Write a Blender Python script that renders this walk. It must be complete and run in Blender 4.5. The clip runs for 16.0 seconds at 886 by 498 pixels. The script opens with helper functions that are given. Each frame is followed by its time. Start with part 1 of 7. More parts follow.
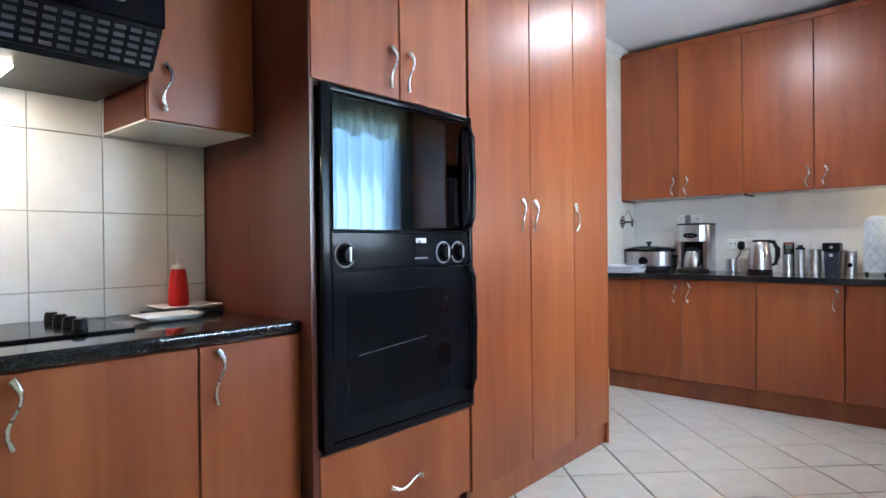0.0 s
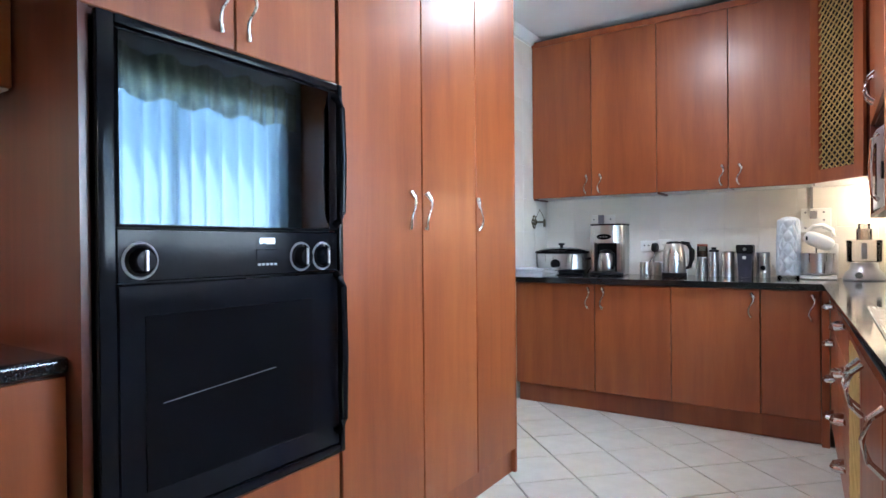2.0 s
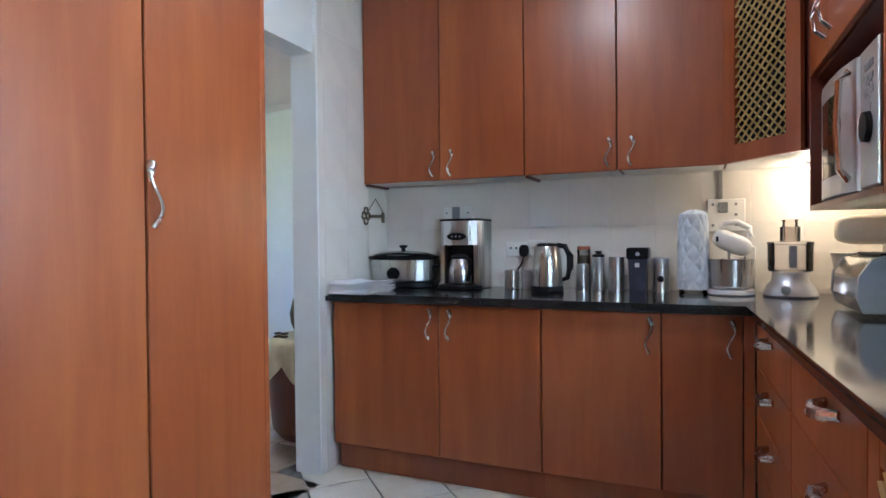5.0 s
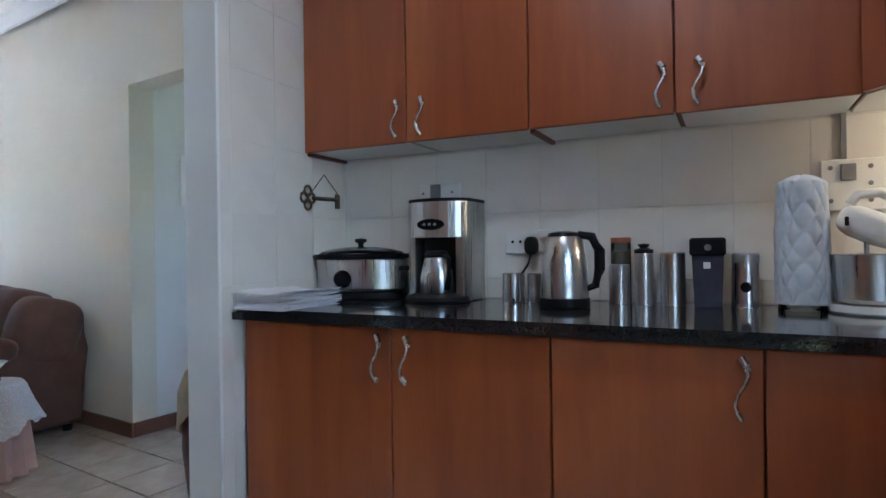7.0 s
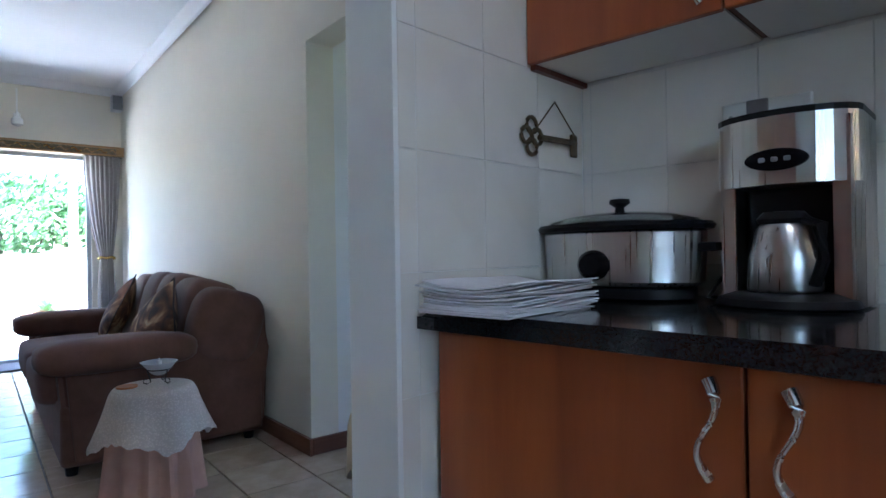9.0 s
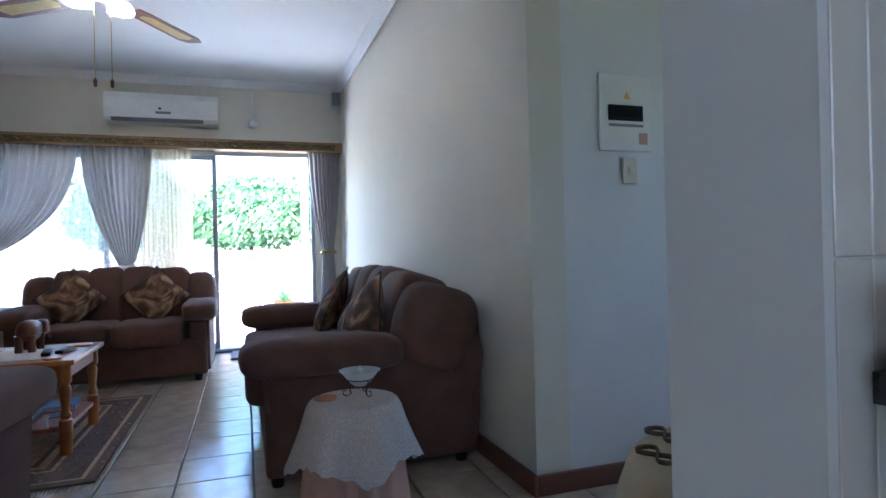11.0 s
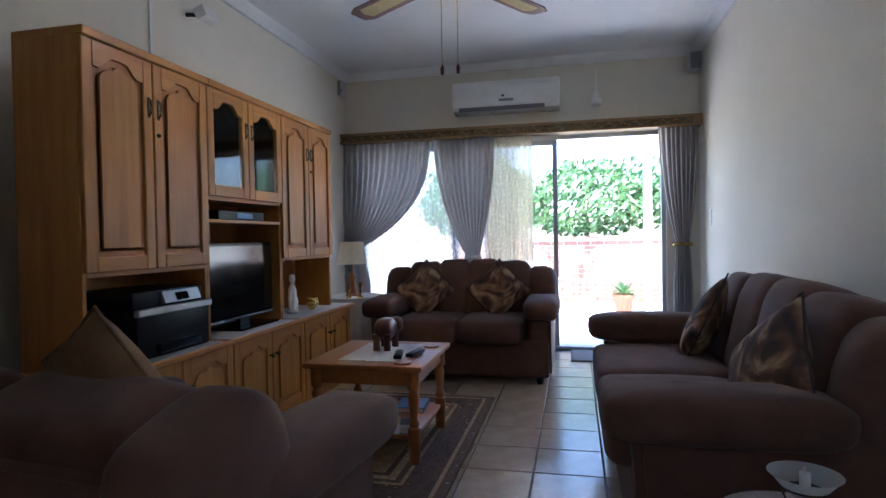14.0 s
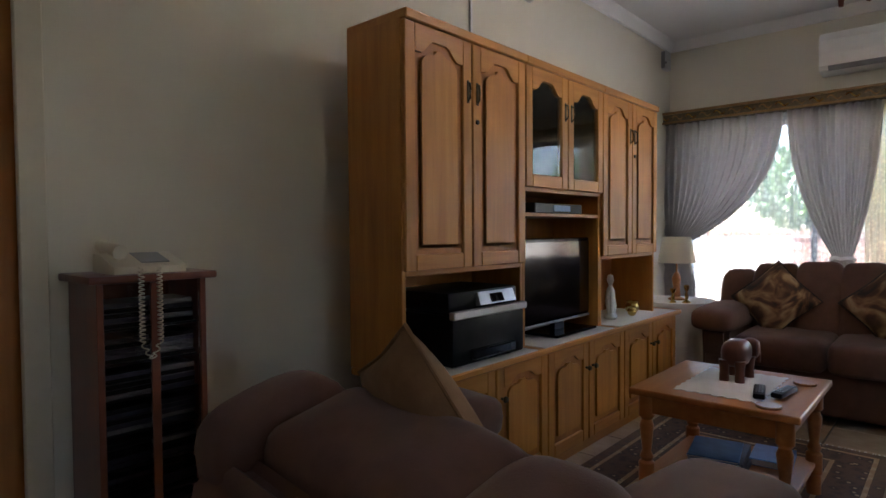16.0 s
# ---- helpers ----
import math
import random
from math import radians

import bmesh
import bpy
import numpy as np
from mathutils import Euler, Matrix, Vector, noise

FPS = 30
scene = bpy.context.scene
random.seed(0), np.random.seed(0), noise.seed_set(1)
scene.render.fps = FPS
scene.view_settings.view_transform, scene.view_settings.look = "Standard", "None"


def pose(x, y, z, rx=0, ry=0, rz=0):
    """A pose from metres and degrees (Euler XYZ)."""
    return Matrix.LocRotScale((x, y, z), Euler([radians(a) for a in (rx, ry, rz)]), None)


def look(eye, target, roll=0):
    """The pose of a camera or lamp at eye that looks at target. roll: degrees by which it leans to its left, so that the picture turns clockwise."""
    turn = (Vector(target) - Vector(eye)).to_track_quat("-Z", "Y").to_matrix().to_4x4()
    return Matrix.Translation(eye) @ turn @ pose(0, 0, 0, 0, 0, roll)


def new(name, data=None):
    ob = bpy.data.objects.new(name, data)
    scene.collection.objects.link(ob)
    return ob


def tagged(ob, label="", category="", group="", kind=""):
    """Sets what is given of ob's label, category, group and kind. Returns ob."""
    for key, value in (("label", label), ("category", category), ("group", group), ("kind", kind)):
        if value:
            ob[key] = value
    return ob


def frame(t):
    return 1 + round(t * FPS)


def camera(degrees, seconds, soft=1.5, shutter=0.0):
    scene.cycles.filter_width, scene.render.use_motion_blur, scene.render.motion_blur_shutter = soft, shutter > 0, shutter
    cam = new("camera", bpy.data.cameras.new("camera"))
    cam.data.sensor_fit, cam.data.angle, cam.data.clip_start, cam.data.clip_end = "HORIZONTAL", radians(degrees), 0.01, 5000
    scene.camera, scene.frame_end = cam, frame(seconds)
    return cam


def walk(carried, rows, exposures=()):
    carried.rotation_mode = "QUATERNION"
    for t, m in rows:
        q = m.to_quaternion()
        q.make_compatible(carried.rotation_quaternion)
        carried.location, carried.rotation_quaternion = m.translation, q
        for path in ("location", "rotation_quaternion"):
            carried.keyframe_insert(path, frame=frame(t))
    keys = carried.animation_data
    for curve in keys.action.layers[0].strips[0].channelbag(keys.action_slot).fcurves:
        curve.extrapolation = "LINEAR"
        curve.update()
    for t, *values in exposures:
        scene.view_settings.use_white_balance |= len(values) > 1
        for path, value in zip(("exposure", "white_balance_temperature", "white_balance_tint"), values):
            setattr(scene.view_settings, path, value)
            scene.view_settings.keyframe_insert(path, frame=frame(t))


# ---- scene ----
cam = camera(74.4, 16.0)
PATH = [
    (0, (1.059, 0.616, 1.134), (-0.431, 1.949, 1.12), -0.6),
    (0.5, (1.013, 0.687, 1.137), (-0.429, 2.073, 1.123), -0.5),
    (1, (0.958, 0.781, 1.138), (-0.442, 2.209, 1.125), -0.5),
    (1.5, (0.892, 0.918, 1.135), (-0.465, 2.386, 1.123), -0.4),
    (2, (0.823, 1.069, 1.135), (-0.472, 2.593, 1.122), -0.5),
    (2.5, (0.738, 1.242, 1.148), (-0.484, 2.824, 1.132), -0.4),
    (3, (0.662, 1.437, 1.165), (-0.491, 3.072, 1.145), -0.5),
    (3.5, (0.61, 1.634, 1.162), (-0.493, 3.302, 1.142), -0.5),
    (4, (0.57, 1.869, 1.164), (-0.485, 3.567, 1.14), -0.5),
    (4.5, (0.509, 2.106, 1.167), (-0.498, 3.834, 1.141), -0.6),
    (7, (0.152, 3.337, 1.098), (-0.945, 5.01, 1.097), -0.8),
    (7.5, (-0.03, 3.5, 1.094), (-1.226, 5.102, 1.091), -0.8),
    (8, (-0.21, 3.645, 1.073), (-1.519, 5.157, 1.068), -1.0),
    (8.5, (-0.403, 3.8, 1.044), (-1.841, 5.189, 1.046), -0.9),
    (9, (-0.58, 3.901, 1.025), (-2.138, 5.154, 1.031), -0.9),
    (11.5, (-1.345, 4.151, 0.995), (-3.288, 4.628, 0.993), -1.4),
    (12, (-1.467, 4.123, 1.008), (-3.442, 4.432, 0.998), -1.3),
    (12.5, (-1.589, 4.111, 1.024), (-3.583, 4.253, 1.003), -1.2),
    (13, (-1.712, 4.1, 1.047), (-3.712, 4.074, 1.02), -1.3),
    (13.5, (-1.814, 4.07, 1.077), (-3.801, 3.851, 1.043), -1.2),
    (14, (-1.913, 4.032, 1.104), (-3.863, 3.591, 1.064), -1.0),
    (14.5, (-2.033, 3.994, 1.124), (-3.913, 3.312, 1.085), -1.0),
    (15, (-2.153, 3.928, 1.139), (-3.931, 3.013, 1.104), -0.9),
    (15.5, (-2.232, 3.846, 1.14), (-3.872, 2.703, 1.098), -0.7),
    (16, (-2.29, 3.719, 1.136), (-3.784, 2.391, 1.074), -0.4),
]
EXPO = [(0.0, 5.3, 5400, 11), (3.0, 5.15, 5400, 11), (4.5, 4.85, 5350, 11), (7.0, 4.25, 5250, 10), (9.0, 3.9, 5150, 10), (11.5, 3.4, 5150, 12), (12.5, 3.0, 5250, 14), (14.0, 2.85, 5450, 15), (15.0, 2.75, 5550, 15), (16.0, 3.0, 6550, 16)]
KWIN, KLAMP, FANW, PFILL = 1.0, 0.27, 1.8, 0.03
KHOOD, KCORN = 0.009, 0.22
walk(cam, [(t, look(eye, target, roll)) for t, eye, target, roll in PATH], EXPO)

# world, sun and lamps
world = bpy.data.worlds.new("world")
scene.world = world
world.use_nodes = True
sky = world.node_tree.nodes.new("ShaderNodeTexSky")
sky.sky_type, sky.sun_disc = "NISHITA", False
sky.sun_elevation, sky.sun_rotation = radians(69), radians(41)
world.node_tree.links.new(sky.outputs[0], world.node_tree.nodes["Background"].inputs[0])
world.node_tree.nodes["Background"].inputs[1].default_value = 0.15


def lamp(name, kind, m, energy, colour=(1, 1, 1), size=0.1, size_y=0.0):
    data = bpy.data.lights.new(name, kind)
    data.energy, data.color = energy, colour
    if kind == "AREA":
        data.shape, data.size, data.size_y = "RECTANGLE", size, size_y or size
    elif kind == "SUN":
        data.angle = size
    else:
        data.shadow_soft_size = size
    ob = new(name, data)
    ob.matrix_world = m
    return ob


KIT = pose(0, 0, 0, 0, 0, 7)          # the kitchen's axes are turned 7 degrees against the lounge's
LOU = Matrix.Identity(4)
lamp("sun", "SUN", look((-6.2, 7.0, 12), (-9.2, 3.6, 0)), 5.0, (1, 0.95, 0.88), radians(0.5))
# daylight of the kitchen window, in its opening behind the net curtain
lamp("kitchen_window_daylight", "AREA", KIT @ look((1.70, 3.0, 1.62), (0.2, 2.9, 1.2)), KWIN, (0.72, 0.87, 1.0), 1.5, 0.95)
# fill light for the passage, set in an unseen window added at its end
lamp("passage_window_daylight", "AREA", look((-2.45, 7.98, 1.55), (-2.6, 5.0, 1.2)), PFILL, (0.80, 0.88, 1.0), 0.55, 1.0)
lamp("kitchen_ceiling_lamp_light", "AREA", KIT @ look((0.27, 4.08, 2.595), (0.27, 4.08, 0)), KLAMP, (1, 0.95, 0.90), 0.30, 0.30)
lamp("hood_bulb", "POINT", KIT @ pose(-0.80, 0.72, 1.585), KHOOD, (1, 0.82, 0.58), 0.03)
lamp("corner_bulb", "POINT", KIT @ pose(1.22, 5.22, 1.44), KCORN, (1, 0.74, 0.45), 0.03)
for k in range(3):
    a = radians(120 * k + 20)
    lamp("fan_bulb", "POINT", pose(-4.86 + 0.119 * math.cos(a), 3.42 + 0.119 * math.sin(a), 2.422), FANW, (0.93, 0.96, 1.0), 0.045)

# ---- materials ----


def material(name, rough=0.5, metal=0.0):
    m = bpy.data.materials.new(name)
    m.use_nodes = True
    nt = m.node_tree
    b = nt.nodes["Principled BSDF"]
    b.inputs["Roughness"].default_value, b.inputs["Metallic"].default_value = rough, metal
    return m, nt, b


def node(nt, kind, **values):
    n = nt.nodes.new(kind)
    for key, value in values.items():
        n.inputs[key.replace("_", " ")].default_value = value
    return n


def coords(nt, scale=(1, 1, 1), turn=(0, 0, 0)):
    tc = nt.nodes.new("ShaderNodeTexCoord")
    mp = nt.nodes.new("ShaderNodeMapping")
    mp.inputs["Scale"].default_value = scale
    mp.inputs["Rotation"].default_value = [radians(a) for a in turn]
    nt.links.new(tc.outputs["Object"], mp.inputs[0])
    return mp.outputs[0]


def ramp(nt, fac, stops):
    r = nt.nodes.new("ShaderNodeValToRGB")
    while len(r.color_ramp.elements) < len(stops):
        r.color_ramp.elements.new(0.5)
    for e, (p, c) in zip(r.color_ramp.elements, stops):
        e.position, e.color = p, (*c, 1)
    nt.links.new(fac, r.inputs[0])
    return r.outputs[0]


def bump(nt, b, height, strength, distance=0.002):
    n = node(nt, "ShaderNodeBump", Strength=strength, Distance=distance)
    nt.links.new(height, n.inputs["Height"])
    nt.links.new(n.outputs[0], b.inputs["Normal"])


def spotted(name, a, b2, scale=8.0, rough=0.5, metal=0.0, relief=0.1, fine=120.0, vary=0.0, stretch=(1, 1, 1), coat=0.0, rough_vary=0.08):
    """Two colours mixed by a broad noise, with fine relief and uneven gloss; vary: brightness from piece to piece."""
    m, nt, bs = material(name, rough, metal)
    n1 = node(nt, "ShaderNodeTexNoise", Scale=scale, Detail=6.0, Roughness=0.6)
    n2 = node(nt, "ShaderNodeTexNoise", Scale=fine, Detail=3.0)
    v = coords(nt, stretch)
    nt.links.new(v, n1.inputs["Vector"])
    nt.links.new(v, n2.inputs["Vector"])
    col = ramp(nt, n1.outputs["Fac"], [(0.3, a), (0.7, b2)])
    if vary:
        info = nt.nodes.new("ShaderNodeObjectInfo")
        mr = node(nt, "ShaderNodeMapRange", To_Min=1 - vary, To_Max=1 + vary)
        nt.links.new(info.outputs["Random"], mr.inputs[0])
        hs = nt.nodes.new("ShaderNodeHueSaturation")
        nt.links.new(mr.outputs[0], hs.inputs["Value"])
        nt.links.new(col, hs.inputs["Color"])
        col = hs.outputs[0]
    nt.links.new(col, bs.inputs["Base Color"])
    mr2 = node(nt, "ShaderNodeMapRange", To_Min=max(0.02, rough - rough_vary), To_Max=min(1, rough + rough_vary))
    nt.links.new(n1.outputs["Fac"], mr2.inputs[0])
    nt.links.new(mr2.outputs[0], bs.inputs["Roughness"])
    if coat:
        bs.inputs["Coat Weight"].default_value = coat
        bs.inputs["Coat Roughness"].default_value = 0.12
    if relief:
        bump(nt, bs, n2.outputs["Fac"], relief)
    return m


def wooden(name, dark, mid, light, grain=(38, 38, 1.6), rough=0.3, coat=0.25, relief=0.06, figure=0.5):
    """Wood with a long grain along the axis of the smallest scale, and a slow figure across it."""
    m, nt, bs = material(name, rough)
    n1 = node(nt, "ShaderNodeTexNoise", Scale=1.0, Detail=7.0, Roughness=0.62, Distortion=0.35)
    n2 = node(nt, "ShaderNodeTexNoise", Scale=1.0, Detail=3.0, Roughness=0.5, Distortion=0.8)
    info = nt.nodes.new("ShaderNodeObjectInfo")
    add = nt.nodes.new("ShaderNodeVectorMath")
    add.operation = "ADD"
    mul = nt.nodes.new("ShaderNodeVectorMath")
    mul.operation = "SCALE"
    mul.inputs["Scale"].default_value = 37.0
    comb = nt.nodes.new("ShaderNodeCombineXYZ")
    for k in range(3):
        nt.links.new(info.outputs["Random"], comb.inputs[k])
    nt.links.new(comb.outputs[0], mul.inputs[0])
    nt.links.new(coords(nt, grain), add.inputs[0])
    nt.links.new(mul.outputs[0], add.inputs[1])
    nt.links.new(add.outputs[0], n1.inputs["Vector"])
    add2 = nt.nodes.new("ShaderNodeVectorMath")
    add2.operation = "ADD"
    nt.links.new(coords(nt, tuple(g * 0.14 for g in grain)), add2.inputs[0])
    nt.links.new(mul.outputs[0], add2.inputs[1])
    nt.links.new(add2.outputs[0], n2.inputs["Vector"])
    mx = nt.nodes.new("ShaderNodeMix")
    mx.inputs[0].default_value = figure
    nt.links.new(n1.outputs["Fac"], mx.inputs[2])
    nt.links.new(n2.outputs["Fac"], mx.inputs[3])
    nt.links.new(ramp(nt, mx.outputs[0], [(0.32, dark), (0.5, mid), (0.68, light)]), bs.inputs["Base Color"])
    mr2 = node(nt, "ShaderNodeMapRange", To_Min=rough - 0.06, To_Max=rough + 0.08)
    nt.links.new(n2.outputs["Fac"], mr2.inputs[0])
    nt.links.new(mr2.outputs[0], bs.inputs["Roughness"])
    bs.inputs["Coat Weight"].default_value = coat
    bs.inputs["Coat Roughness"].default_value = 0.27
    bump(nt, bs, n1.outputs["Fac"], relief)
    return m


def brushed(name, colour, rough=0.28, grain=(120, 120, 1.5)):
    m, nt, bs = material(name, rough, 1.0)
    n1 = node(nt, "ShaderNodeTexNoise", Scale=1.0, Detail=4.0)
    nt.links.new(coords(nt, grain), n1.inputs["Vector"])
    nt.links.new(ramp(nt, n1.outputs["Fac"], [(0.3, tuple(c * 0.93 for c in colour)), (0.7, colour)]), bs.inputs["Base Color"])
    mr2 = node(nt, "ShaderNodeMapRange", To_Min=rough - 0.04, To_Max=rough + 0.05)
    nt.links.new(n1.outputs["Fac"], mr2.inputs[0])
    nt.links.new(mr2.outputs[0], bs.inputs["Roughness"])
    bump(nt, bs, n1.outputs["Fac"], 0.02, 0.001)
    return m


def sheer(name, colour, clear, pattern=0.0, scale=30.0):
    """Thin cloth: light passes through its gaps and its threads; pattern: how far woven motifs close the gaps."""
    m, nt, bs = material(name, 0.9)
    out = nt.nodes["Material Output"]
    tr = node(nt, "ShaderNodeBsdfTransparent")
    tl = node(nt, "ShaderNodeBsdfTranslucent", Color=(*colour, 1))
    df = node(nt, "ShaderNodeBsdfDiffuse", Color=(*colour, 1))
    half = node(nt, "ShaderNodeMixShader", Fac=0.5)
    nt.links.new(df.outputs[0], half.inputs[1])
    nt.links.new(tl.outputs[0], half.inputs[2])
    mix = node(nt, "ShaderNodeMixShader", Fac=1 - clear)
    nt.links.new(tr.outputs[0], mix.inputs[1])
    nt.links.new(half.outputs[0], mix.inputs[2])
    if pattern:
        n1 = node(nt, "ShaderNodeTexVoronoi", Scale=scale)
        nt.links.new(coords(nt), n1.inputs["Vector"])
        mr = node(nt, "ShaderNodeMapRange", From_Min=0.1, From_Max=0.55, To_Min=min(1, 1 - clear + pattern), To_Max=1 - clear)
        nt.links.new(n1.outputs["Distance"], mr.inputs[0])
        nt.links.new(mr.outputs[0], mix.inputs[0])
    nt.links.new(mix.outputs[0], out.inputs[0])
    return m


def clear_glass(name, tint=(1, 1, 1), gloss=0.12):
    m, nt, bs = material(name, 0.02)
    out = nt.nodes["Material Output"]
    tr = node(nt, "ShaderNodeBsdfTransparent", Color=(*tint, 1))
    gl = node(nt, "ShaderNodeBsdfGlossy", Roughness=0.02)
    fr = node(nt, "ShaderNodeFresnel", IOR=1.45)
    mix = node(nt, "ShaderNodeMixShader")
    nt.links.new(fr.outputs[0], mix.inputs[0])
    nt.links.new(tr.outputs[0], mix.inputs[1])
    nt.links.new(gl.outputs[0], mix.inputs[2])
    nt.links.new(mix.outputs[0], out.inputs[0])
    return m


def glowing(name, colour, strength):
    m, nt, bs = material(name, 0.4)
    bs.inputs["Base Color"].default_value = (*colour, 1)
    bs.inputs["Emission Color"].default_value = (*colour, 1)
    bs.inputs["Emission Strength"].default_value = strength
    return m


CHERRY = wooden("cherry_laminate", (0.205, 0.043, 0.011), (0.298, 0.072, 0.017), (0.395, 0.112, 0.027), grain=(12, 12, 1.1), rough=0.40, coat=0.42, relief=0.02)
# cherry at about two fifths of its colour, for carcasses, sides and niche panels
CHERRY_DARK = wooden("cherry_laminate_dark", (0.085, 0.018, 0.010), (0.12, 0.026, 0.013), (0.16, 0.036, 0.018), rough=0.35)
PINE = wooden("golden_oak", (0.38, 0.138, 0.022), (0.52, 0.212, 0.036), (0.63, 0.29, 0.058), grain=(30, 30, 2.2), rough=0.45, coat=0.05)
PINE_X = wooden("golden_oak_lengthwise", (0.38, 0.138, 0.022), (0.52, 0.212, 0.036), (0.63, 0.29, 0.058), grain=(2.2, 30, 30), rough=0.45, coat=0.05)
# slightly darker copy of the oak: panel grooves, niche backs, carcasses, brown door
PINE_IN = wooden("golden_oak_dark", (0.34, 0.118, 0.024), (0.44, 0.165, 0.034), (0.53, 0.225, 0.05), grain=(30, 30, 2.2), rough=0.5, coat=0.0)
TABLE = wooden("table_oak", (0.36, 0.115, 0.028), (0.46, 0.165, 0.042), (0.55, 0.23, 0.065), grain=(2.0, 26, 26), rough=0.3, coat=0.3)
MAHOG = wooden("mahogany", (0.10, 0.028, 0.014), (0.15, 0.042, 0.02), (0.20, 0.065, 0.03), grain=(30, 30, 2), rough=0.35)
SKIRT = wooden("skirting_wood", (0.10, 0.036, 0.018), (0.14, 0.052, 0.026), (0.19, 0.075, 0.038), grain=(2, 2, 40), rough=0.4)
PAINT = spotted("cream_wall_paint", (0.70, 0.655, 0.55), (0.735, 0.69, 0.585), 3.0, 0.75, relief=0.08, fine=160)
PAINT_W = spotted("pale_wall_paint", (0.72, 0.72, 0.70), (0.76, 0.76, 0.745), 3.0, 0.7, relief=0.08, fine=160)
CEIL = spotted("ceiling_paint", (0.78, 0.79, 0.80), (0.82, 0.83, 0.84), 2.0, 0.8, relief=0.05, fine=120)
WHITE_BOARD = spotted("white_melamine", (0.74, 0.73, 0.70), (0.79, 0.78, 0.75), 5.0, 0.45, relief=0.03)
GROUT = spotted("grout", (0.60, 0.58, 0.55), (0.68, 0.66, 0.63), 30, 0.9, relief=0.2)
GROUT_K = spotted("dark_floor_grout", (0.16, 0.155, 0.15), (0.24, 0.23, 0.22), 30, 0.9, relief=0.2)
GROUT_L = spotted("lounge_floor_grout", (0.10, 0.095, 0.09), (0.20, 0.19, 0.18), 20, 0.9, relief=0.2)
GROUT_C = spotted("grey_splash_grout", (0.34, 0.335, 0.33), (0.42, 0.41, 0.40), 30, 0.9, relief=0.2)
TILE_W = spotted("white_wall_tile", (0.70, 0.685, 0.675), (0.76, 0.745, 0.735), 7, 0.2, relief=0.05, fine=35, vary=0.02, coat=0.15)
TILE_B = spotted("ivory_wall_tile", (0.70, 0.665, 0.61), (0.76, 0.725, 0.67), 5, 0.22, relief=0.05, fine=35, vary=0.025, coat=0.12)
TILE_K = spotted("cream_floor_tile", (0.66, 0.63, 0.54), (0.74, 0.71, 0.62), 9, 0.2, relief=0.04, fine=60, vary=0.025, coat=0.1)
TILE_L = spotted("beige_floor_tile", (0.40, 0.305, 0.225), (0.56, 0.45, 0.35), 7, 0.2, relief=0.12, fine=28, vary=0.05, coat=0.15)
GRANITE = spotted("black_granite", (0.006, 0.007, 0.008), (0.03, 0.032, 0.035), 260, 0.1, relief=0.0, coat=0.3, rough_vary=0.03)
STEEL = brushed("brushed_steel", (0.62, 0.61, 0.60))
STEEL_H = brushed("brushed_steel_flat", (0.62, 0.60, 0.58), 0.26, (220, 3, 3))
SATIN = spotted("satin_nickel", (0.62, 0.62, 0.63), (0.72, 0.72, 0.73), 30, 0.26, 1.0, relief=0.02)
CHROME = spotted("chrome", (0.72, 0.72, 0.73), (0.8, 0.8, 0.8), 10, 0.08, 1.0, relief=0.0, rough_vary=0.03)
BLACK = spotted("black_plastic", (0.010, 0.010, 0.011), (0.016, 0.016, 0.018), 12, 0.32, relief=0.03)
BLACK_G = spotted("black_enamel", (0.006, 0.006, 0.008), (0.010, 0.010, 0.012), 6, 0.12, relief=0.0, coat=0.15, rough_vary=0.04)
OVEN_GLASS = spotted("dark_oven_glass", (0.005, 0.005, 0.006), (0.007, 0.007, 0.008), 3, 0.04, relief=0.0, coat=0.4, rough_vary=0.01)
MIRROR_GLASS = spotted("mirrored_oven_glass", (0.032, 0.044, 0.056), (0.038, 0.050, 0.064), 2, 0.03, 1.0, relief=0.0, rough_vary=0.01)
for dull in (BLACK, BLACK_G, OVEN_GLASS):
    dull.node_tree.nodes["Principled BSDF"].inputs["Specular IOR Level"].default_value = 0.12
    dull.node_tree.nodes["Principled BSDF"].inputs["Coat Weight"].default_value = 0.0
GREY = spotted("grey_plastic", (0.20, 0.20, 0.21), (0.26, 0.26, 0.27), 12, 0.4, relief=0.04)
SILVER = spotted("silver_plastic", (0.50, 0.50, 0.52), (0.58, 0.58, 0.60), 12, 0.3, 0.6, relief=0.02)
WHITE_P = spotted("white_plastic", (0.74, 0.73, 0.70), (0.80, 0.79, 0.76), 9, 0.35, relief=0.02)
CREAM_P = spotted("cream_plastic", (0.62, 0.56, 0.44), (0.67, 0.61, 0.49), 9, 0.4, relief=0.02)
PAPER = spotted("paper", (0.74, 0.74, 0.80), (0.82, 0.82, 0.86), 20, 0.8, relief=0.05, vary=0.06)
RED = spotted("red_plastic", (0.55, 0.012, 0.012), (0.66, 0.022, 0.018), 9, 0.3, relief=0.0)
PORCELAIN = spotted("porcelain", (0.78, 0.77, 0.74), (0.83, 0.82, 0.80), 8, 0.15, relief=0.0)
LATTICE = wooden("pale_lattice_cane", (0.42, 0.29, 0.09), (0.55, 0.40, 0.14), (0.66, 0.50, 0.20), grain=(20, 20, 20), rough=0.5, coat=0.0)
SUEDE = spotted("brown_suede", (0.100, 0.045, 0.030), (0.155, 0.074, 0.051), 9, 0.85, relief=0.35, fine=260)
SUEDE.node_tree.nodes["Principled BSDF"].inputs["Sheen Weight"].default_value = 0.12
SUEDE_D = spotted("dark_piping", (0.03, 0.022, 0.02), (0.05, 0.036, 0.032), 20, 0.8, relief=0.2)
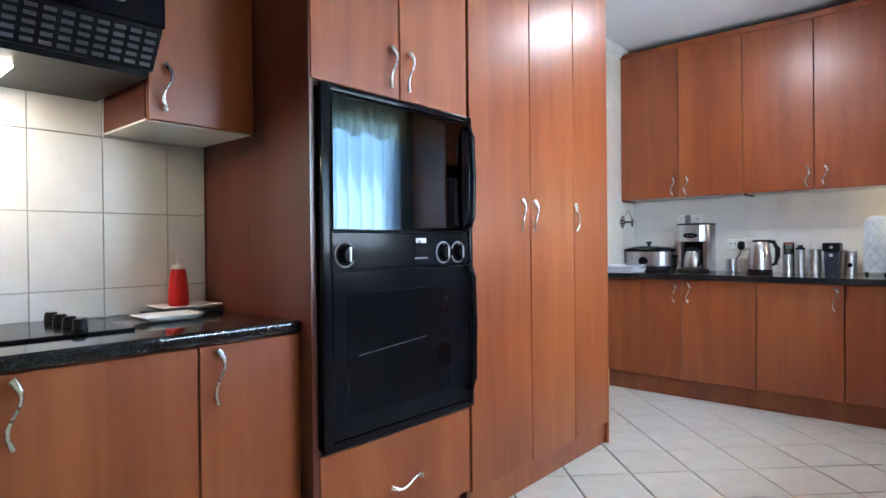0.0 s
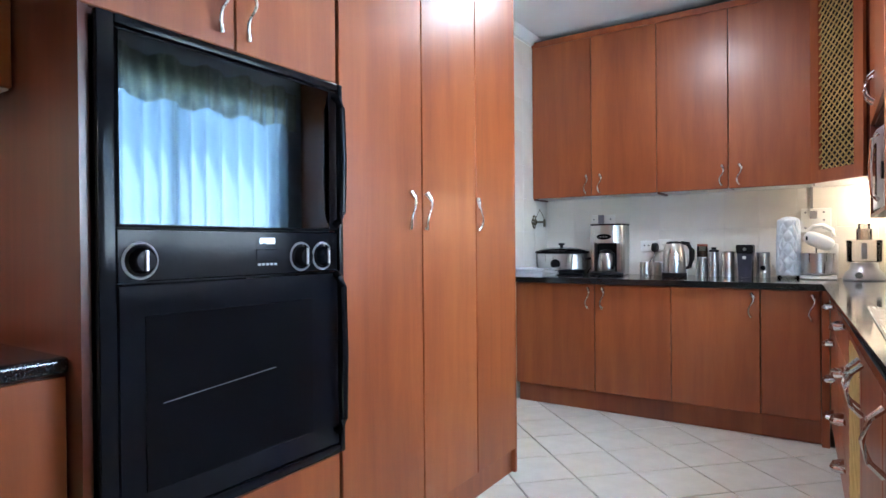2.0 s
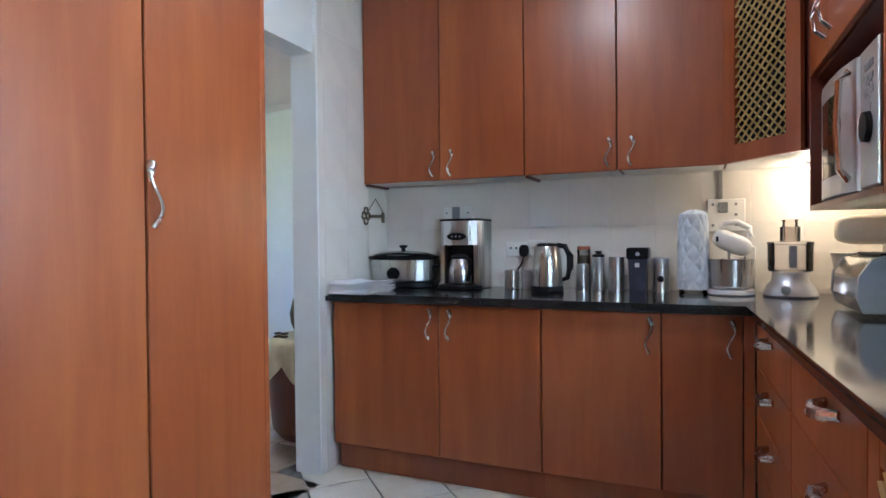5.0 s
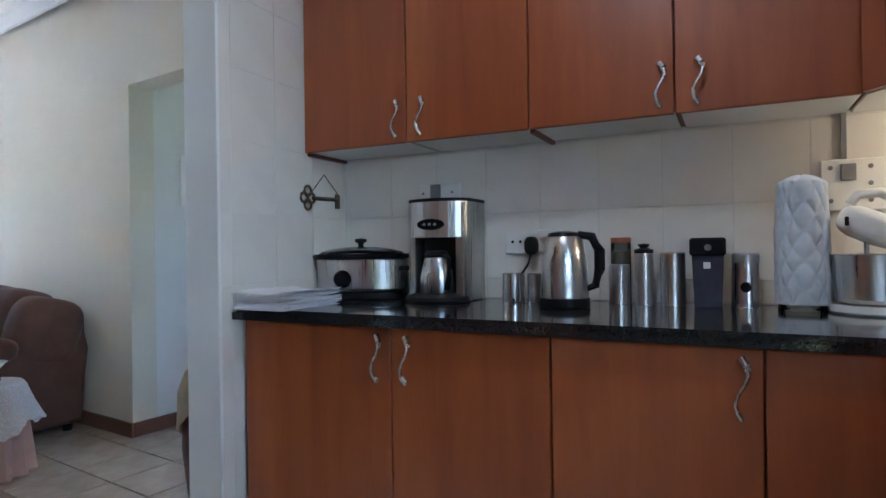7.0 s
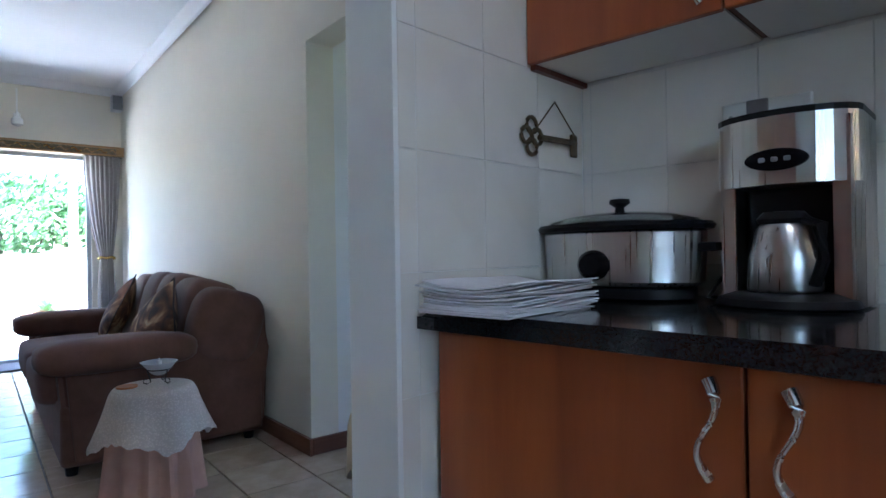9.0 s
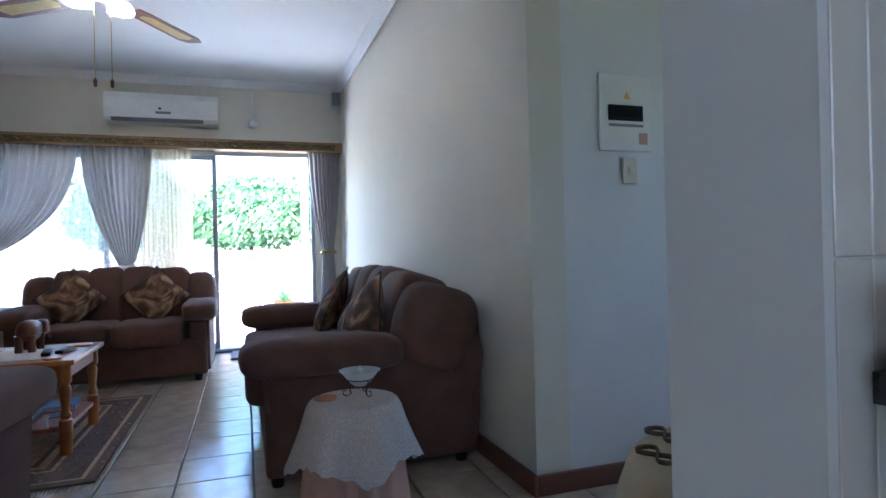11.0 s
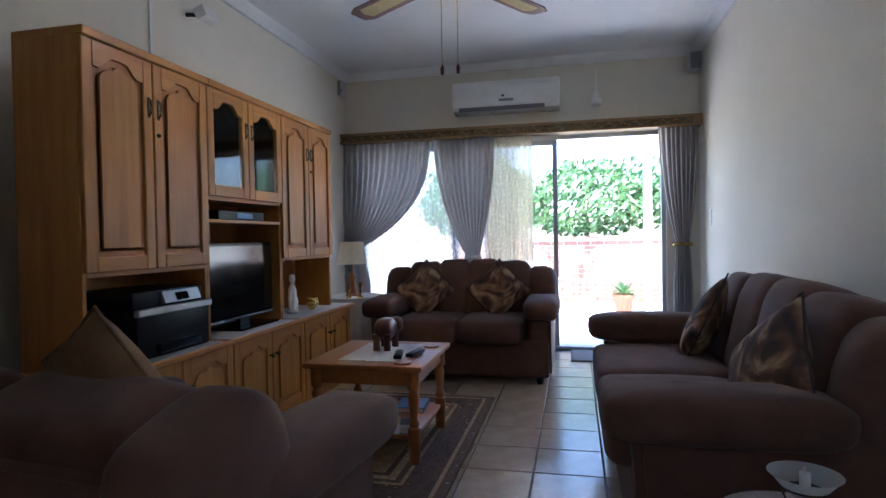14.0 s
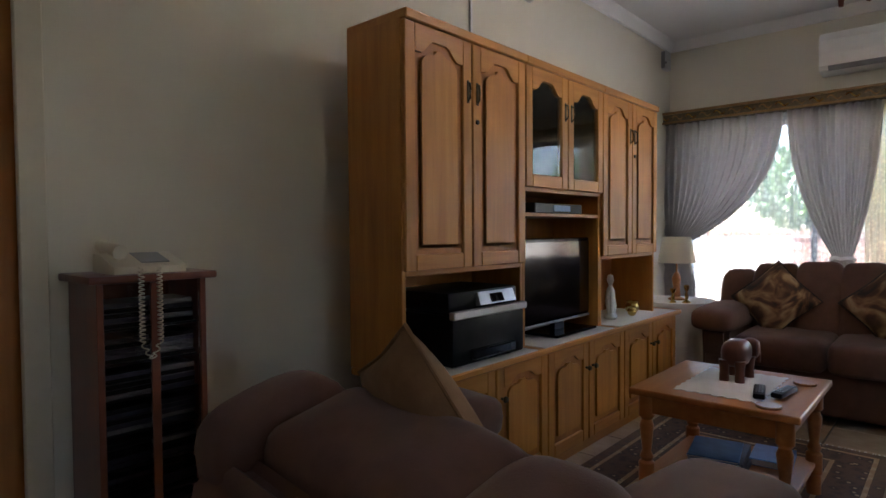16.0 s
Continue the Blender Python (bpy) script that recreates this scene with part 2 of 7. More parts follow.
TAN = spotted("tan_cushion_cloth", (0.20, 0.105, 0.048), (0.29, 0.165, 0.08), 12, 0.85, relief=0.3, fine=200)
CURTAIN = sheer("grey_beige_curtain", (0.45, 0.42, 0.40), 0.0)
NET = sheer("white_net_curtain", (0.62, 0.65, 0.68), 0.50, 0.32, 22)
NET_K = sheer("kitchen_net_curtain", (0.80, 0.86, 0.88), 0.12, 0.0)
LACE_C = sheer("cream_lace", (0.80, 0.72, 0.52), 0.18, 0.25, 30)
LACE_W = sheer("white_table_lace", (0.84, 0.82, 0.80), 0.22, 0.30, 110)
PINK_CLOTH = spotted("dusty_pink_cloth", (0.42, 0.25, 0.20), (0.50, 0.31, 0.25), 10, 0.85, relief=0.2, fine=250)
WHITE_CLOTH = spotted("white_cloth", (0.70, 0.69, 0.68), (0.78, 0.77, 0.76), 10, 0.85, relief=0.3, fine=200)
QUILT = spotted("quilted_white_cloth", (0.60, 0.65, 0.71), (0.68, 0.72, 0.77), 30, 0.8, relief=0.3, fine=180)
BRASS = spotted("brass", (0.58, 0.38, 0.10), (0.70, 0.48, 0.15), 14, 0.22, 1.0, relief=0.02)
GILT = spotted("gilded_wood", (0.24, 0.135, 0.05), (0.34, 0.20, 0.08), 40, 0.38, 0.45, relief=0.1)
IRON = spotted("black_iron", (0.015, 0.015, 0.015), (0.03, 0.03, 0.03), 30, 0.5, relief=0.1)
BRONZE = spotted("aged_bronze", (0.10, 0.075, 0.045), (0.19, 0.15, 0.09), 60, 0.45, 0.8, relief=0.2)
GLASS = clear_glass("window_glass")
BOWL_GLASS = clear_glass("bowl_glass", (0.86, 0.93, 0.95))
PLASTIC_CLEAR = clear_glass("clear_plastic", (0.90, 0.88, 0.87))
FROST = sheer("frosted_glass", (0.78, 0.80, 0.82), 0.35)
SHADE = sheer("lamp_shade_cloth", (0.82, 0.77, 0.66), 0.02)
BULB = glowing("lit_bulb", (0.95, 0.97, 1.0), 12.0)
BULB_W = glowing("warm_lit_bulb", (1.0, 0.80, 0.52), 1.4)
TUBE = glowing("lit_diffuser", (1.0, 0.96, 0.9), 0.8)
# dark grey for the hood's grille slots, a little lighter than its black
SLOT = spotted("dark_grey_enamel", (0.035, 0.035, 0.037), (0.055, 0.055, 0.057), 12, 0.4, relief=0.04)
ALU = spotted("grey_aluminium", (0.36, 0.38, 0.40), (0.44, 0.46, 0.48), 10, 0.4, 0.7, relief=0.03)
BRICK = spotted("red_brick", (0.25, 0.12, 0.09), (0.36, 0.20, 0.155), 14, 0.9, relief=0.5, vary=0.15)
LEAF = spotted("leaf_green", (0.10, 0.20, 0.075), (0.18, 0.32, 0.13), 3, 0.45, relief=0.0)
BARK = spotted("bark", (0.10, 0.07, 0.05), (0.18, 0.13, 0.09), 20, 0.9, relief=0.6)
PAVING = spotted("patio_paving", (0.62, 0.60, 0.57), (0.74, 0.72, 0.69), 3, 0.8, relief=0.2)
LAWN = spotted("dry_lawn", (0.12, 0.15, 0.05), (0.22, 0.22, 0.10), 2, 0.95, relief=0.6)
RENDER = spotted("white_exterior_plaster", (0.72, 0.71, 0.68), (0.78, 0.77, 0.74), 4, 0.85, relief=0.3)
CLAY = spotted("terracotta", (0.34, 0.11, 0.06), (0.42, 0.15, 0.085), 12, 0.8, relief=0.2)
SCREEN = spotted("tv_screen", (0.008, 0.008, 0.010), (0.011, 0.011, 0.013), 2, 0.1, relief=0.0, coat=0.5, rough_vary=0.02)
MAT = spotted("door_mat", (0.14, 0.13, 0.13), (0.22, 0.20, 0.20), 60, 0.95, relief=0.6)
BLUE = spotted("blue_print", (0.05, 0.14, 0.42), (0.10, 0.26, 0.60), 14, 0.4, relief=0.0)
BOOK = spotted("dark_book_cover", (0.03, 0.03, 0.05), (0.06, 0.06, 0.09), 14, 0.4, relief=0.03)


def printed_cushion():
    m, nt, bs = material("autumn_leaf_print", 0.8)
    n1 = node(nt, "ShaderNodeTexNoise", Scale=5.0, Detail=2.5, Distortion=1.8)
    nt.links.new(coords(nt), n1.inputs["Vector"])
    nt.links.new(ramp(nt, n1.outputs["Fac"], [(0.36, (0.035, 0.022, 0.018)), (0.46, (0.10, 0.042, 0.022)), (0.55, (0.26, 0.145, 0.07)), (0.64, (0.42, 0.29, 0.16)), (0.72, (0.09, 0.05, 0.035))]), bs.inputs["Base Color"])
    return m


def rug_weave(half_x, half_y):
    """Persian rug: borders by the distance to the edge, with small repeating motifs."""
    m, nt, bs = material("persian_rug_wool", 0.95)
    tc = nt.nodes.new("ShaderNodeTexCoord")
    sep = nt.nodes.new("ShaderNodeSeparateXYZ")
    nt.links.new(tc.outputs["Object"], sep.inputs[0])

    def op(kind, a, b=0.0):
        n = nt.nodes.new("ShaderNodeMath")
        n.operation = kind
        for k, v in enumerate((a, b)):
            if isinstance(v, (int, float)):
                n.inputs[k].default_value = v
            else:
                nt.links.new(v, n.inputs[k])
        return n.outputs[0]
    ex = op("SUBTRACT", half_x, op("ABSOLUTE", sep.outputs[0]))
    ey = op("SUBTRACT", half_y, op("ABSOLUTE", sep.outputs[1]))
    edge = op("MINIMUM", ex, ey)
    vor = node(nt, "ShaderNodeTexVoronoi", Scale=19.0)
    nt.links.new(tc.outputs["Object"], vor.inputs["Vector"])
    n1 = node(nt, "ShaderNodeTexNoise", Scale=45.0, Detail=3.0)
    nt.links.new(tc.outputs["Object"], n1.inputs["Vector"])
    motif = op("ADD", vor.outputs["Distance"], op("MULTIPLY", n1.outputs["Fac"], 0.25))
    pale = ramp(nt, motif, [(0.20, (0.10, 0.06, 0.05)), (0.32, (0.52, 0.41, 0.27)), (0.66, (0.40, 0.26, 0.16))])
    dark = ramp(nt, motif, [(0.22, (0.44, 0.33, 0.21)), (0.33, (0.055, 0.040, 0.042)), (0.70, (0.12, 0.075, 0.055))])
    bands = nt.nodes.new("ShaderNodeValToRGB")
    bands.color_ramp.interpolation = "CONSTANT"
    stops = [(0.0, 0.9), (0.10, 0.0), (0.14, 1.0), (0.42, 0.0), (0.46, 0.9), (0.52, 0.0), (0.60, 1.0), (0.66, 0.2)]
    while len(bands.color_ramp.elements) < len(stops):
        bands.color_ramp.elements.new(0.5)
    for e, (p, c) in zip(bands.color_ramp.elements, stops):
        e.position, e.color = p, (c, c, c, 1)
    nt.links.new(op("MULTIPLY", edge, 2.0), bands.inputs[0])
    mx = nt.nodes.new("ShaderNodeMix")
    mx.data_type = "RGBA"
    nt.links.new(bands.outputs[0], mx.inputs[0])
    nt.links.new(pale, mx.inputs[6])
    nt.links.new(dark, mx.inputs[7])
    nt.links.new(mx.outputs[2], bs.inputs["Base Color"])
    n2 = node(nt, "ShaderNodeTexNoise", Scale=350.0)
    nt.links.new(tc.outputs["Object"], n2.inputs["Vector"])
    bump(nt, bs, n2.outputs["Fac"], 0.5, 0.003)
    return m


PRINT = printed_cushion()

# ---- building helpers ----
BASE = {}
ROOM = LOU


def thing(name, label, category, base=(0, 0, 0), group="", kind="", turn=0.0):
    """A top-level empty at a thing's base; its parts are given in the coordinates of the room, or, with a turn, about the base."""
    ob = new(name)
    ob.empty_display_size = 0.05
    ob.matrix_basis = ROOM @ pose(*base, 0, 0, turn)
    BASE[ob.name] = Vector(base)
    return tagged(ob, label, category, group, kind)


def mesh_of(name, bm, mat, smooth=False, shift=(0, 0, 0)):
    if shift[0] or shift[1] or shift[2]:
        bmesh.ops.translate(bm, verts=bm.verts, vec=-Vector(shift))
    me = bpy.data.meshes.new(name)
    bmesh.ops.recalc_face_normals(bm, faces=bm.faces)
    bm.to_mesh(me)
    bm.free()
    for m in (mat if isinstance(mat, (list, tuple)) else [mat]):
        me.materials.append(m)
    if smooth:
        me.shade_smooth()
        me.set_sharp_from_angle(angle=radians(38))
    return me


def part(name, bm, mat, parent, label="", smooth=False):
    base = BASE[parent.name]
    ob = new(name, mesh_of(name, bm, mat, smooth, base))
    ob.parent = parent
    BASE[ob.name] = base
    return tagged(ob, label)


def solid(name, bm, mat, label, category, kind="", group="", smooth=False, base=(0, 0, 0)):
    """A thing that is one mesh."""
    ob = new(name, mesh_of(name, bm, mat, smooth, base))
    ob.matrix_basis = ROOM @ pose(*base)
    BASE[ob.name] = Vector(base)
    return tagged(ob, label, category, group, kind)


def box(x0, y0, z0, x1, y1, z1, bevel=0.0, bm=None, seg=1):
    bm = bm or bmesh.new()
    made = bmesh.ops.create_cube(bm, size=1.0, matrix=Matrix.Translation(((x0 + x1) / 2, (y0 + y1) / 2, (z0 + z1) / 2)) @ Matrix.Diagonal((abs(x1 - x0), abs(y1 - y0), abs(z1 - z0), 1)))
    if bevel:
        edges = list({e for v in made["verts"] for e in v.link_edges})
        bmesh.ops.bevel(bm, geom=edges, offset=bevel, segments=seg, affect="EDGES", profile=0.6)
    return bm


def lathe(profile, centre=(0, 0, 0), seg=24, bm=None, axis="z", squash=1.0):
    """A turned body from (radius, height) pairs."""
    bm = bm or bmesh.new()
    rings = []
    for r, h in profile:
        ring = []
        for k in range(seg):
            a = 2 * math.pi * k / seg
            p = (r * math.cos(a), r * math.sin(a) * squash, h)
            if axis == "x":
                p = (h, p[0], p[1])
            elif axis == "y":
                p = (p[0], h, p[1])
            ring.append(bm.verts.new(Vector(p) + Vector(centre)))
        rings.append(ring)
    for a, b in zip(rings, rings[1:]):
        for k in range(seg):
            bm.faces.new((a[k], a[(k + 1) % seg], b[(k + 1) % seg], b[k]))
    for ring, r in ((rings[0], profile[0][0]), (rings[-1], profile[-1][0])):
        if r > 1e-4:
            bm.faces.new(ring)
    bmesh.ops.remove_doubles(bm, verts=rings[0] + rings[-1], dist=1e-5)
    return bm


def tube(points, radius, seg=8, bm=None, flat=1.0):
    """A rod along points; radius: one number or one for each point."""
    bm = bm or bmesh.new()
    pts = [Vector(p) for p in points]
    rings = []
    for k, p in enumerate(pts):
        d = (pts[min(k + 1, len(pts) - 1)] - pts[max(k - 1, 0)]).normalized()
        side = d.cross(Vector((0, 0, 1)) if abs(d.z) < 0.9 else Vector((0, 1, 0))).normalized()
        up = side.cross(d)
        r = radius[k] if isinstance(radius, (list, tuple)) else radius
        rings.append([bm.verts.new(p + r * (math.cos(2 * math.pi * j / seg) * side + flat * math.sin(2 * math.pi * j / seg) * up)) for j in range(seg)])
    for a, b in zip(rings, rings[1:]):
        for j in range(seg):
            bm.faces.new((a[j], a[(j + 1) % seg], b[(j + 1) % seg], b[j]))
    bm.faces.new(rings[0])
    bm.faces.new(rings[-1])
    return bm


def pillow(c, s, e1=0.45, e2=0.45, nu=24, nv=12, bm=None, m=None, sag=0.0):
    """A padded block: a superellipsoid of half sizes s; small exponents are boxier."""
    bm = bm or bmesh.new()

    def p(w, e):
        return math.copysign(abs(w) ** e, w)
    rows = []
    for i in range(nv + 1):
        v = -math.pi / 2 + math.pi * i / nv
        row = []
        for j in range(nu):
            u = 2 * math.pi * j / nu
            q = Vector((s[0] * p(math.cos(v), e1) * p(math.cos(u), e2), s[1] * p(math.cos(v), e1) * p(math.sin(u), e2), s[2] * p(math.sin(v), e1)))
            if sag:
                q += sag * Vector((noise.noise(q * 9 + Vector(c)), noise.noise(q * 9 + Vector((7, 0, 0)) + Vector(c)), noise.noise(q * 9 + Vector((0, 7, 0)) + Vector(c))))
            if m:
                q = m @ q
            row.append(bm.verts.new(q + Vector(c)))
        rows.append(row)
    for a, b in zip(rows, rows[1:]):
        for j in range(nu):
            bm.faces.new((a[j], a[(j + 1) % nu], b[(j + 1) % nu], b[j]))
    bmesh.ops.remove_doubles(bm, verts=rows[0] + rows[-1], dist=1e-5)
    return bm


def prism(outline, lo, hi, axis="z", bm=None):
    """A flat outline given thickness along an axis. The outline's pairs are (y, z) for x, (x, z) for y, (x, y) for z."""
    bm = bm or bmesh.new()

    def at(a, b, w):
        return {"x": (w, a, b), "y": (a, w, b), "z": (a, b, w)}[axis]
    low = [bm.verts.new(at(a, b, lo)) for a, b in outline]
    high = [bm.verts.new(at(a, b, hi)) for a, b in outline]
    bm.faces.new(low)
    bm.faces.new(high)
    n = len(outline)
    for k in range(n):
        bm.faces.new((low[k], low[(k + 1) % n], high[(k + 1) % n], high[k]))
    return bm


def sheet(fn, nu, nv, thick=0.0, closed=False):
    """A cloth surface from fn(u, v), u and v from 0 to 1."""
    bm = bmesh.new()
    rows = [[bm.verts.new(fn(i / nu, j / nv)) for i in range(nu if closed else nu + 1)] for j in range(nv + 1)]
    for a, b in zip(rows, rows[1:]):
        n = len(a)
        for i in range(n if closed else n - 1):
            bm.faces.new((a[i], a[(i + 1) % n], b[(i + 1) % n], b[i]))
    if thick:
        bmesh.ops.recalc_face_normals(bm, faces=bm.faces)
        bmesh.ops.solidify(bm, geom=bm.faces[:], thickness=thick)
    return bm


def wall(name, bm, mat, label="plain painted wall"):
    return solid(name, bm, mat, label, "wall", "structure")

def placed(room, old, to, size=(1, 1, 1)):
    """Room axes in which the point old comes to lie at to, with sizes multiplied about it."""
    return room @ Matrix.Translation(to) @ Matrix.Diagonal((*size, 1)) @ Matrix.Translation(-Vector(old))


FAR = LOU @ Matrix.Translation((-0.15, -0.115, 0))     # the garden wall and all that hangs on it

# ---- structure: kitchen ----
ROOM = KIT
HK, HL = 2.74, 2.80


def walls_kitchen():
    # the left wall, behind cooker, ovens and pantry
    wall("wall_cooker", box(-1.15, -1.2, 0, -1.03, 3.60, HK), PAINT_W, "white painted kitchen wall behind the cooker")
    wall("wall_appliances", box(-0.985, 5.41, 0, 1.69, 5.55, HK), GROUT, "tiled kitchen wall behind the small appliances")
    wall("wall_pier", box(-1.118, 4.70, 0, -0.968, 5.55, HL), PAINT_W, "pale wall pier at the kitchen opening")
    # the window wall, with its opening
    y0, y1, z0, z1 = 2.25, 3.75, 1.12, 2.12
    bm = box(1.57, -1.2, 0, 1.69, y0, HK)
    box(1.57, y1, 0, 1.69, 5.41, HK, bm=bm)
    box(1.57, y0, 0, 1.69, y1, z0, bm=bm)
    box(1.57, y0, z1, 1.69, y1, HK, bm=bm)
    wall("wall_window", bm, PAINT_W, "white kitchen wall with a curtained window")
    wall("wall_behind", box(-1.15, -1.32, 0, 1.69, -1.2, HK), PAINT_W, "white kitchen wall behind the viewer")
    solid("ceiling", box(-1.15, -1.3, HK, 1.69, 5.55, HK + 0.12), CEIL, "white painted kitchen ceiling", "ceiling", "structure")
    # header over the opening to the lounge
    wall("wall_header", box(-1.118, 3.60, 2.10, -0.985, 4.70, HL), PAINT_W, "white wall over the kitchen opening")
    cove = prism([(5.41, HK), (5.41, HK - 0.07), (5.39, HK - 0.065), (5.35, HK - 0.025), (5.34, HK)], -0.98, 1.57, "x")
    prism([(-0.968, HK), (-0.968, HK - 0.07), (-0.948, HK - 0.065), (-0.925, HK - 0.025), (-0.915, HK)], 3.60, 5.34, "y", cove)
    solid("cornice", cove, CEIL, "white plaster cornice under the kitchen ceiling", "cornice", "structure")
    win = thing("window_1", "white framed kitchen window over the sink", "window", (1.63, 3.0, 1.12), kind="structure")
    for a in (2.25, 2.98, 3.71):
        part("window_frame", box(1.60, a, 1.16, 1.64, a + 0.04, 2.08, 0.003), WHITE_P, win)
    for a in (1.12, 2.08):
        part("window_frame", box(1.60, 2.25, a, 1.64, 3.75, a + 0.04, 0.003), WHITE_P, win)


walls_kitchen()
ROOM = LOU


def walls_lounge():
    solid("floor_base", box(-7.79, 1.0, -0.10, 2.3, 8.2, -0.012), GROUT_L, "grey grout bed under the floor tiles", "floor", "structure")
    # right wall, from the passage to the sliding doors
    wall("wall_sofa", prism([(-7.79, 5.15), (-3.315, 5.226), (-3.315, 5.38), (-7.79, 5.38)], 0, HL), PAINT, "cream painted lounge wall behind the sofa")
    wall("wall_passage", box(-3.465, 5.38, 0, -3.315, 8.0, HL), PAINT_W, "pale passage wall with the fuse board")
    wall("wall_lintel", box(-3.315, 5.226, 2.10, -1.25, 5.38, HL), PAINT, "cream wall over the passage opening")
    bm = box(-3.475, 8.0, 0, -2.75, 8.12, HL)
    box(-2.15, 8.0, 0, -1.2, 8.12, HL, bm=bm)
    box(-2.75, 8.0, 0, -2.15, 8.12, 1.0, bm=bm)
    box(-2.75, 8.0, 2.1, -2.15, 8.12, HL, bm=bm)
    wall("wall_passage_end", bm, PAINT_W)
    # this window and its opening are assumed, out of view, to carry the fill
    w2 = thing("window_2", "unseen white framed window added to light the passage", "window", (-2.45, 8.06, 1.0), kind="structure")
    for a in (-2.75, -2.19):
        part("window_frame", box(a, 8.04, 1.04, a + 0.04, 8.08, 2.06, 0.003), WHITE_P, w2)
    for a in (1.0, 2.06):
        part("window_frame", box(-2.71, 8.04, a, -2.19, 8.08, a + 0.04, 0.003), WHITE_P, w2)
    wall("wall_passage_side", box(-1.79, 5.37, 0, -1.67, 8.0, HL), PAINT_W)
    wall("wall_unit", box(-7.79, 1.58, 0, -2.77, 1.72, HL), PAINT, "cream painted lounge wall behind the wall unit")
    wall("wall_door_head", box(-2.77, 1.58, 2.06, -1.78, 1.72, HL), PAINT)
    wall("wall_near", box(-1.78, 1.58, 0, -1.15, 1.72, HL), PAINT)
    # garden wall with the door and window opening
    wall("wall_garden_head", box(-7.79, 1.72, 2.08, -7.65, 5.16, HL), PAINT, "cream lounge wall over the sliding doors")
    wall("wall_garden_south", box(-7.79, 1.72, 0, -7.65, 1.785, 2.08), PAINT, "cream lounge wall beside the window")
    wall("wall_garden_north", box(-7.79, 4.865, 0, -7.65, 5.16, 2.08), PAINT, "cream lounge wall beside the open door")
    solid("ceiling", box(-7.79, 1.58, HL, -1.0, 8.1, HL + 0.12), CEIL, "white painted lounge ceiling", "ceiling", "structure")
    prof = [(0, 0), (0, -0.075), (0.02, -0.07), (0.065, -0.02), (0.075, 0)]
    cove = prism([(1.72 + a, HL + b) for a, b in prof], -7.65, -2.0, "x")
    prism([(5.165 - a, HL + b) for a, b in prof], -7.65, -3.3, "x", cove)
    prism([(-7.65 + a, HL + b) for a, b in prof], 1.72, 5.15, "y", cove)
    solid("cornice", cove, CEIL, "white plaster cornice round the lounge ceiling", "cornice", "structure")

    def skirting(x0, y0, x1, y1):
        solid("baseboard", box(x0, y0, 0, x1, y1, 0.085, 0.004), SKIRT, "brown stained wooden skirting board", "skirting", "structure")
    solid("baseboard", prism([(-7.63, 5.135), (-3.296, 5.209), (-3.296, 5.225), (-7.63, 5.151)], 0, 0.085), SKIRT, "brown stained wooden skirting board", "skirting", "structure")
    skirting(-3.314, 5.227, -3.297, 7.99)
    skirting(-7.48, 1.721, -2.80, 1.739)
    # the doorway in the unit's wall, with a brown door standing closed in it
    door = thing("door_1", "brown wooden door in a cream frame", "door", (-2.2, 1.65, 0), kind="structure")
    part("door_leaf", box(-2.772, 1.60, 0.0, -1.775, 1.64, 2.062, 0.003), PINE_IN, door)
    for a in (0.25, 1.15):
        part("door_panel", box(-2.54, 1.638, a, -1.95, 1.648, a + 0.72, 0.008), PINE_IN, door)
    part("door_frame", box(-2.795, 1.715, 0, -2.725, 1.74, 2.06, 0.004), CREAM_P, door, "cream painted frame")
    part("door_frame", box(-2.725, 1.715, 2.035, -1.78, 1.74, 2.10, 0.004), CREAM_P, door, "cream painted frame")
    part("door_frame", box(-1.835, 1.715, 0, -1.77, 1.74, 2.035, 0.004), CREAM_P, door, "cream painted frame")


walls_lounge()


def sliding_doors():
    d = thing("door_2", "aluminium sliding patio doors, one leaf standing open", "sliding door", (-7.57, 3.4, 0), kind="structure")
    for y in (1.90, 4.94):
        part("door_frame", box(-7.60, y, 0, -7.53, y + 0.04, 2.12, 0.003), ALU, d)
    part("door_frame", box(-7.60, 1.94, 2.07, -7.53, 4.94, 2.12, 0.003), WHITE_P, d)
    part("track", box(-7.62, 1.94, 0.0, -7.50, 4.94, 0.03, 0.004), ALU, d)
    for k, (a, b, x) in enumerate(((1.94, 2.98, -7.585), (2.94, 3.99, -7.55))):
        leaf = part("door_leaf", box(x - 0.015, a, 0.03, x + 0.015, a + 0.045, 2.07, 0.003), ALU, d)
        part("stile", box(x - 0.015, b - 0.045, 0.03, x + 0.015, b, 2.07, 0.003), ALU, leaf)
        part("rail", box(x - 0.015, a + 0.045, 0.03, x + 0.015, b - 0.045, 0.10, 0.003), ALU, leaf)
        part("rail", box(x - 0.015, a + 0.045, 2.02, x + 0.015, b - 0.045, 2.07, 0.003), ALU, leaf)
        pane = part("pane", box(x - 0.003, a + 0.045, 0.10, x + 0.003, b - 0.045, 2.02), GLASS, leaf, "clear glass")
        pane.visible_shadow = False


ROOM = placed(FAR, (0, 0, 0), (0, 0, 0), (1, 1, 0.98))
sliding_doors()
ROOM = LOU

# ---- kitchen ----
ROOM = KIT


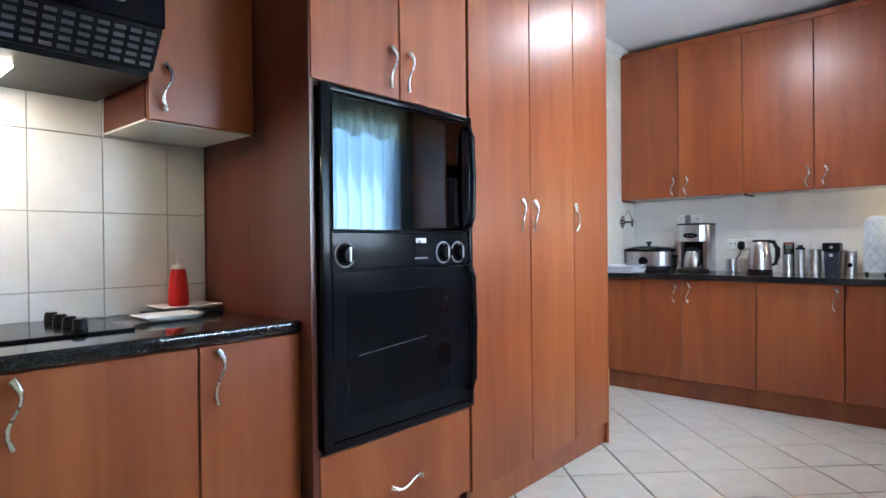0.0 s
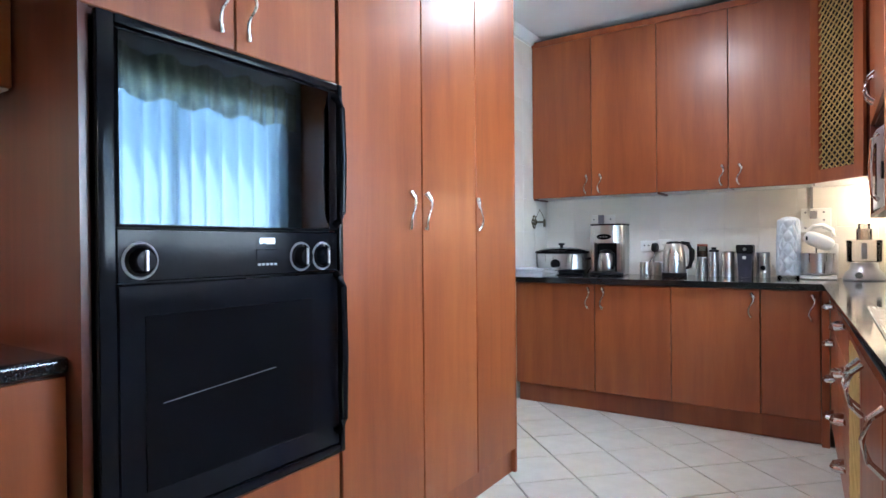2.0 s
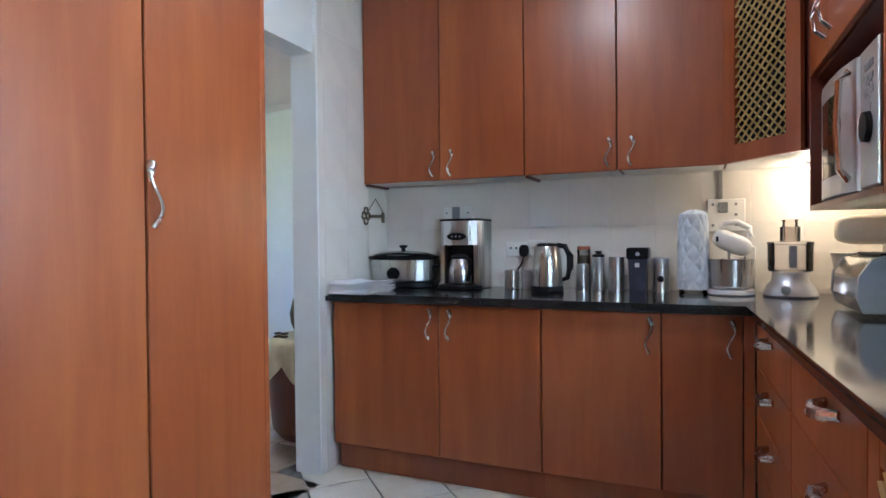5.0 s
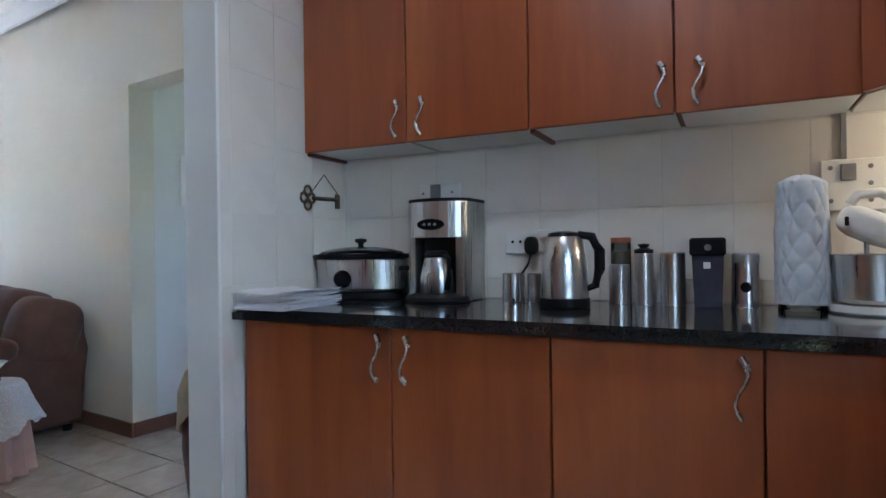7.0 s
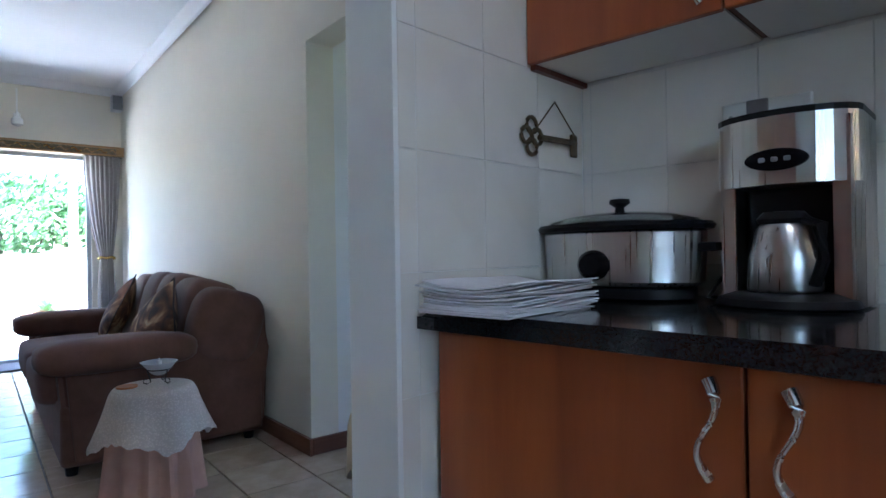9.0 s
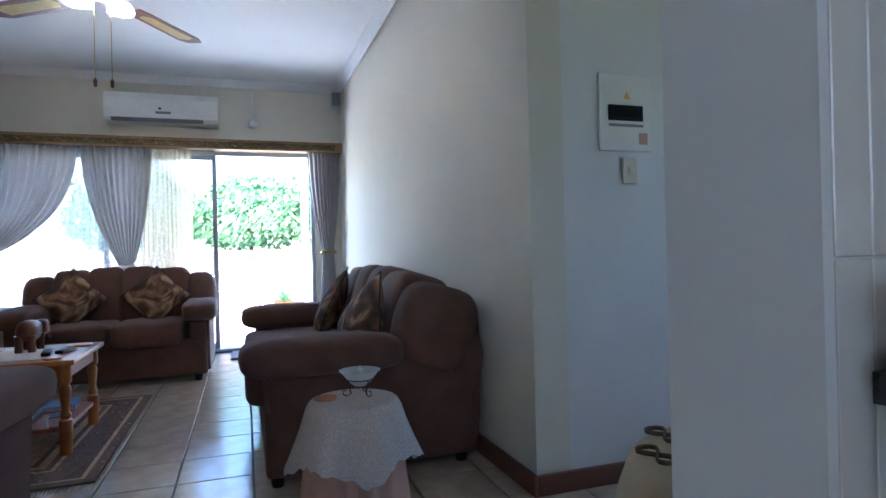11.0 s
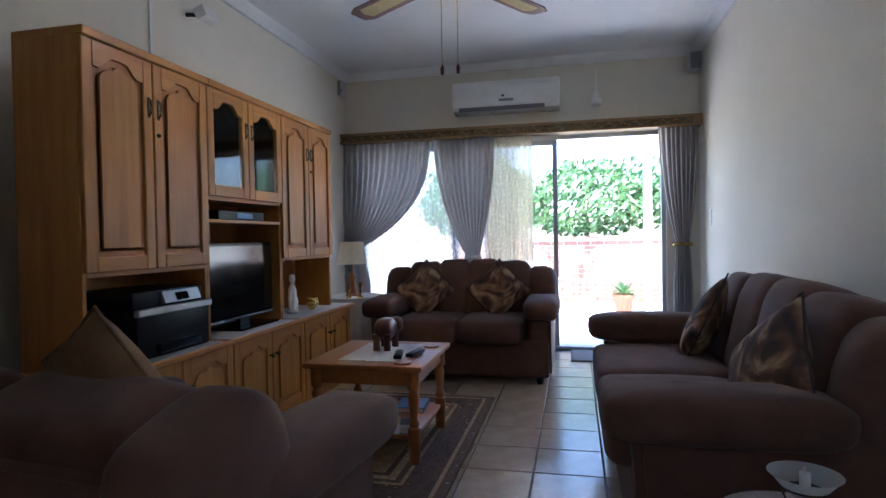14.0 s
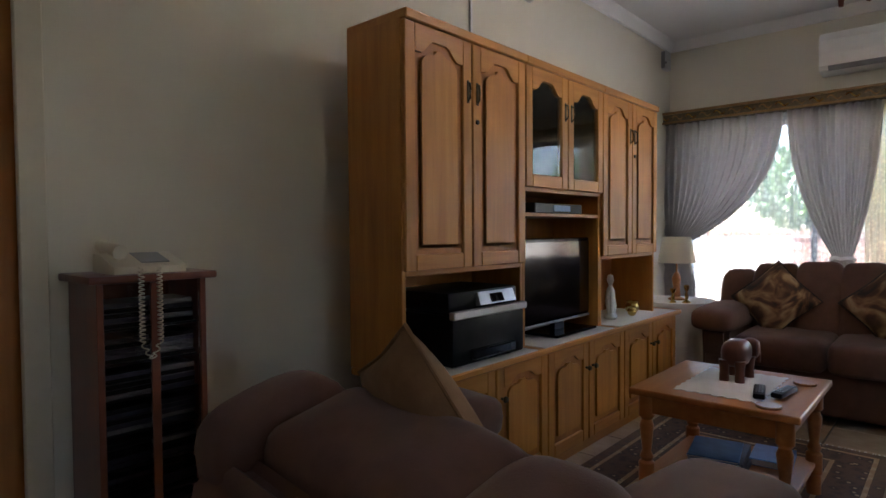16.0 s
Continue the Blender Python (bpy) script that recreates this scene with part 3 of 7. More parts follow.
def wavy(x, y, z, out, along="z", length=0.14, flip=1):
    """The rod of a wavy handle that stands off a door; out: the door's outward direction."""
    pts, rad = [], []
    for k in range(25):
        u = k / 24
        w = 0.013 * math.sin(u * 2 * math.pi) * flip * (1.15 - u * 0.3)
        lift = 0.004 + 0.022 * math.sin(math.pi * min(max(u, 0.02), 0.98)) ** 0.6
        h = (0.5 - u) * length
        ox, oy = out[0] * lift, out[1] * lift
        sx, sy = -out[1], out[0]
        if along == "z":
            pts.append((x + ox + sx * w, y + oy + sy * w, z + h))
        else:
            pts.append((x + ox + sx * h, y + oy + sy * h, z + w))
        rad.append(0.0078 - 0.0036 * math.sin(math.pi * u) + (0.0025 if u < 0.2 else 0))
    return tube(pts, rad, 10)


def door_x(unit, y0, y1, z0, z1, x, mat=None, t=0.018):
    """A door leaf that faces +x (t > 0) or -x (t < 0)."""
    return part("door", box(x - t, y0 + 0.0025, z0, x, y1 - 0.0025, z1, 0.0025), mat or CHERRY, unit)


def door_y(unit, x0, x1, z0, z1, y, mat=None, t=0.018):
    return part("door", box(x0 + 0.0025, y, z0, x1 - 0.0025, y + t, z1, 0.0025), mat or CHERRY, unit)


def cooker_side():
    # worktop and base units along the left wall
    top = box(-1.03, -1.19, 0.868, -0.405, 1.562, 0.905, 0.012, seg=3)
    solid("worktop", top, GRANITE, "polished black granite worktop beside the ovens", "worktop", smooth=True, base=(-0.7, 0.5, 0.868))
    edges = [-1.18, -0.62, -0.14, 0.31, 0.765, 1.235, 1.562]
    for a, b in zip(edges, edges[1:]):
        u = thing("base_cabinet", "cherry laminate base cabinet with a wavy satin handle", "cabinet", (-0.7, (a + b) / 2, 0), "cooker base cabinets")
        part("body", box(-1.02, a + 0.001, 0.13, -0.436, b - 0.001, 0.866), CHERRY_DARK, u)
        part("plinth", box(-1.02, a, 0.0, -0.47, b, 0.13), CHERRY, u)
        d = door_x(u, a, b, 0.135, 0.862, -0.417)
        part("handle", wavy(-0.417, a + 0.05, 0.775, (1, 0), length=0.15), SATIN, d, "wavy satin nickel handle", True)
    # the tall unit for the ovens
    global ROOM
    ROOM = KIT @ Matrix.Translation((-0.035, 0, 0))
    u = thing("oven_tower", "tall cherry laminate unit that houses the double oven", "cabinet", (-0.6, 1.95, 0))
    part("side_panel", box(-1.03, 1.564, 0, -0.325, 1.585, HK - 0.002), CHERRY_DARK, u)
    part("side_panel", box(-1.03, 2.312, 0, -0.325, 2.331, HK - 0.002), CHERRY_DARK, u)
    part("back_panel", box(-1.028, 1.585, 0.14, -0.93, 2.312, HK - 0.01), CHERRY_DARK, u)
    part("plinth", box(-0.90, 1.585, 0, -0.36, 2.312, 0.13), CHERRY, u)
    part("shelf", box(-0.93, 1.585, 0.470, -0.345, 2.312, 0.486), CHERRY_DARK, u)
    part("shelf", box(-0.93, 1.585, 1.640, -0.345, 2.312, 1.656), CHERRY_DARK, u)
    dr = part("drawer", box(-0.338, 1.588, 0.138, -0.320, 2.330, 0.472, 0.0025), CHERRY, u)
    part("handle", wavy(-0.32, 1.96, 0.29, (1, 0), "y", 0.15), SATIN, dr, "wavy satin nickel handle", True)
    for a, b, h in ((1.566, 1.952, 1.905), (1.952, 2.331, 1.99)):
        d = door_x(u, a, b, 1.652, HK - 0.03, -0.32)
        part("handle", wavy(-0.32, h, 1.757, (1, 0), length=0.14, flip=1), SATIN, d, "wavy satin nickel handle", True)
    # the double oven
    o = thing("double_oven", "black built-in double oven with a mirrored upper door", "oven", (-0.6, 1.95, 0.49))
    y0, y1 = 1.589, 2.336
    part("housing", box(-0.88, y0 + 0.02, 0.49, -0.335, 2.308, 1.638), BLACK, o)
    for a0, c0, a1, c1 in ((y0, 0.484, y0 + 0.038, 1.645), (y1 - 0.02, 0.484, y1, 1.645), (y0 + 0.038, 1.622, y1 - 0.02, 1.645), (y0 + 0.038, 0.484, y1 - 0.02, 0.512)):
        part("frame", box(-0.322, a0, c0, -0.300, a1, c1, 0.006, seg=2), BLACK_G, o, smooth=True)
    ud = part("upper_door", box(-0.332, y0 + 0.04, 1.182, -0.304, y1 - 0.022, 1.620, 0.004), BLACK_G, o)
    part("window", box(-0.3045, y0 + 0.045, 1.187, -0.3015, 2.275, 1.612, 0.001), MIRROR_GLASS, ud, "mirror-dark glass that reflects the window")
    cp = part("control_panel", box(-0.332, y0 + 0.04, 1.058, -0.306, y1 - 0.022, 1.178, 0.003), BLACK_G, o)
    for y in (1.68, 2.158, 2.244):
        kn = part("knob", lathe([(0.036, 0), (0.036, 0.006), (0.030, 0.010), (0.026, 0.026), (0.022, 0.030), (0, 0.030)], (-0.306, y, 1.106), 24, axis="x"), BLACK_G, cp, smooth=True)
        part("ring", lathe([(0.040, 0), (0.043, 0.003), (0.038, 0.006), (0.036, 0.003)], (-0.306, y, 1.106), 28, axis="x"), GREY, kn, "grey ring", True)
        part("pointer", box(-0.285, y - 0.004, 1.083, -0.272, y + 0.004, 1.130, 0.002), SILVER, kn)
    part("display", box(-0.307, 2.00, 1.098, -0.3045, 2.075, 1.128, 0.001), BLACK_G, cp)
    part("display_rim", box(-0.3075, 2.01, 1.142, -0.3045, 2.065, 1.160, 0.002), SILVER, cp)
    for k in range(5):
        part("button", box(-0.3075, 2.005 + 0.014 * k, 1.084, -0.3035, 2.014 + 0.014 * k, 1.090, 0.001), SILVER, cp)
    ld = part("lower_door", box(-0.332, y0 + 0.04, 0.514, -0.304, y1 - 0.022, 1.054, 0.004), BLACK_G, o)
    part("window", box(-0.3045, y0 + 0.10, 0.58, -0.3025, 2.20, 0.98, 0.001), OVEN_GLASS, ld, "dark see-through glass")
    part("rack", tube([(-0.302, 1.73, 0.775), (-0.302, 2.06, 0.80)], 0.0012, 5), GREY, ld)
    for z0, z1 in ((1.20, 1.60), (0.56, 1.05)):
        pts = [(-0.300, 2.296, z0), (-0.283, 2.298, z0 + 0.012), (-0.272, 2.300, z0 + 0.04), (-0.268, 2.301, (z0 + z1) / 2), (-0.272, 2.300, z1 - 0.04), (-0.283, 2.298, z1 - 0.012), (-0.300, 2.296, z1)]
        part("handle", tube(pts, 0.011, 10, flat=1.2), BLACK_G, o, "curved black handle", True)
    # pantry
    ROOM = KIT @ Matrix.Translation((-0.045, 0, 0))
    for a, b, h in ((2.335, 2.79, 2.705), (2.79, 3.20, 2.81), (3.20, 3.575, 3.21)):
        u = thing("pantry_cupboard", "tall cherry laminate pantry cupboard reaching to the ceiling", "cupboard", (-0.6, (a + b) / 2, 0), "pantry cupboards")
        part("body", box(-1.028, a + 0.001, 0.12, -0.326, b - 0.001, HK - 0.002), CHERRY_DARK, u)
        part("plinth", box(-0.90, a, 0, -0.33, b, 0.12), CHERRY, u)
        d = door_x(u, a, b, 0.122, HK - 0.03, -0.305)
        part("handle", wavy(-0.305, h, 1.268, (1, 0), length=0.14, flip=-1 if h > 3 else 1), SATIN, d, "wavy satin nickel handle", True)
    ep = thing("pantry_end_panel", "cherry laminate end panel of the pantry", "panel", (-0.6, 3.58, 0))
    part("panel", box(-0.98, 3.576, 0, -0.308, 3.595, HK - 0.002, 0.002), CHERRY, ep)
    # wall cabinets and hood
    ROOM = KIT
    u = thing("wall_cabinet", "cherry laminate wall cabinet with a white underside", "cabinet", (-0.8, 1.41, 1.517))
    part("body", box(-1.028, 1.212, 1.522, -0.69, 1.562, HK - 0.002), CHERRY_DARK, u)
    part("underside", box(-1.025, 1.214, 1.515, -0.69, 1.560, 1.522), WHITE_BOARD, u, "white underside")
    d = door_x(u, 1.211, 1.562, 1.517, HK - 0.03, -0.667)
    part("handle", wavy(-0.667, 1.262, 1.618, (1, 0)), SATIN, d, "wavy satin nickel handle", True)
    u = thing("wall_cabinet", "cherry laminate wall cabinet over the cooker hood", "cabinet", (-0.8, 0.8, 1.84))
    part("body", box(-1.028, 0.33, 1.842, -0.69, 1.209, HK - 0.002), CHERRY_DARK, u)
    door_x(u, 0.33, 0.785, 1.842, HK - 0.03, -0.667)
    door_x(u, 0.785, 1.209, 1.842, HK - 0.03, -0.667)
    h = thing("cooker_hood", "black cooker hood with slotted grille and lit lamp", "cooker hood", (-0.75, 0.8, 1.62))
    part("body", prism([(-1.025, 1.64), (-0.60, 1.64), (-0.535, 1.735), (-0.535, 1.835), (-1.025, 1.835)], 0.36, 1.20, "y"), BLACK, h)
    part("front", box(-0.536, 0.355, 1.742, -0.522, 1.205, 1.838, 0.004), BLACK_G, h)
    for y in (0.99, 1.03, 1.07):
        part("switch", box(-0.523, y, 1.785, -0.516, y + 0.028, 1.80, 0.002), GREY, h)
    part("underside", box(-1.02, 0.37, 1.622, -0.605, 1.19, 1.641), BLACK, h)
    part("lamp", box(-0.86, 0.55, 1.612, -0.74, 0.90, 1.624, 0.003), BULB_W, h, "lit warm lamp cover")
    n = Vector((0.095, 0, -0.065)).normalized()
    for row in range(5):
        z = 1.652 + 0.018 * row
        x = -0.60 + 0.065 * (z - 1.64) / 0.095
        for k in range(20):
            y = 0.40 + 0.04 * k
            bm = box(x + 0.000, y, z - 0.005, x + 0.004, y + 0.027, z + 0.005)
            part("slot", bm, SLOT, h)
    # hob, bottle, plates
    ROOM = KIT @ Matrix.Translation((-0.085, -0.05, 0))
    hob = thing("hob", "steel rimmed black electric hob with two solid plates", "hob", (-0.7, 0.85, 0.905))
    part("plate", box(-0.90, 0.60, 0.9055, -0.50, 1.19, 0.914, 0.004), BLACK_G, hob)
    for x, y, r in ((-0.80, 0.76, 0.09), (-0.60, 0.74, 0.075)):
        part("hotplate", lathe([(r, 0), (r, 0.010), (r - 0.008, 0.014), (r * 0.45, 0.014), (r * 0.4, 0.012), (0, 0.012)], (x, y, 0.914), 32), GREY, hob, smooth=True)
        part("trim_ring", lathe([(r + 0.008, 0), (r + 0.006, 0.006), (r + 0.001, 0.007)], (x, y, 0.914), 32), STEEL, hob, smooth=True)
    for k in range(4):
        part("knob", lathe([(0.02, 0), (0.018, 0.02), (0.015, 0.028), (0, 0.028)], (-0.85 + 0.085 * k, 1.08, 0.914), 16), BLACK, hob, smooth=True)
    ROOM = KIT @ Matrix.Translation((-0.08, -0.015, 0))
    b = thing("squeeze_bottle", "red plastic sauce bottle with a clear nozzle", "bottle", (-0.88, 1.42, 0.905))
    c0 = (-0.872, 1.44, 0.928)
    part("bottle", lathe([(0.03, 0), (0.035, 0.004), (0.034, 0.05), (0.028, 0.11), (0.024, 0.13), (0, 0.13)], c0, 24), RED, b, smooth=True)
    part("nozzle", lathe([(0.022, 0.13), (0.022, 0.145), (0.008, 0.150), (0.004, 0.185), (0, 0.185)], c0, 16), WHITE_P, b, smooth=True)
    for name, lab, x0, y0b, x1, y1b, z in (("serving_plate", "white rectangular plate with raised ends on the worktop", -0.925, 1.35, -0.78, 1.555, 0.912), ("spoon_rest", "white porcelain spoon rest beside the hob", -0.72, 1.22, -0.60, 1.40, 0.9055)):
        def dish(u, v):
            e = max(abs(u - 0.5) * 2, abs(v - 0.5) * 2)
            return (x0 + (x1 - x0) * u, y0b + (y1b - y0b) * v, z + 0.004 + 0.018 * e ** 5)
        solid(name, sheet(dish, 14, 14, 0.004), PORCELAIN, lab, "plate", smooth=True, base=((x0 + x1) / 2, (y0b + y1b) / 2, z))
    tr = box(-0.93, 1.33, 0.9055, -0.77, 1.558, 0.913, 0.003)
    solid("tray", tr, BLACK, "dark flat tray under the white plate", "tray", base=(-0.85, 1.45, 0.905))
    ROOM = KIT


cooker_side()


def appliance_side():
    global ROOM
    top = prism([(-0.964, 4.752), (0.935, 4.752), (1.045, 1.86), (1.568, 1.86), (1.568, 5.408), (-0.964, 5.408)], 0.868, 0.905)
    bmesh.ops.bevel(top, geom=[e for e in top.edges if abs(e.verts[0].co.z - e.verts[1].co.z) < 1e-4 and e.verts[0].co.z > 0.9], offset=0.012, segments=3, affect="EDGES")
    solid("worktop", top, GRANITE, "polished black granite corner worktop with appliances", "worktop", smooth=True, base=(0, 4.9, 0.868))
    for a, b, hs in ((-0.945, -0.360, (-0.405,)), (-0.360, 0.129, (-0.305,)), (0.129, 0.622, (0.575,)), (0.622, 0.918, (0.875,))):
        u = thing("base_cabinet", "cherry laminate base cabinet with a wavy satin handle", "cabinet", ((a + b) / 2, 5.0, 0), "appliance base cabinets")
        part("body", box(a + 0.001, 4.81, 0.14, b - 0.001, 5.40, 0.866), CHERRY_DARK, u)
        part("plinth", box(a, 4.85, 0, b, 4.87, 0.14), CHERRY, u)
        d = door_y(u, a, b, 0.142, 0.862, 4.79)
        for h in hs:
            part("handle", wavy(h, 4.79, 0.77, (0, -1), length=0.14), SATIN, d, "wavy satin nickel handle", True)
    for a, b, h in ((-0.964, -0.496, -0.535), (-0.496, -0.034, -0.432), (-0.034, 0.414, 0.375), (0.414, 0.872, 0.478)):
        u = thing("wall_cabinet", "cherry laminate wall cabinet with a white underside", "cabinet", ((a + b) / 2, 5.12, 1.487), "appliance wall cabinets")
        part("body", box(a + 0.001, 5.158, 1.495, b - 0.001, 5.40, 2.66), CHERRY_DARK, u)
        part("underside", box(a + 0.016, 5.16, 1.489, b - 0.001, 5.40, 1.495), WHITE_BOARD, u, "white underside")
        if a in (-0.964, -0.034):
            part("side_panel", box(a, 5.159, 1.476, a + 0.016, 5.408, 1.495), CHERRY_DARK, u)
        d = door_y(u, a, b, 1.487, 2.65, 5.14)
        part("handle", wavy(h, 5.14, 1.573, (0, -1), length=0.13), SATIN, d, "wavy satin nickel handle", True)
    solid("cabinet_cornice", box(-0.964, 5.133, 2.65, 0.872, 5.159, 2.695, 0.004), CHERRY, "cherry top strip over the wall cabinets", "trim", "structure")

    solid("corner_filler", box(0.919, 4.792, 0.0, 0.957, 4.83, 0.866), CHERRY, "cherry filler strip in the base corner", "trim", "structure")
    # the diagonal corner cabinet with a lattice door
    p0, p1 = Vector((0.882, 5.14, 0)), Vector((1.132, 4.82, 0))
    along = (p1 - p0).normalized()
    out = Vector((-along.y, along.x, 0)) * -1
    if out.y > 0:
        out = -out
    w = (p1 - p0).length
    u = thing("corner_cabinet", "cherry corner cabinet with a diagonal cane lattice door", "cabinet", (1.3, 5.0, 1.487))
    part("body", prism([(0.880, 5.155), (1.142, 4.822), (1.566, 4.822), (1.566, 5.40), (0.880, 5.40)], 1.495, 2.64), CHERRY_DARK, u)
    part("underside", prism([(0.884, 5.163), (1.148, 4.826), (1.566, 4.826), (1.566, 5.40), (0.884, 5.40)], 1.488, 1.495), WHITE_BOARD, u, "white underside")

    def slab(a, b, z0, z1, o0, o1, bm=None):
        q = [p0 + along * a + out * o0, p0 + along * b + out * o0, p0 + along * b + out * o1, p0 + along * a + out * o1]
        return prism([(v.x, v.y) for v in q], z0, z1, "z", bm)
    d = part("door", slab(0.004, 0.07, 1.487, 2.63, 0.004, 0.024), CHERRY, u)
    part("stile", slab(w - 0.07, w - 0.004, 1.487, 2.63, 0.004, 0.024), CHERRY, d)
    part("rail", slab(0.07, w - 0.07, 1.487, 1.56, 0.004, 0.024), CHERRY, d)
    part("rail", slab(0.07, w - 0.07, 2.56, 2.63, 0.004, 0.024), CHERRY, d)
    # flat black sheet gives the shaded inside of the cabinet
    part("backing", slab(0.07, w - 0.07, 1.56, 2.56, 0.001, 0.004), BLACK, d, "black sheet painting the shade behind the lattice")
    lattice(d, lambda a, z, o: p0 + along * a + out * o + Vector((0, 0, z)), 0.07, w - 0.07, 1.56, 2.56, 0.006, 0.016, 0.030)
    # base run along the window wall
    xf = 0.985
    pivot = Matrix.Translation((0.965, 4.722, 0))
    ROOM = KIT @ Matrix.Translation((-0.022, 0.03, 0)) @ pivot @ pose(0, 0, 0, 0, 0, 2.0) @ pivot.inverted()
    solid("plinth", box(1.02, 1.88, 0, 1.04, 4.79, 0.13), CHERRY, "cherry plinth under the drawers", "trim", "structure")
    for a, b, n in ((4.08, 4.755, 4), (3.42, 4.08, 4)):
        u = thing("drawer_unit", "cherry drawer unit with cupped satin handles", "drawers", (1.25, (a + b) / 2, 0.13), "drawer units")
        part("body", box(1.01, a + 0.001, 0.13, 1.48, b - 0.001, 0.866), CHERRY_DARK, u)
        step = (0.862 - 0.14) / n
        for k in range(n):
            z0 = 0.14 + step * k
            dr = part("drawer", box(xf, a + 0.002, z0 + 0.002, xf + 0.018, b - 0.002, z0 + step - 0.002, 0.0025), CHERRY, u)
            yc, zc = (4.42 if a > 4 else 3.64), z0 + step * 0.74
            pts = [(xf - 0.002, yc - 0.055, zc), (xf - 0.028, yc - 0.036, zc - 0.005), (xf - 0.036, yc, zc - 0.010), (xf - 0.028, yc + 0.036, zc - 0.005), (xf - 0.002, yc + 0.055, zc)]
            part("handle", tube(pts, [0.011, 0.014, 0.015, 0.014, 0.011], 8), SATIN, dr, "curved satin nickel handle", True)
    for a, b, lat in ((2.93, 3.42, True), (2.45, 2.93, False), (1.88, 2.45, False)):
        u = thing("base_cabinet", "cherry base cabinet with a cane lattice panel" if lat else "cherry base cabinet with an arched satin handle", "cabinet", (1.25, (a + b) / 2, 0.13), "sink base cabinets")
        part("body", box(1.01, a + 0.001, 0.13, 1.48, b - 0.001, 0.866), CHERRY_DARK, u)
        if lat:
            d = part("door", box(xf, a + 0.002, 0.14, xf + 0.018, a + 0.06, 0.862, 0.002), CHERRY, u)
            part("stile", box(xf, b - 0.06, 0.14, xf + 0.018, b - 0.002, 0.862, 0.002), CHERRY, d)
            part("rail", box(xf, a + 0.06, 0.14, xf + 0.018, b - 0.06, 0.20, 0.002), CHERRY, d)
            part("rail", box(xf, a + 0.06, 0.80, xf + 0.018, b - 0.06, 0.862, 0.002), CHERRY, d)
            # black sheet here too, as painted shade between the slats
            part("backing", box(xf + 0.015, a + 0.06, 0.20, xf + 0.017, b - 0.06, 0.80), BLACK, d, "black sheet painting the shade behind the lattice")
            lattice(d, lambda s, z, o: Vector((xf + 0.012 - o, s, z)), a + 0.06, b - 0.06, 0.20, 0.80, 0.0, 0.010, 0.034)
        else:
            d = part("door", box(xf, a + 0.002, 0.14, xf + 0.018, b - 0.002, 0.862, 0.0025), CHERRY, u)
        yh = a + 0.035 if lat else b - 0.06
        pts = [(xf - 0.002, yh, 0.80), (xf - 0.028, yh, 0.775), (xf - 0.04, yh, 0.73), (xf - 0.028, yh, 0.685), (xf - 0.002, yh, 0.66)]
        part("handle", tube(pts, [0.008, 0.007, 0.006, 0.007, 0.008], 8), SATIN, d, "arched satin nickel handle", True)
    ROOM = KIT
    # sink bowl set in the worktop
    sk = thing("sink", "stainless steel sink with a swan-neck tap under the window", "sink", (1.28, 2.95, 0.905))
    part("drainer", box(1.06, 2.45, 0.9055, 1.50, 3.45, 0.911, 0.003), STEEL_H, sk)
    rim = box(1.10, 2.50, 0.911, 1.46, 2.515, 0.916)
    for y0, y1, x0, x1 in ((2.965, 2.98, 1.10, 1.46), (2.515, 2.965, 1.10, 1.115), (2.515, 2.965, 1.445, 1.46)):
        box(x0, y0, 0.911, x1, y1, 0.916, bm=rim)
    part("bowl_rim", rim, STEEL_H, sk)
    part("tap", tube([(1.50, 2.75, 0.905), (1.50, 2.75, 1.12), (1.485, 2.75, 1.16), (1.45, 2.75, 1.18), (1.40, 2.75, 1.17), (1.38, 2.75, 1.13)], 0.011, 10), CHROME, sk, smooth=True)


def lattice(parent, at, a0, a1, z0, z1, o0, o1, pitch):
    """Crossed diagonal slats, clipped to a frame; each slat is a part."""
    for sign, o in ((1, o0), (-1, o1)):
        span = (a1 - a0) + (z1 - z0)
        k = 0
        while k * pitch * 1.414 < span:
            s = k * pitch * 1.414
            k += 1
            # the line through height z0 + s at one side, rising at 45 degrees the other way
            zs, ze = z0 + s, z0 + s - (a1 - a0)
            sa, ea = a0, a1
            if zs > z1:
                sa, zs = a0 + (zs - z1), z1
            if ze < z0:
                ea, ze = a1 - (z0 - ze), z0
            if ea - sa < 0.004:
                continue
            if sign < 0:
                sa, ea = a0 + a1 - sa, a0 + a1 - ea
            part("slat", tube([at(sa, zs, o), at(ea, ze, o)], 0.0058, 4, flat=0.75), LATTICE, parent)


appliance_side()


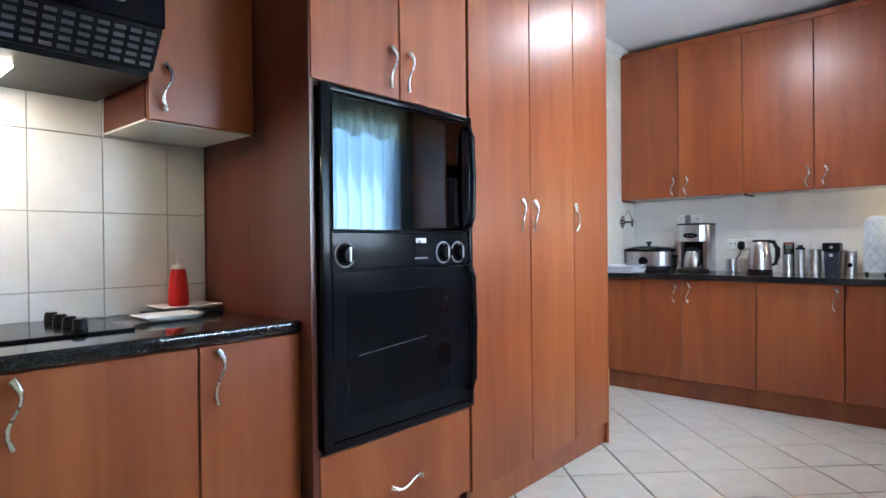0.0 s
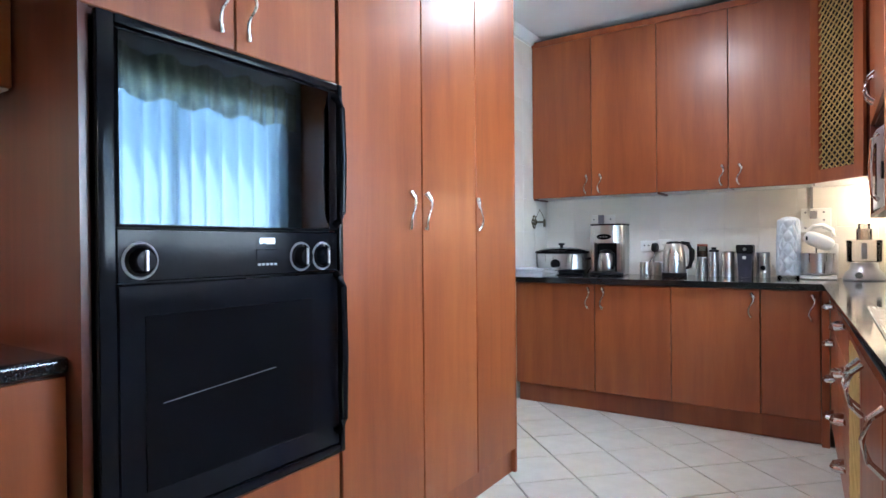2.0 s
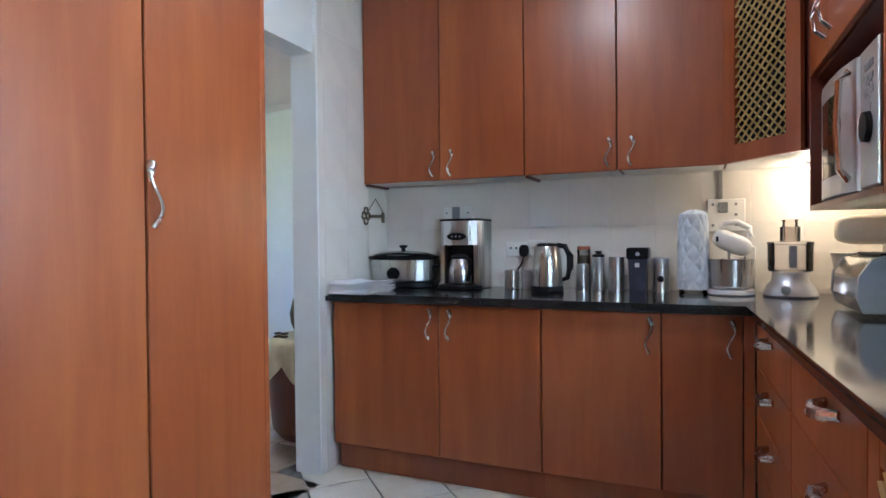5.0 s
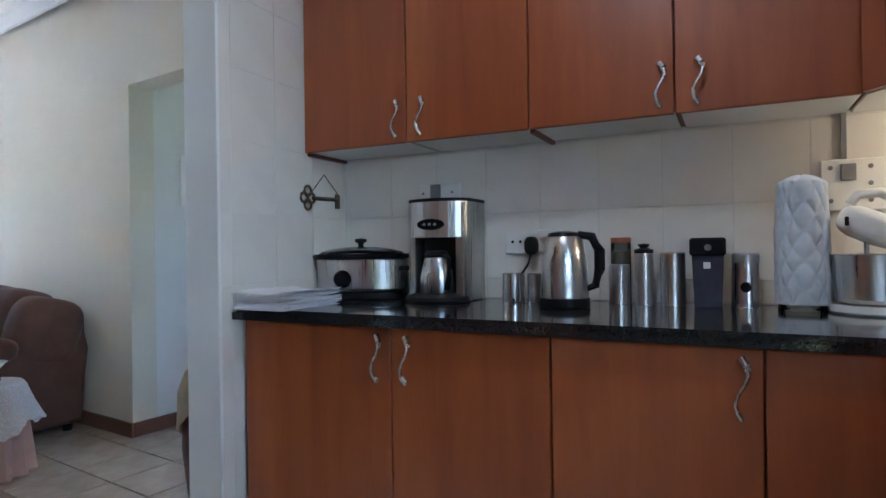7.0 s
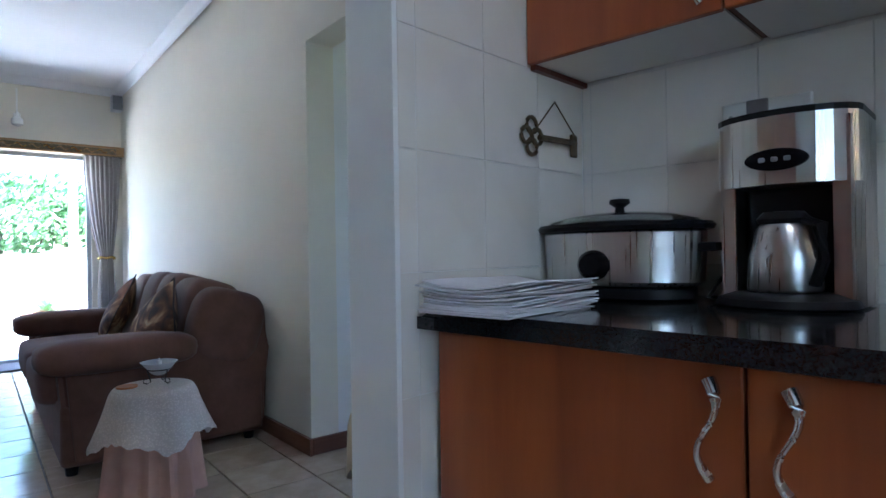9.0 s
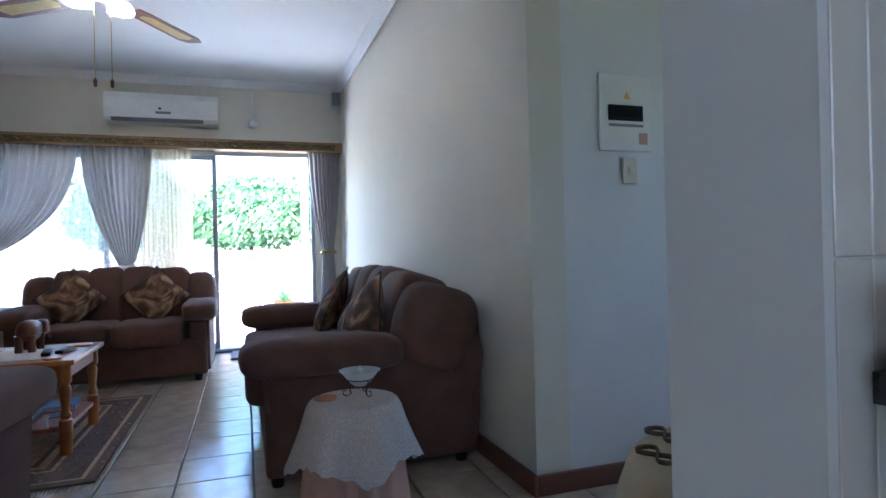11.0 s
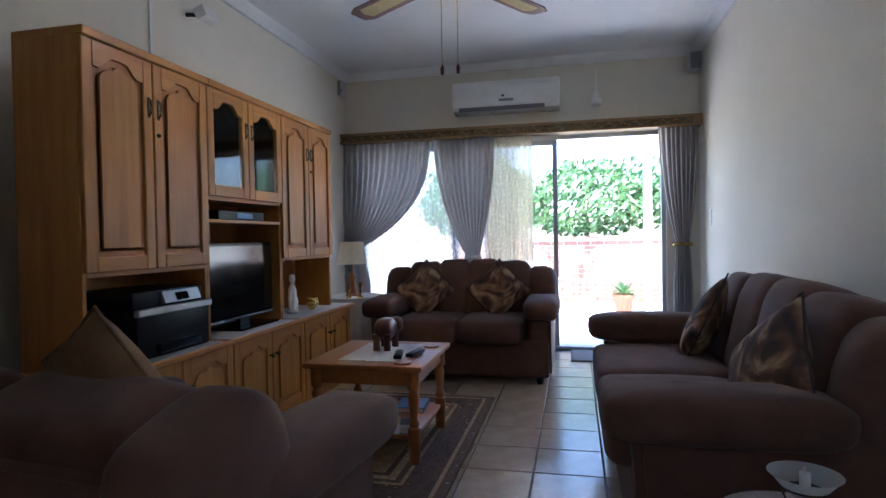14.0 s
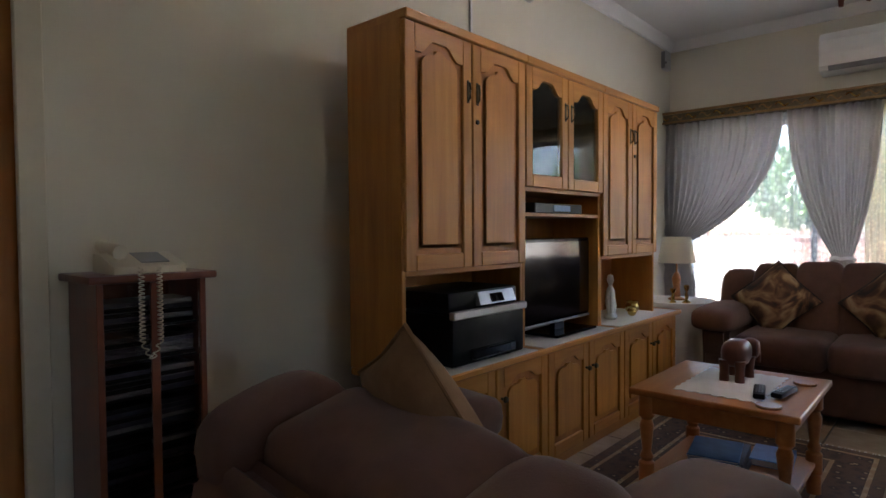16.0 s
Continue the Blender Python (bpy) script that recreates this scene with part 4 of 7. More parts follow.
def microwave_unit():
    global ROOM
    ROOM = KIT @ Matrix.Translation((-0.06, 0.08, 0))
    u = thing("microwave_cabinet", "cherry wall cabinet with an open microwave niche", "cabinet", (1.38, 4.43, 1.26))
    y0, y1, xf = 3.80, 4.735, 1.20
    part("side_panel", box(xf, y0, 1.26, 1.566, y0 + 0.018, 2.64, 0.002), CHERRY, u)
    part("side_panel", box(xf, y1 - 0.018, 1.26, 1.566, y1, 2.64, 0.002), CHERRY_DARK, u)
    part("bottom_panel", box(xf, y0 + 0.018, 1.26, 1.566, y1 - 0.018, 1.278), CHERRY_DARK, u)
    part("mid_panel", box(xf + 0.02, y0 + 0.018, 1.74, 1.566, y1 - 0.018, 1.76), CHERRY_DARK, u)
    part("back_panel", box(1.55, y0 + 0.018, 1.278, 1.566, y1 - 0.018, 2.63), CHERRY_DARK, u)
    ym = 4.40
    for a, b, h in ((y0, ym, ym - 0.05), (ym, y1, ym + 0.05)):
        d = part("door", box(xf, a + 0.002, 1.75, xf + 0.018, b - 0.002, 2.63, 0.0025), CHERRY, u)
        pts = [(xf - 0.002, h, 1.95), (xf - 0.028, h, 1.925), (xf - 0.038, h, 1.88), (xf - 0.028, h, 1.835), (xf - 0.002, h, 1.81)]
        part("handle", tube(pts, [0.008, 0.007, 0.006, 0.007, 0.008], 8), SATIN, d, "arched satin nickel handle", True)
    ROOM = placed(ROOM, (1.36, 4.43, 1.28), (1.37, 4.27, 1.28), (1, 1.32, 1.35))
    m = thing("microwave_oven", "silver microwave oven with a curved door in its niche", "microwave", (1.36, 4.43, 1.278))
    part("body", box(1.23, 4.16, 1.28, 1.54, 4.70, 1.56, 0.008), SILVER, m)
    part("door", prism([(1.23, 4.30), (1.205, 4.32), (1.19, 4.40), (1.186, 4.50), (1.19, 4.60), (1.205, 4.68), (1.23, 4.695)], 1.285, 1.555), SILVER, m)
    part("window", prism([(1.20, 4.37), (1.185, 4.42), (1.181, 4.50), (1.185, 4.58), (1.20, 4.63)], 1.33, 1.51), OVEN_GLASS, m, "dark glass")
    part("control_panel", box(1.205, 4.165, 1.285, 1.23, 4.295, 1.555, 0.004), SILVER, m)
    part("dial", lathe([(0.03, 0), (0.028, -0.014), (0, -0.014)], (1.205, 4.23, 1.40), 20, axis="x"), BLACK, m, smooth=True)
    for k in range(3):
        for j in range(2):
            part("button", box(1.202, 4.195 + 0.035 * j, 1.46 + 0.024 * k, 1.206, 4.22 + 0.035 * j, 1.474 + 0.024 * k, 0.001), GREY, m)
    part("handle", tube([(1.19, 4.335, 1.31), (1.165, 4.325, 1.33), (1.158, 4.32, 1.42), (1.165, 4.325, 1.51), (1.19, 4.335, 1.53)], 0.009, 8), CHROME, m, smooth=True)

    ROOM = KIT


microwave_unit()


def small_appliances():
    global ROOM
    zt = 0.9055

    def stand(old, to, size=(1, 1, 1)):
        return placed(KIT, (*old, zt), (*to, zt), size)
    ROOM = stand((-0.655, 5.04), (-0.775, 5.25), (1.07, 0.95, 0.96))
    # slow cooker
    s = thing("slow_cooker", "oval steel slow cooker with a black base and glass lid", "slow cooker", (-0.66, 5.04, zt))
    c = (-0.655, 5.04, zt)
    part("base", lathe([(0.15, 0.0), (0.165, 0.006), (0.165, 0.03), (0.15, 0.035)], c, 32, squash=0.72), BLACK, s, smooth=True)
    part("body", lathe([(0.17, 0.035), (0.182, 0.045), (0.187, 0.16), (0.18, 0.165)], c, 36, squash=0.72), STEEL, s, smooth=True)
    part("pot_rim", lathe([(0.172, 0.16), (0.200, 0.166), (0.205, 0.176), (0.198, 0.184), (0.17, 0.18)], c, 36, squash=0.72), BLACK_G, s, smooth=True)
    part("lid", lathe([(0.178, 0.184), (0.17, 0.192), (0.12, 0.205), (0.05, 0.213), (0.0, 0.214)], c, 36, squash=0.72), BOWL_GLASS, s, "clear glass lid", True)
    part("lid_knob", lathe([(0.012, 0.212), (0.010, 0.225), (0.024, 0.236), (0.022, 0.246), (0, 0.250)], c, 16), BLACK, s, smooth=True)
    part("dial", lathe([(0.036, 0), (0.034, -0.012), (0.024, -0.024), (0, -0.024)], (c[0] + 0.0, c[1] - 0.132, zt + 0.085), 24, axis="y"), BLACK_G, s, smooth=True)
    for sx in (-1, 1):
        part("side_handle", box(c[0] + sx * 0.185, c[1] - 0.045, zt + 0.115, c[0] + sx * 0.222, c[1] + 0.045, zt + 0.135, 0.006, seg=2), BLACK, s, smooth=True)
    # coffee maker
    ROOM = stand((-0.305, 5.06), (-0.413, 5.285), (1.2, 0.98, 0.92))
    k = thing("coffee_maker", "tall steel and black filter coffee maker with a steel jug", "coffee maker", (-0.305, 5.06, zt))
    cx, cy = -0.305, 5.06
    part("foot", lathe([(0.10, 0), (0.105, 0.006), (0.10, 0.02), (0.075, 0.032), (0, 0.032)], (cx, cy - 0.075, zt), 28), BLACK, k, smooth=True)
    part("back", box(cx - 0.068, cy - 0.03, zt, cx + 0.068, cy + 0.10, zt + 0.36, 0.015, seg=3), BLACK, k, smooth=True)
    for sx in (-1, 1):
        part("side_shell", prism([(cx + sx * 0.069, cy + 0.10), (cx + sx * 0.104, cy + 0.085), (cx + sx * 0.104, cy - 0.04), (cx + sx * 0.092, cy - 0.09), (cx + sx * 0.069, cy - 0.09)], zt + 0.005, zt + 0.385), STEEL, k)
    ring = [(cx - 0.104, cy + 0.09)] + [(cx - 0.104 * math.cos(math.pi * j / 12), cy - 0.05 - 0.075 * math.sin(math.pi * j / 12)) for j in range(13)] + [(cx + 0.104, cy + 0.09)]
    part("head", prism(ring, zt + 0.255, zt + 0.395), STEEL, k)
    part("lid", prism([(x, y) for x, y in ring], zt + 0.395, zt + 0.408), BLACK, k)
    part("badge", lathe([(0.045, 0), (0.045, -0.008), (0.040, -0.011), (0, -0.011)], (cx, cy - 0.121, zt + 0.305), 28, axis="y", squash=0.5), BLACK_G, k, smooth=True)
    for j in range(3):
        part("button", box(cx - 0.024 + 0.018 * j, cy - 0.135, zt + 0.300, cx - 0.014 + 0.018 * j, cy - 0.131, zt + 0.310, 0.002), GREY, k)
    jug = part("jug", lathe([(0.052, 0.034), (0.055, 0.04), (0.052, 0.10), (0.040, 0.165), (0.034, 0.175), (0, 0.175)], (cx, cy - 0.08, zt), 24), STEEL, k, "steel jug", True)
    part("jug_lid", lathe([(0.036, 0.175), (0.04, 0.185), (0.03, 0.20), (0, 0.202)], (cx, cy - 0.08, zt), 20), BLACK, jug, smooth=True)
    part("jug_handle", tube([(cx + 0.035, cy - 0.10, zt + 0.18), (cx + 0.06, cy - 0.125, zt + 0.17), (cx + 0.062, cy - 0.13, zt + 0.10), (cx + 0.048, cy - 0.115, zt + 0.05)], 0.009, 8), BLACK, jug, smooth=True)
    cb = tube([(-0.40, 5.05, zt + 0.09), (-0.42, 5.04, zt + 0.05), (-0.435, 5.02, zt + 0.012), (-0.43, 5.08, zt + 0.006), (-0.40, 5.16, zt + 0.006)], 0.004, 6)
    solid("power_cord", cb, BLACK, "black appliance cord lying on the worktop", "cable", smooth=True, base=(-0.42, 5.08, zt))
    # kettle
    ROOM = stand((0.105, 5.03), (0.073, 5.16), (1.05, 1.05, 1.0))
    c = (0.105, 5.03, zt)
    t = thing("kettle", "brushed steel electric kettle on a black base", "kettle", c)
    part("base", lathe([(0.075, 0), (0.078, 0.004), (0.076, 0.028), (0.07, 0.03)], c, 28), BLACK, t, smooth=True)
    part("body", lathe([(0.072, 0.03), (0.074, 0.05), (0.068, 0.15), (0.058, 0.215), (0.052, 0.225), (0, 0.228)], c, 32), STEEL, t, smooth=True)
    part("lid", lathe([(0.05, 0.226), (0.045, 0.238), (0.02, 0.243), (0, 0.243)], c, 24), BLACK, t, smooth=True)
    part("spout", prism([(c[0] - 0.058, zt + 0.20), (c[0] - 0.075, zt + 0.224), (c[0] - 0.04, zt + 0.228)], c[1] - 0.015, c[1] + 0.015, "y"), STEEL, t)
    part("handle", tube([(c[0] + 0.045, c[1], zt + 0.232), (c[0] + 0.085, c[1], zt + 0.225), (c[0] + 0.108, c[1], zt + 0.18), (c[0] + 0.108, c[1], zt + 0.12), (c[0] + 0.095, c[1], zt + 0.07), (c[0] + 0.07, c[1], zt + 0.06)], [0.012, 0.015, 0.017, 0.016, 0.013, 0.010], 10), BLACK, t, smooth=True)
    # steel canisters
    ROOM = KIT
    for x, r, h, lab in ((-0.153, 0.040, 0.098, "small"), (-0.068, 0.030, 0.098, "small"), (0.221, 0.034, 0.130, "short"), (0.300, 0.030, 0.168, "tall"), (0.388, 0.038, 0.168, "tall")):
        y = 5.31
        can = thing("canister", lab + " brushed steel canister standing on the worktop", "canister", (x, y, zt), "steel canisters")
        part("body", lathe([(r, 0), (r, h), (r - 0.003, h + 0.002), (r - 0.003, h - 0.004), (0, h - 0.004)], (x, y, zt), 24), STEEL, can, smooth=True)
        if lab == "tall" and x < 0.35:
            part("lid", lathe([(r, h), (r + 0.001, h + 0.012), (0.012, h + 0.018), (0.02, h + 0.03), (0, h + 0.033)], (x, y, zt), 20), BLACK, can, smooth=True)
    ROOM = stand((0.285, 5.16), (0.217, 5.372))
    jar = thing("glass_jar", "clear jar of coffee behind the steel canister", "jar", (0.285, 5.16, zt))
    part("jar", lathe([(0.03, 0), (0.034, 0.004), (0.034, 0.20), (0.028, 0.212), (0, 0.212)], (0.285, 5.16, zt), 20), BOWL_GLASS, jar, smooth=True)
    part("contents", lathe([(0.028, 0.006), (0.031, 0.01), (0.031, 0.175), (0, 0.175)], (0.285, 5.16, zt), 16), BARK, jar, "dark ground coffee")
    part("lid", lathe([(0.034, 0.205), (0.034, 0.222), (0, 0.222)], (0.285, 5.16, zt), 20), CLAY, jar, "reddish lid")
    # can opener and grinder
    ROOM = stand((0.528, 5.06), (0.493, 5.32), (1.02, 1, 1))
    g = thing("can_opener", "dark blue electric can opener with a white logo shape", "can opener", (0.525, 5.06, zt))
    part("body", prism([(0.49, zt), (0.565, zt), (0.572, zt + 0.16), (0.484, zt + 0.16)], 5.0, 5.12, "y"), BOOK, g)
    part("head", box(0.478, 4.985, zt + 0.16, 0.578, 5.12, zt + 0.215, 0.006), BLACK, g)
    part("badge", box(0.516, 4.997, zt + 0.12, 0.536, 5.0, zt + 0.14, 0.001), WHITE_P, g)
    part("cutter", lathe([(0.01, 0), (0.01, -0.012), (0, -0.012)], (0.53, 4.985, zt + 0.185), 14, axis="y"), CHROME, g, smooth=True)
    ROOM = stand((0.615, 5.06), (0.597, 5.32), (0.92, 0.92, 0.97))
    g = thing("coffee_grinder", "steel coffee grinder with a round black switch", "coffee grinder", (0.615, 5.06, zt))
    part("body", lathe([(0.046, 0), (0.044, 0.02), (0.041, 0.13), (0.041, 0.14)], (0.615, 5.06, zt), 26), STEEL, g, smooth=True)
    part("lid", lathe([(0.042, 0.14), (0.042, 0.165), (0.036, 0.172), (0, 0.172)], (0.615, 5.06, zt), 26), SILVER, g, smooth=True)
    part("switch", lathe([(0.017, 0), (0.016, -0.01), (0, -0.01)], (0.615, 5.018, zt + 0.065), 18, axis="y"), BLACK_G, g, smooth=True)
    # quilted cover
    ROOM = stand((0.755, 5.05), (0.742, 5.27), (0.82, 0.82, 1.0))
    def quilt(u, v):
        a = 2 * math.pi * u
        r = (0.078 - 0.012 * v ** 3) * (1 + 0.0)
        px = 0.009 * min(abs(math.sin(5 * a + v * 14)), abs(math.sin(5 * a - v * 14))) ** 0.6
        e = 0.7
        sx, sy = math.copysign(abs(math.cos(a)) ** e, math.cos(a)), math.copysign(abs(math.sin(a)) ** e, math.sin(a))
        top = 1.0 if v < 0.94 else max(0.02, (1 - v) / 0.06) ** 0.5
        return (0.755 + (r * sx + px * sx) * top, 5.05 + (r * sy + px * sy) * top, zt + 0.02 + 0.37 * min(1, v) + 0.01 * noise.noise((sx * 2, sy * 2, v * 3)) * (v > 0.05))
    qc = thing("mixer_cover", "white quilted cloth cover over a jug on the worktop", "appliance cover", (0.755, 5.05, zt))
    part("cover", sheet(quilt, 128, 90, closed=True), QUILT, qc, smooth=True)
    part("foot", lathe([(0.075, 0), (0.078, 0.005), (0.075, 0.022), (0, 0.022)], (0.755, 5.05, zt), 24), BOWL_GLASS, qc, "clear base", True)
    # stand mixer
    ROOM = stand((0.925, 5.04), (0.90, 5.24), (1.0, 1.0, 1.0))
    m = thing("hand_mixer_stand", "white stand mixer with a steel bowl", "mixer", (0.93, 5.04, zt))
    part("base", lathe([(0.095, 0), (0.10, 0.006), (0.095, 0.024), (0.0, 0.028)], (0.925, 5.04, zt), 30), WHITE_P, m, smooth=True)
    part("bowl", lathe([(0.075, 0.028), (0.086, 0.04), (0.092, 0.16), (0.096, 0.162), (0.089, 0.158), (0.07, 0.04), (0, 0.036)], (0.925, 5.04, zt), 32), STEEL, m, smooth=True)
    part("column", box(0.985, 5.09, zt + 0.02, 1.03, 5.15, zt + 0.22, 0.012, seg=2), WHITE_P, m, smooth=True)
    part("head", pillow((0.93, 5.05, zt + 0.235), (0.085, 0.04, 0.045), 0.7, 0.7, m=Matrix.Rotation(radians(25), 3, "Y")), WHITE_P, m, smooth=True)
    part("handle", tube([(0.88, 5.05, zt + 0.30), (0.90, 5.05, zt + 0.325), (0.95, 5.05, zt + 0.33), (1.0, 5.05, zt + 0.30), (1.005, 5.05, zt + 0.26)], 0.014, 10), WHITE_P, m, smooth=True)
    part("beater", tube([(0.915, 5.04, zt + 0.20), (0.92, 5.04, zt + 0.08)], 0.006, 6), CHROME, m)
    part("switch", box(0.862, 5.005, zt + 0.24, 0.872, 5.012, zt + 0.265, 0.002), BLACK, m)
    # food processor
    ROOM = stand((1.13, 5.03), (1.13, 5.22), (0.98, 0.98, 0.95))
    f = thing("food_processor", "food processor with a clear bowl on a silver base", "food processor", (1.13, 5.03, zt))
    c = (1.13, 5.03, zt)
    part("base", lathe([(0.105, 0), (0.11, 0.008), (0.095, 0.05), (0.075, 0.07), (0.07, 0.11), (0, 0.112)], c, 30), SILVER, f, smooth=True)
    part("bowl", lathe([(0.075, 0.112), (0.088, 0.118), (0.09, 0.235), (0.088, 0.24)], c, 30), PLASTIC_CLEAR, f, "clear plastic bowl", True)
    part("lid", lathe([(0.092, 0.236), (0.092, 0.25), (0.04, 0.256), (0.04, 0.32), (0.036, 0.32), (0.036, 0.252), (0, 0.252)], c, 30), PLASTIC_CLEAR, f, smooth=True)
    part("pusher", lathe([(0.03, 0.26), (0.03, 0.345), (0.034, 0.352), (0, 0.355)], c, 20), PLASTIC_CLEAR, f, smooth=True)
    part("handle", box(1.112, 4.915, zt + 0.135, 1.142, 4.94, zt + 0.235, 0.008, seg=2), GREY, f, smooth=True)
    part("knob", lathe([(0.022, 0), (0.02, -0.018), (0, -0.018)], (1.10, 4.935, zt + 0.035), 18, axis="y"), CHROME, f, smooth=True)
    # larger mixer in the corner and toaster
    ROOM = stand((1.40, 4.93), (1.42, 5.08))
    k = thing("stand_mixer", "cream stand mixer with a steel bowl in the corner", "mixer", (1.40, 4.93, zt))
    part("base", box(1.29, 4.84, zt, 1.52, 5.04, zt + 0.035, 0.015, seg=3), CREAM_P, k, smooth=True)
    part("column", box(1.42, 4.88, zt + 0.03, 1.52, 5.0, zt + 0.24, 0.025, seg=3), CREAM_P, k, smooth=True)
    part("head", pillow((1.40, 4.94, zt + 0.285), (0.15, 0.065, 0.06), 0.5, 0.5), CREAM_P, k, smooth=True)
    part("bowl", lathe([(0.05, 0.04), (0.075, 0.06), (0.098, 0.19), (0.102, 0.192), (0.094, 0.185), (0.06, 0.06), (0, 0.05)], (1.335, 4.94, zt), 28), STEEL, k, smooth=True)
    ROOM = stand((1.33, 4.46), (1.31, 4.66))
    t = thing("toaster", "rounded chrome toaster on the worktop", "toaster", (1.36, 4.42, zt))
    prof = [(1.25, zt + 0.015), (1.235, zt + 0.06), (1.24, zt + 0.13), (1.275, zt + 0.185), (1.33, zt + 0.20), (1.385, zt + 0.185), (1.42, zt + 0.13), (1.425, zt + 0.06), (1.41, zt + 0.015)]
    part("shell", prism(prof, 4.28, 4.64, "y"), CHROME, t)
    for y in (4.265, 4.64):
        part("end_cap", prism([(x + (x - 1.33) * 0.03, z + 0.002) for x, z in prof], y, y + 0.018, "y"), GREY, t)
    part("slot", box(1.305, 4.32, zt + 0.196, 1.325, 4.60, zt + 0.203), BLACK, t)
    part("slot", box(1.345, 4.32, zt + 0.194, 1.365, 4.60, zt + 0.203), BLACK, t)
    part("lever", box(1.325, 4.245, zt + 0.10, 1.365, 4.266, zt + 0.118, 0.004), BLACK, t)
    # papers
    ROOM = KIT @ Matrix.Translation((-0.012, 0.045, 0))
    rng = random.Random(3)
    pile = thing("paper_pile", "untidy pile of white papers on the worktop's end", "papers", (-0.80, 4.84, zt))
    for j in range(14):
        a = radians(rng.uniform(-5, 5) + 4)
        m = Matrix.Translation((-0.815 + rng.uniform(-0.01, 0.012), 4.835 + rng.uniform(-0.012, 0.012), zt + 0.0025 + 0.0037 * j)) @ Matrix.Rotation(a, 4, "Z")

        def leafy(u, v, m=m, j=j):
            return m @ Vector(((u - 0.5) * 0.215, (v - 0.5) * 0.30, 0.006 * j / 14 * (u - 0.5) ** 2 * 8 + 0.002 * math.sin(v * 5 + j)))
        part("sheet", sheet(leafy, 6, 6, 0.003), PAPER, pile)
    # key ornament
    ROOM = placed(KIT, (-0.932, 5.04, 1.323), (-0.957, 5.15, 1.31), (1, 1.32, 1.25))
    key = thing("key_ornament", "aged bronze key ornament hanging on the tiled wall", "wall ornament", (-0.93, 5.075, 1.33))
    x = -0.932
    part("shaft", tube([(x, 5.065, 1.323), (x, 5.195, 1.327)], 0.007, 8), BRONZE, key, smooth=True)
    for k in range(4):
        a = math.pi / 2 * k
        yc, zc = 5.040 + 0.017 * math.cos(a), 1.323 + 0.022 * math.sin(a)
        part("bow_ring", tube([(x, yc + 0.016 * math.cos(b * math.pi / 6), zc + 0.016 * math.sin(b * math.pi / 6)) for b in range(13)], 0.0045, 6), BRONZE, key, smooth=True)
    part("bit", box(x - 0.004, 5.175, 1.295, x + 0.004, 5.200, 1.345, 0.003), BRONZE, key)
    part("cord", tube([(x, 5.055, 1.34), (x, 5.120, 1.405), (x, 5.190, 1.345)], 0.002, 5), BRONZE, key)
    # switches and sockets
    ROOM = KIT @ Matrix.Translation((-0.10, 0.19, 0.005))
    def plate(x0, x1, z0, z1, lab):
        p = thing("socket_plate", lab, "socket", ((x0 + x1) / 2, 5.21, z0), kind="structure")
        part("plate", box(x0, 5.204, z0, x1, 5.2145, z1, 0.003), WHITE_P, p)
        return p
    p = plate(-0.485, -0.30, 1.285, 1.352, "white double switch plate over the coffee maker")
    part("rocker", box(-0.43, 5.197, 1.285, -0.385, 5.205, 1.352, 0.002), GREY, p)
    for xx in (-0.465, -0.335):
        part("hole", lathe([(0.006, 0), (0, -0.001)], (xx, 5.203, 1.318), 10, axis="y"), GREY, p)
    ROOM = KIT @ Matrix.Translation((-0.068, 0.19, -0.01))
    p = plate(-0.145, -0.015, 1.085, 1.165, "white double socket with a black plug")
    for xx in (-0.115, -0.085, -0.05):
        part("hole", lathe([(0.006, 0), (0, -0.001)], (xx, 5.203, 1.13), 10, axis="y"), BLACK, p)
    pl = thing("plug", "black three-pin plug with its cord", "plug", (-0.035, 5.19, 1.10))
    part("plug_body", pillow((-0.035, 5.182, 1.115), (0.026, 0.024, 0.034), 0.7, 0.7, 14, 8), BLACK, pl, smooth=True)
    part("cord", tube([(-0.035, 5.175, 1.09), (-0.04, 5.16, 1.05), (-0.075, 5.14, 0.99), (-0.09, 5.12, 0.94), (-0.06, 5.06, 0.912), (0.03, 5.04, 0.911)], 0.0045, 6), BLACK, pl, smooth=True)
    ROOM = KIT @ Matrix.Translation((-0.105, 0.19, 0))
    p = plate(0.02, 0.11, 1.08, 1.165, "white single socket beside the kettle")
    ROOM = KIT @ Matrix.Translation((-0.03, 0.19, 0.005))
    p = plate(0.835, 1.0, 1.19, 1.345, "large white switch and socket plate")
    part("rocker", box(0.885, 5.197, 1.28, 0.925, 5.205, 1.33, 0.002), GREY, p)
    for xx, zz in ((0.86, 1.32), (0.96, 1.32), (0.86, 1.22), (0.96, 1.22), (0.96, 1.27)):
        part("hole", lathe([(0.007, 0), (0, -0.001)], (xx, 5.203, zz), 10, axis="y"), GREY, p)
    part("conduit", box(0.888, 5.206, 1.345, 0.902, 5.2145, 1.488), GREY, p)
    ROOM = KIT @ Matrix.Translation((0, 0.12, 0))
    lp = thing("under_cabinet_lamp", "small lit warm lamp under the corner cabinet", "lamp", (1.22, 5.1, 1.46))
    part("lamp_body", lathe([(0.035, 0.027), (0.035, 0.012), (0.03, 0.008), (0, 0.008)], (1.22, 5.10, 1.46), 20), WHITE_P, lp, smooth=True)
    part("bulb", lathe([(0.0, -0.004), (0.018, 0.0), (0.02, 0.006), (0.012, 0.009)], (1.22, 5.10, 1.455), 14), BULB_W, lp, smooth=True)

    ROOM = KIT


small_appliances()


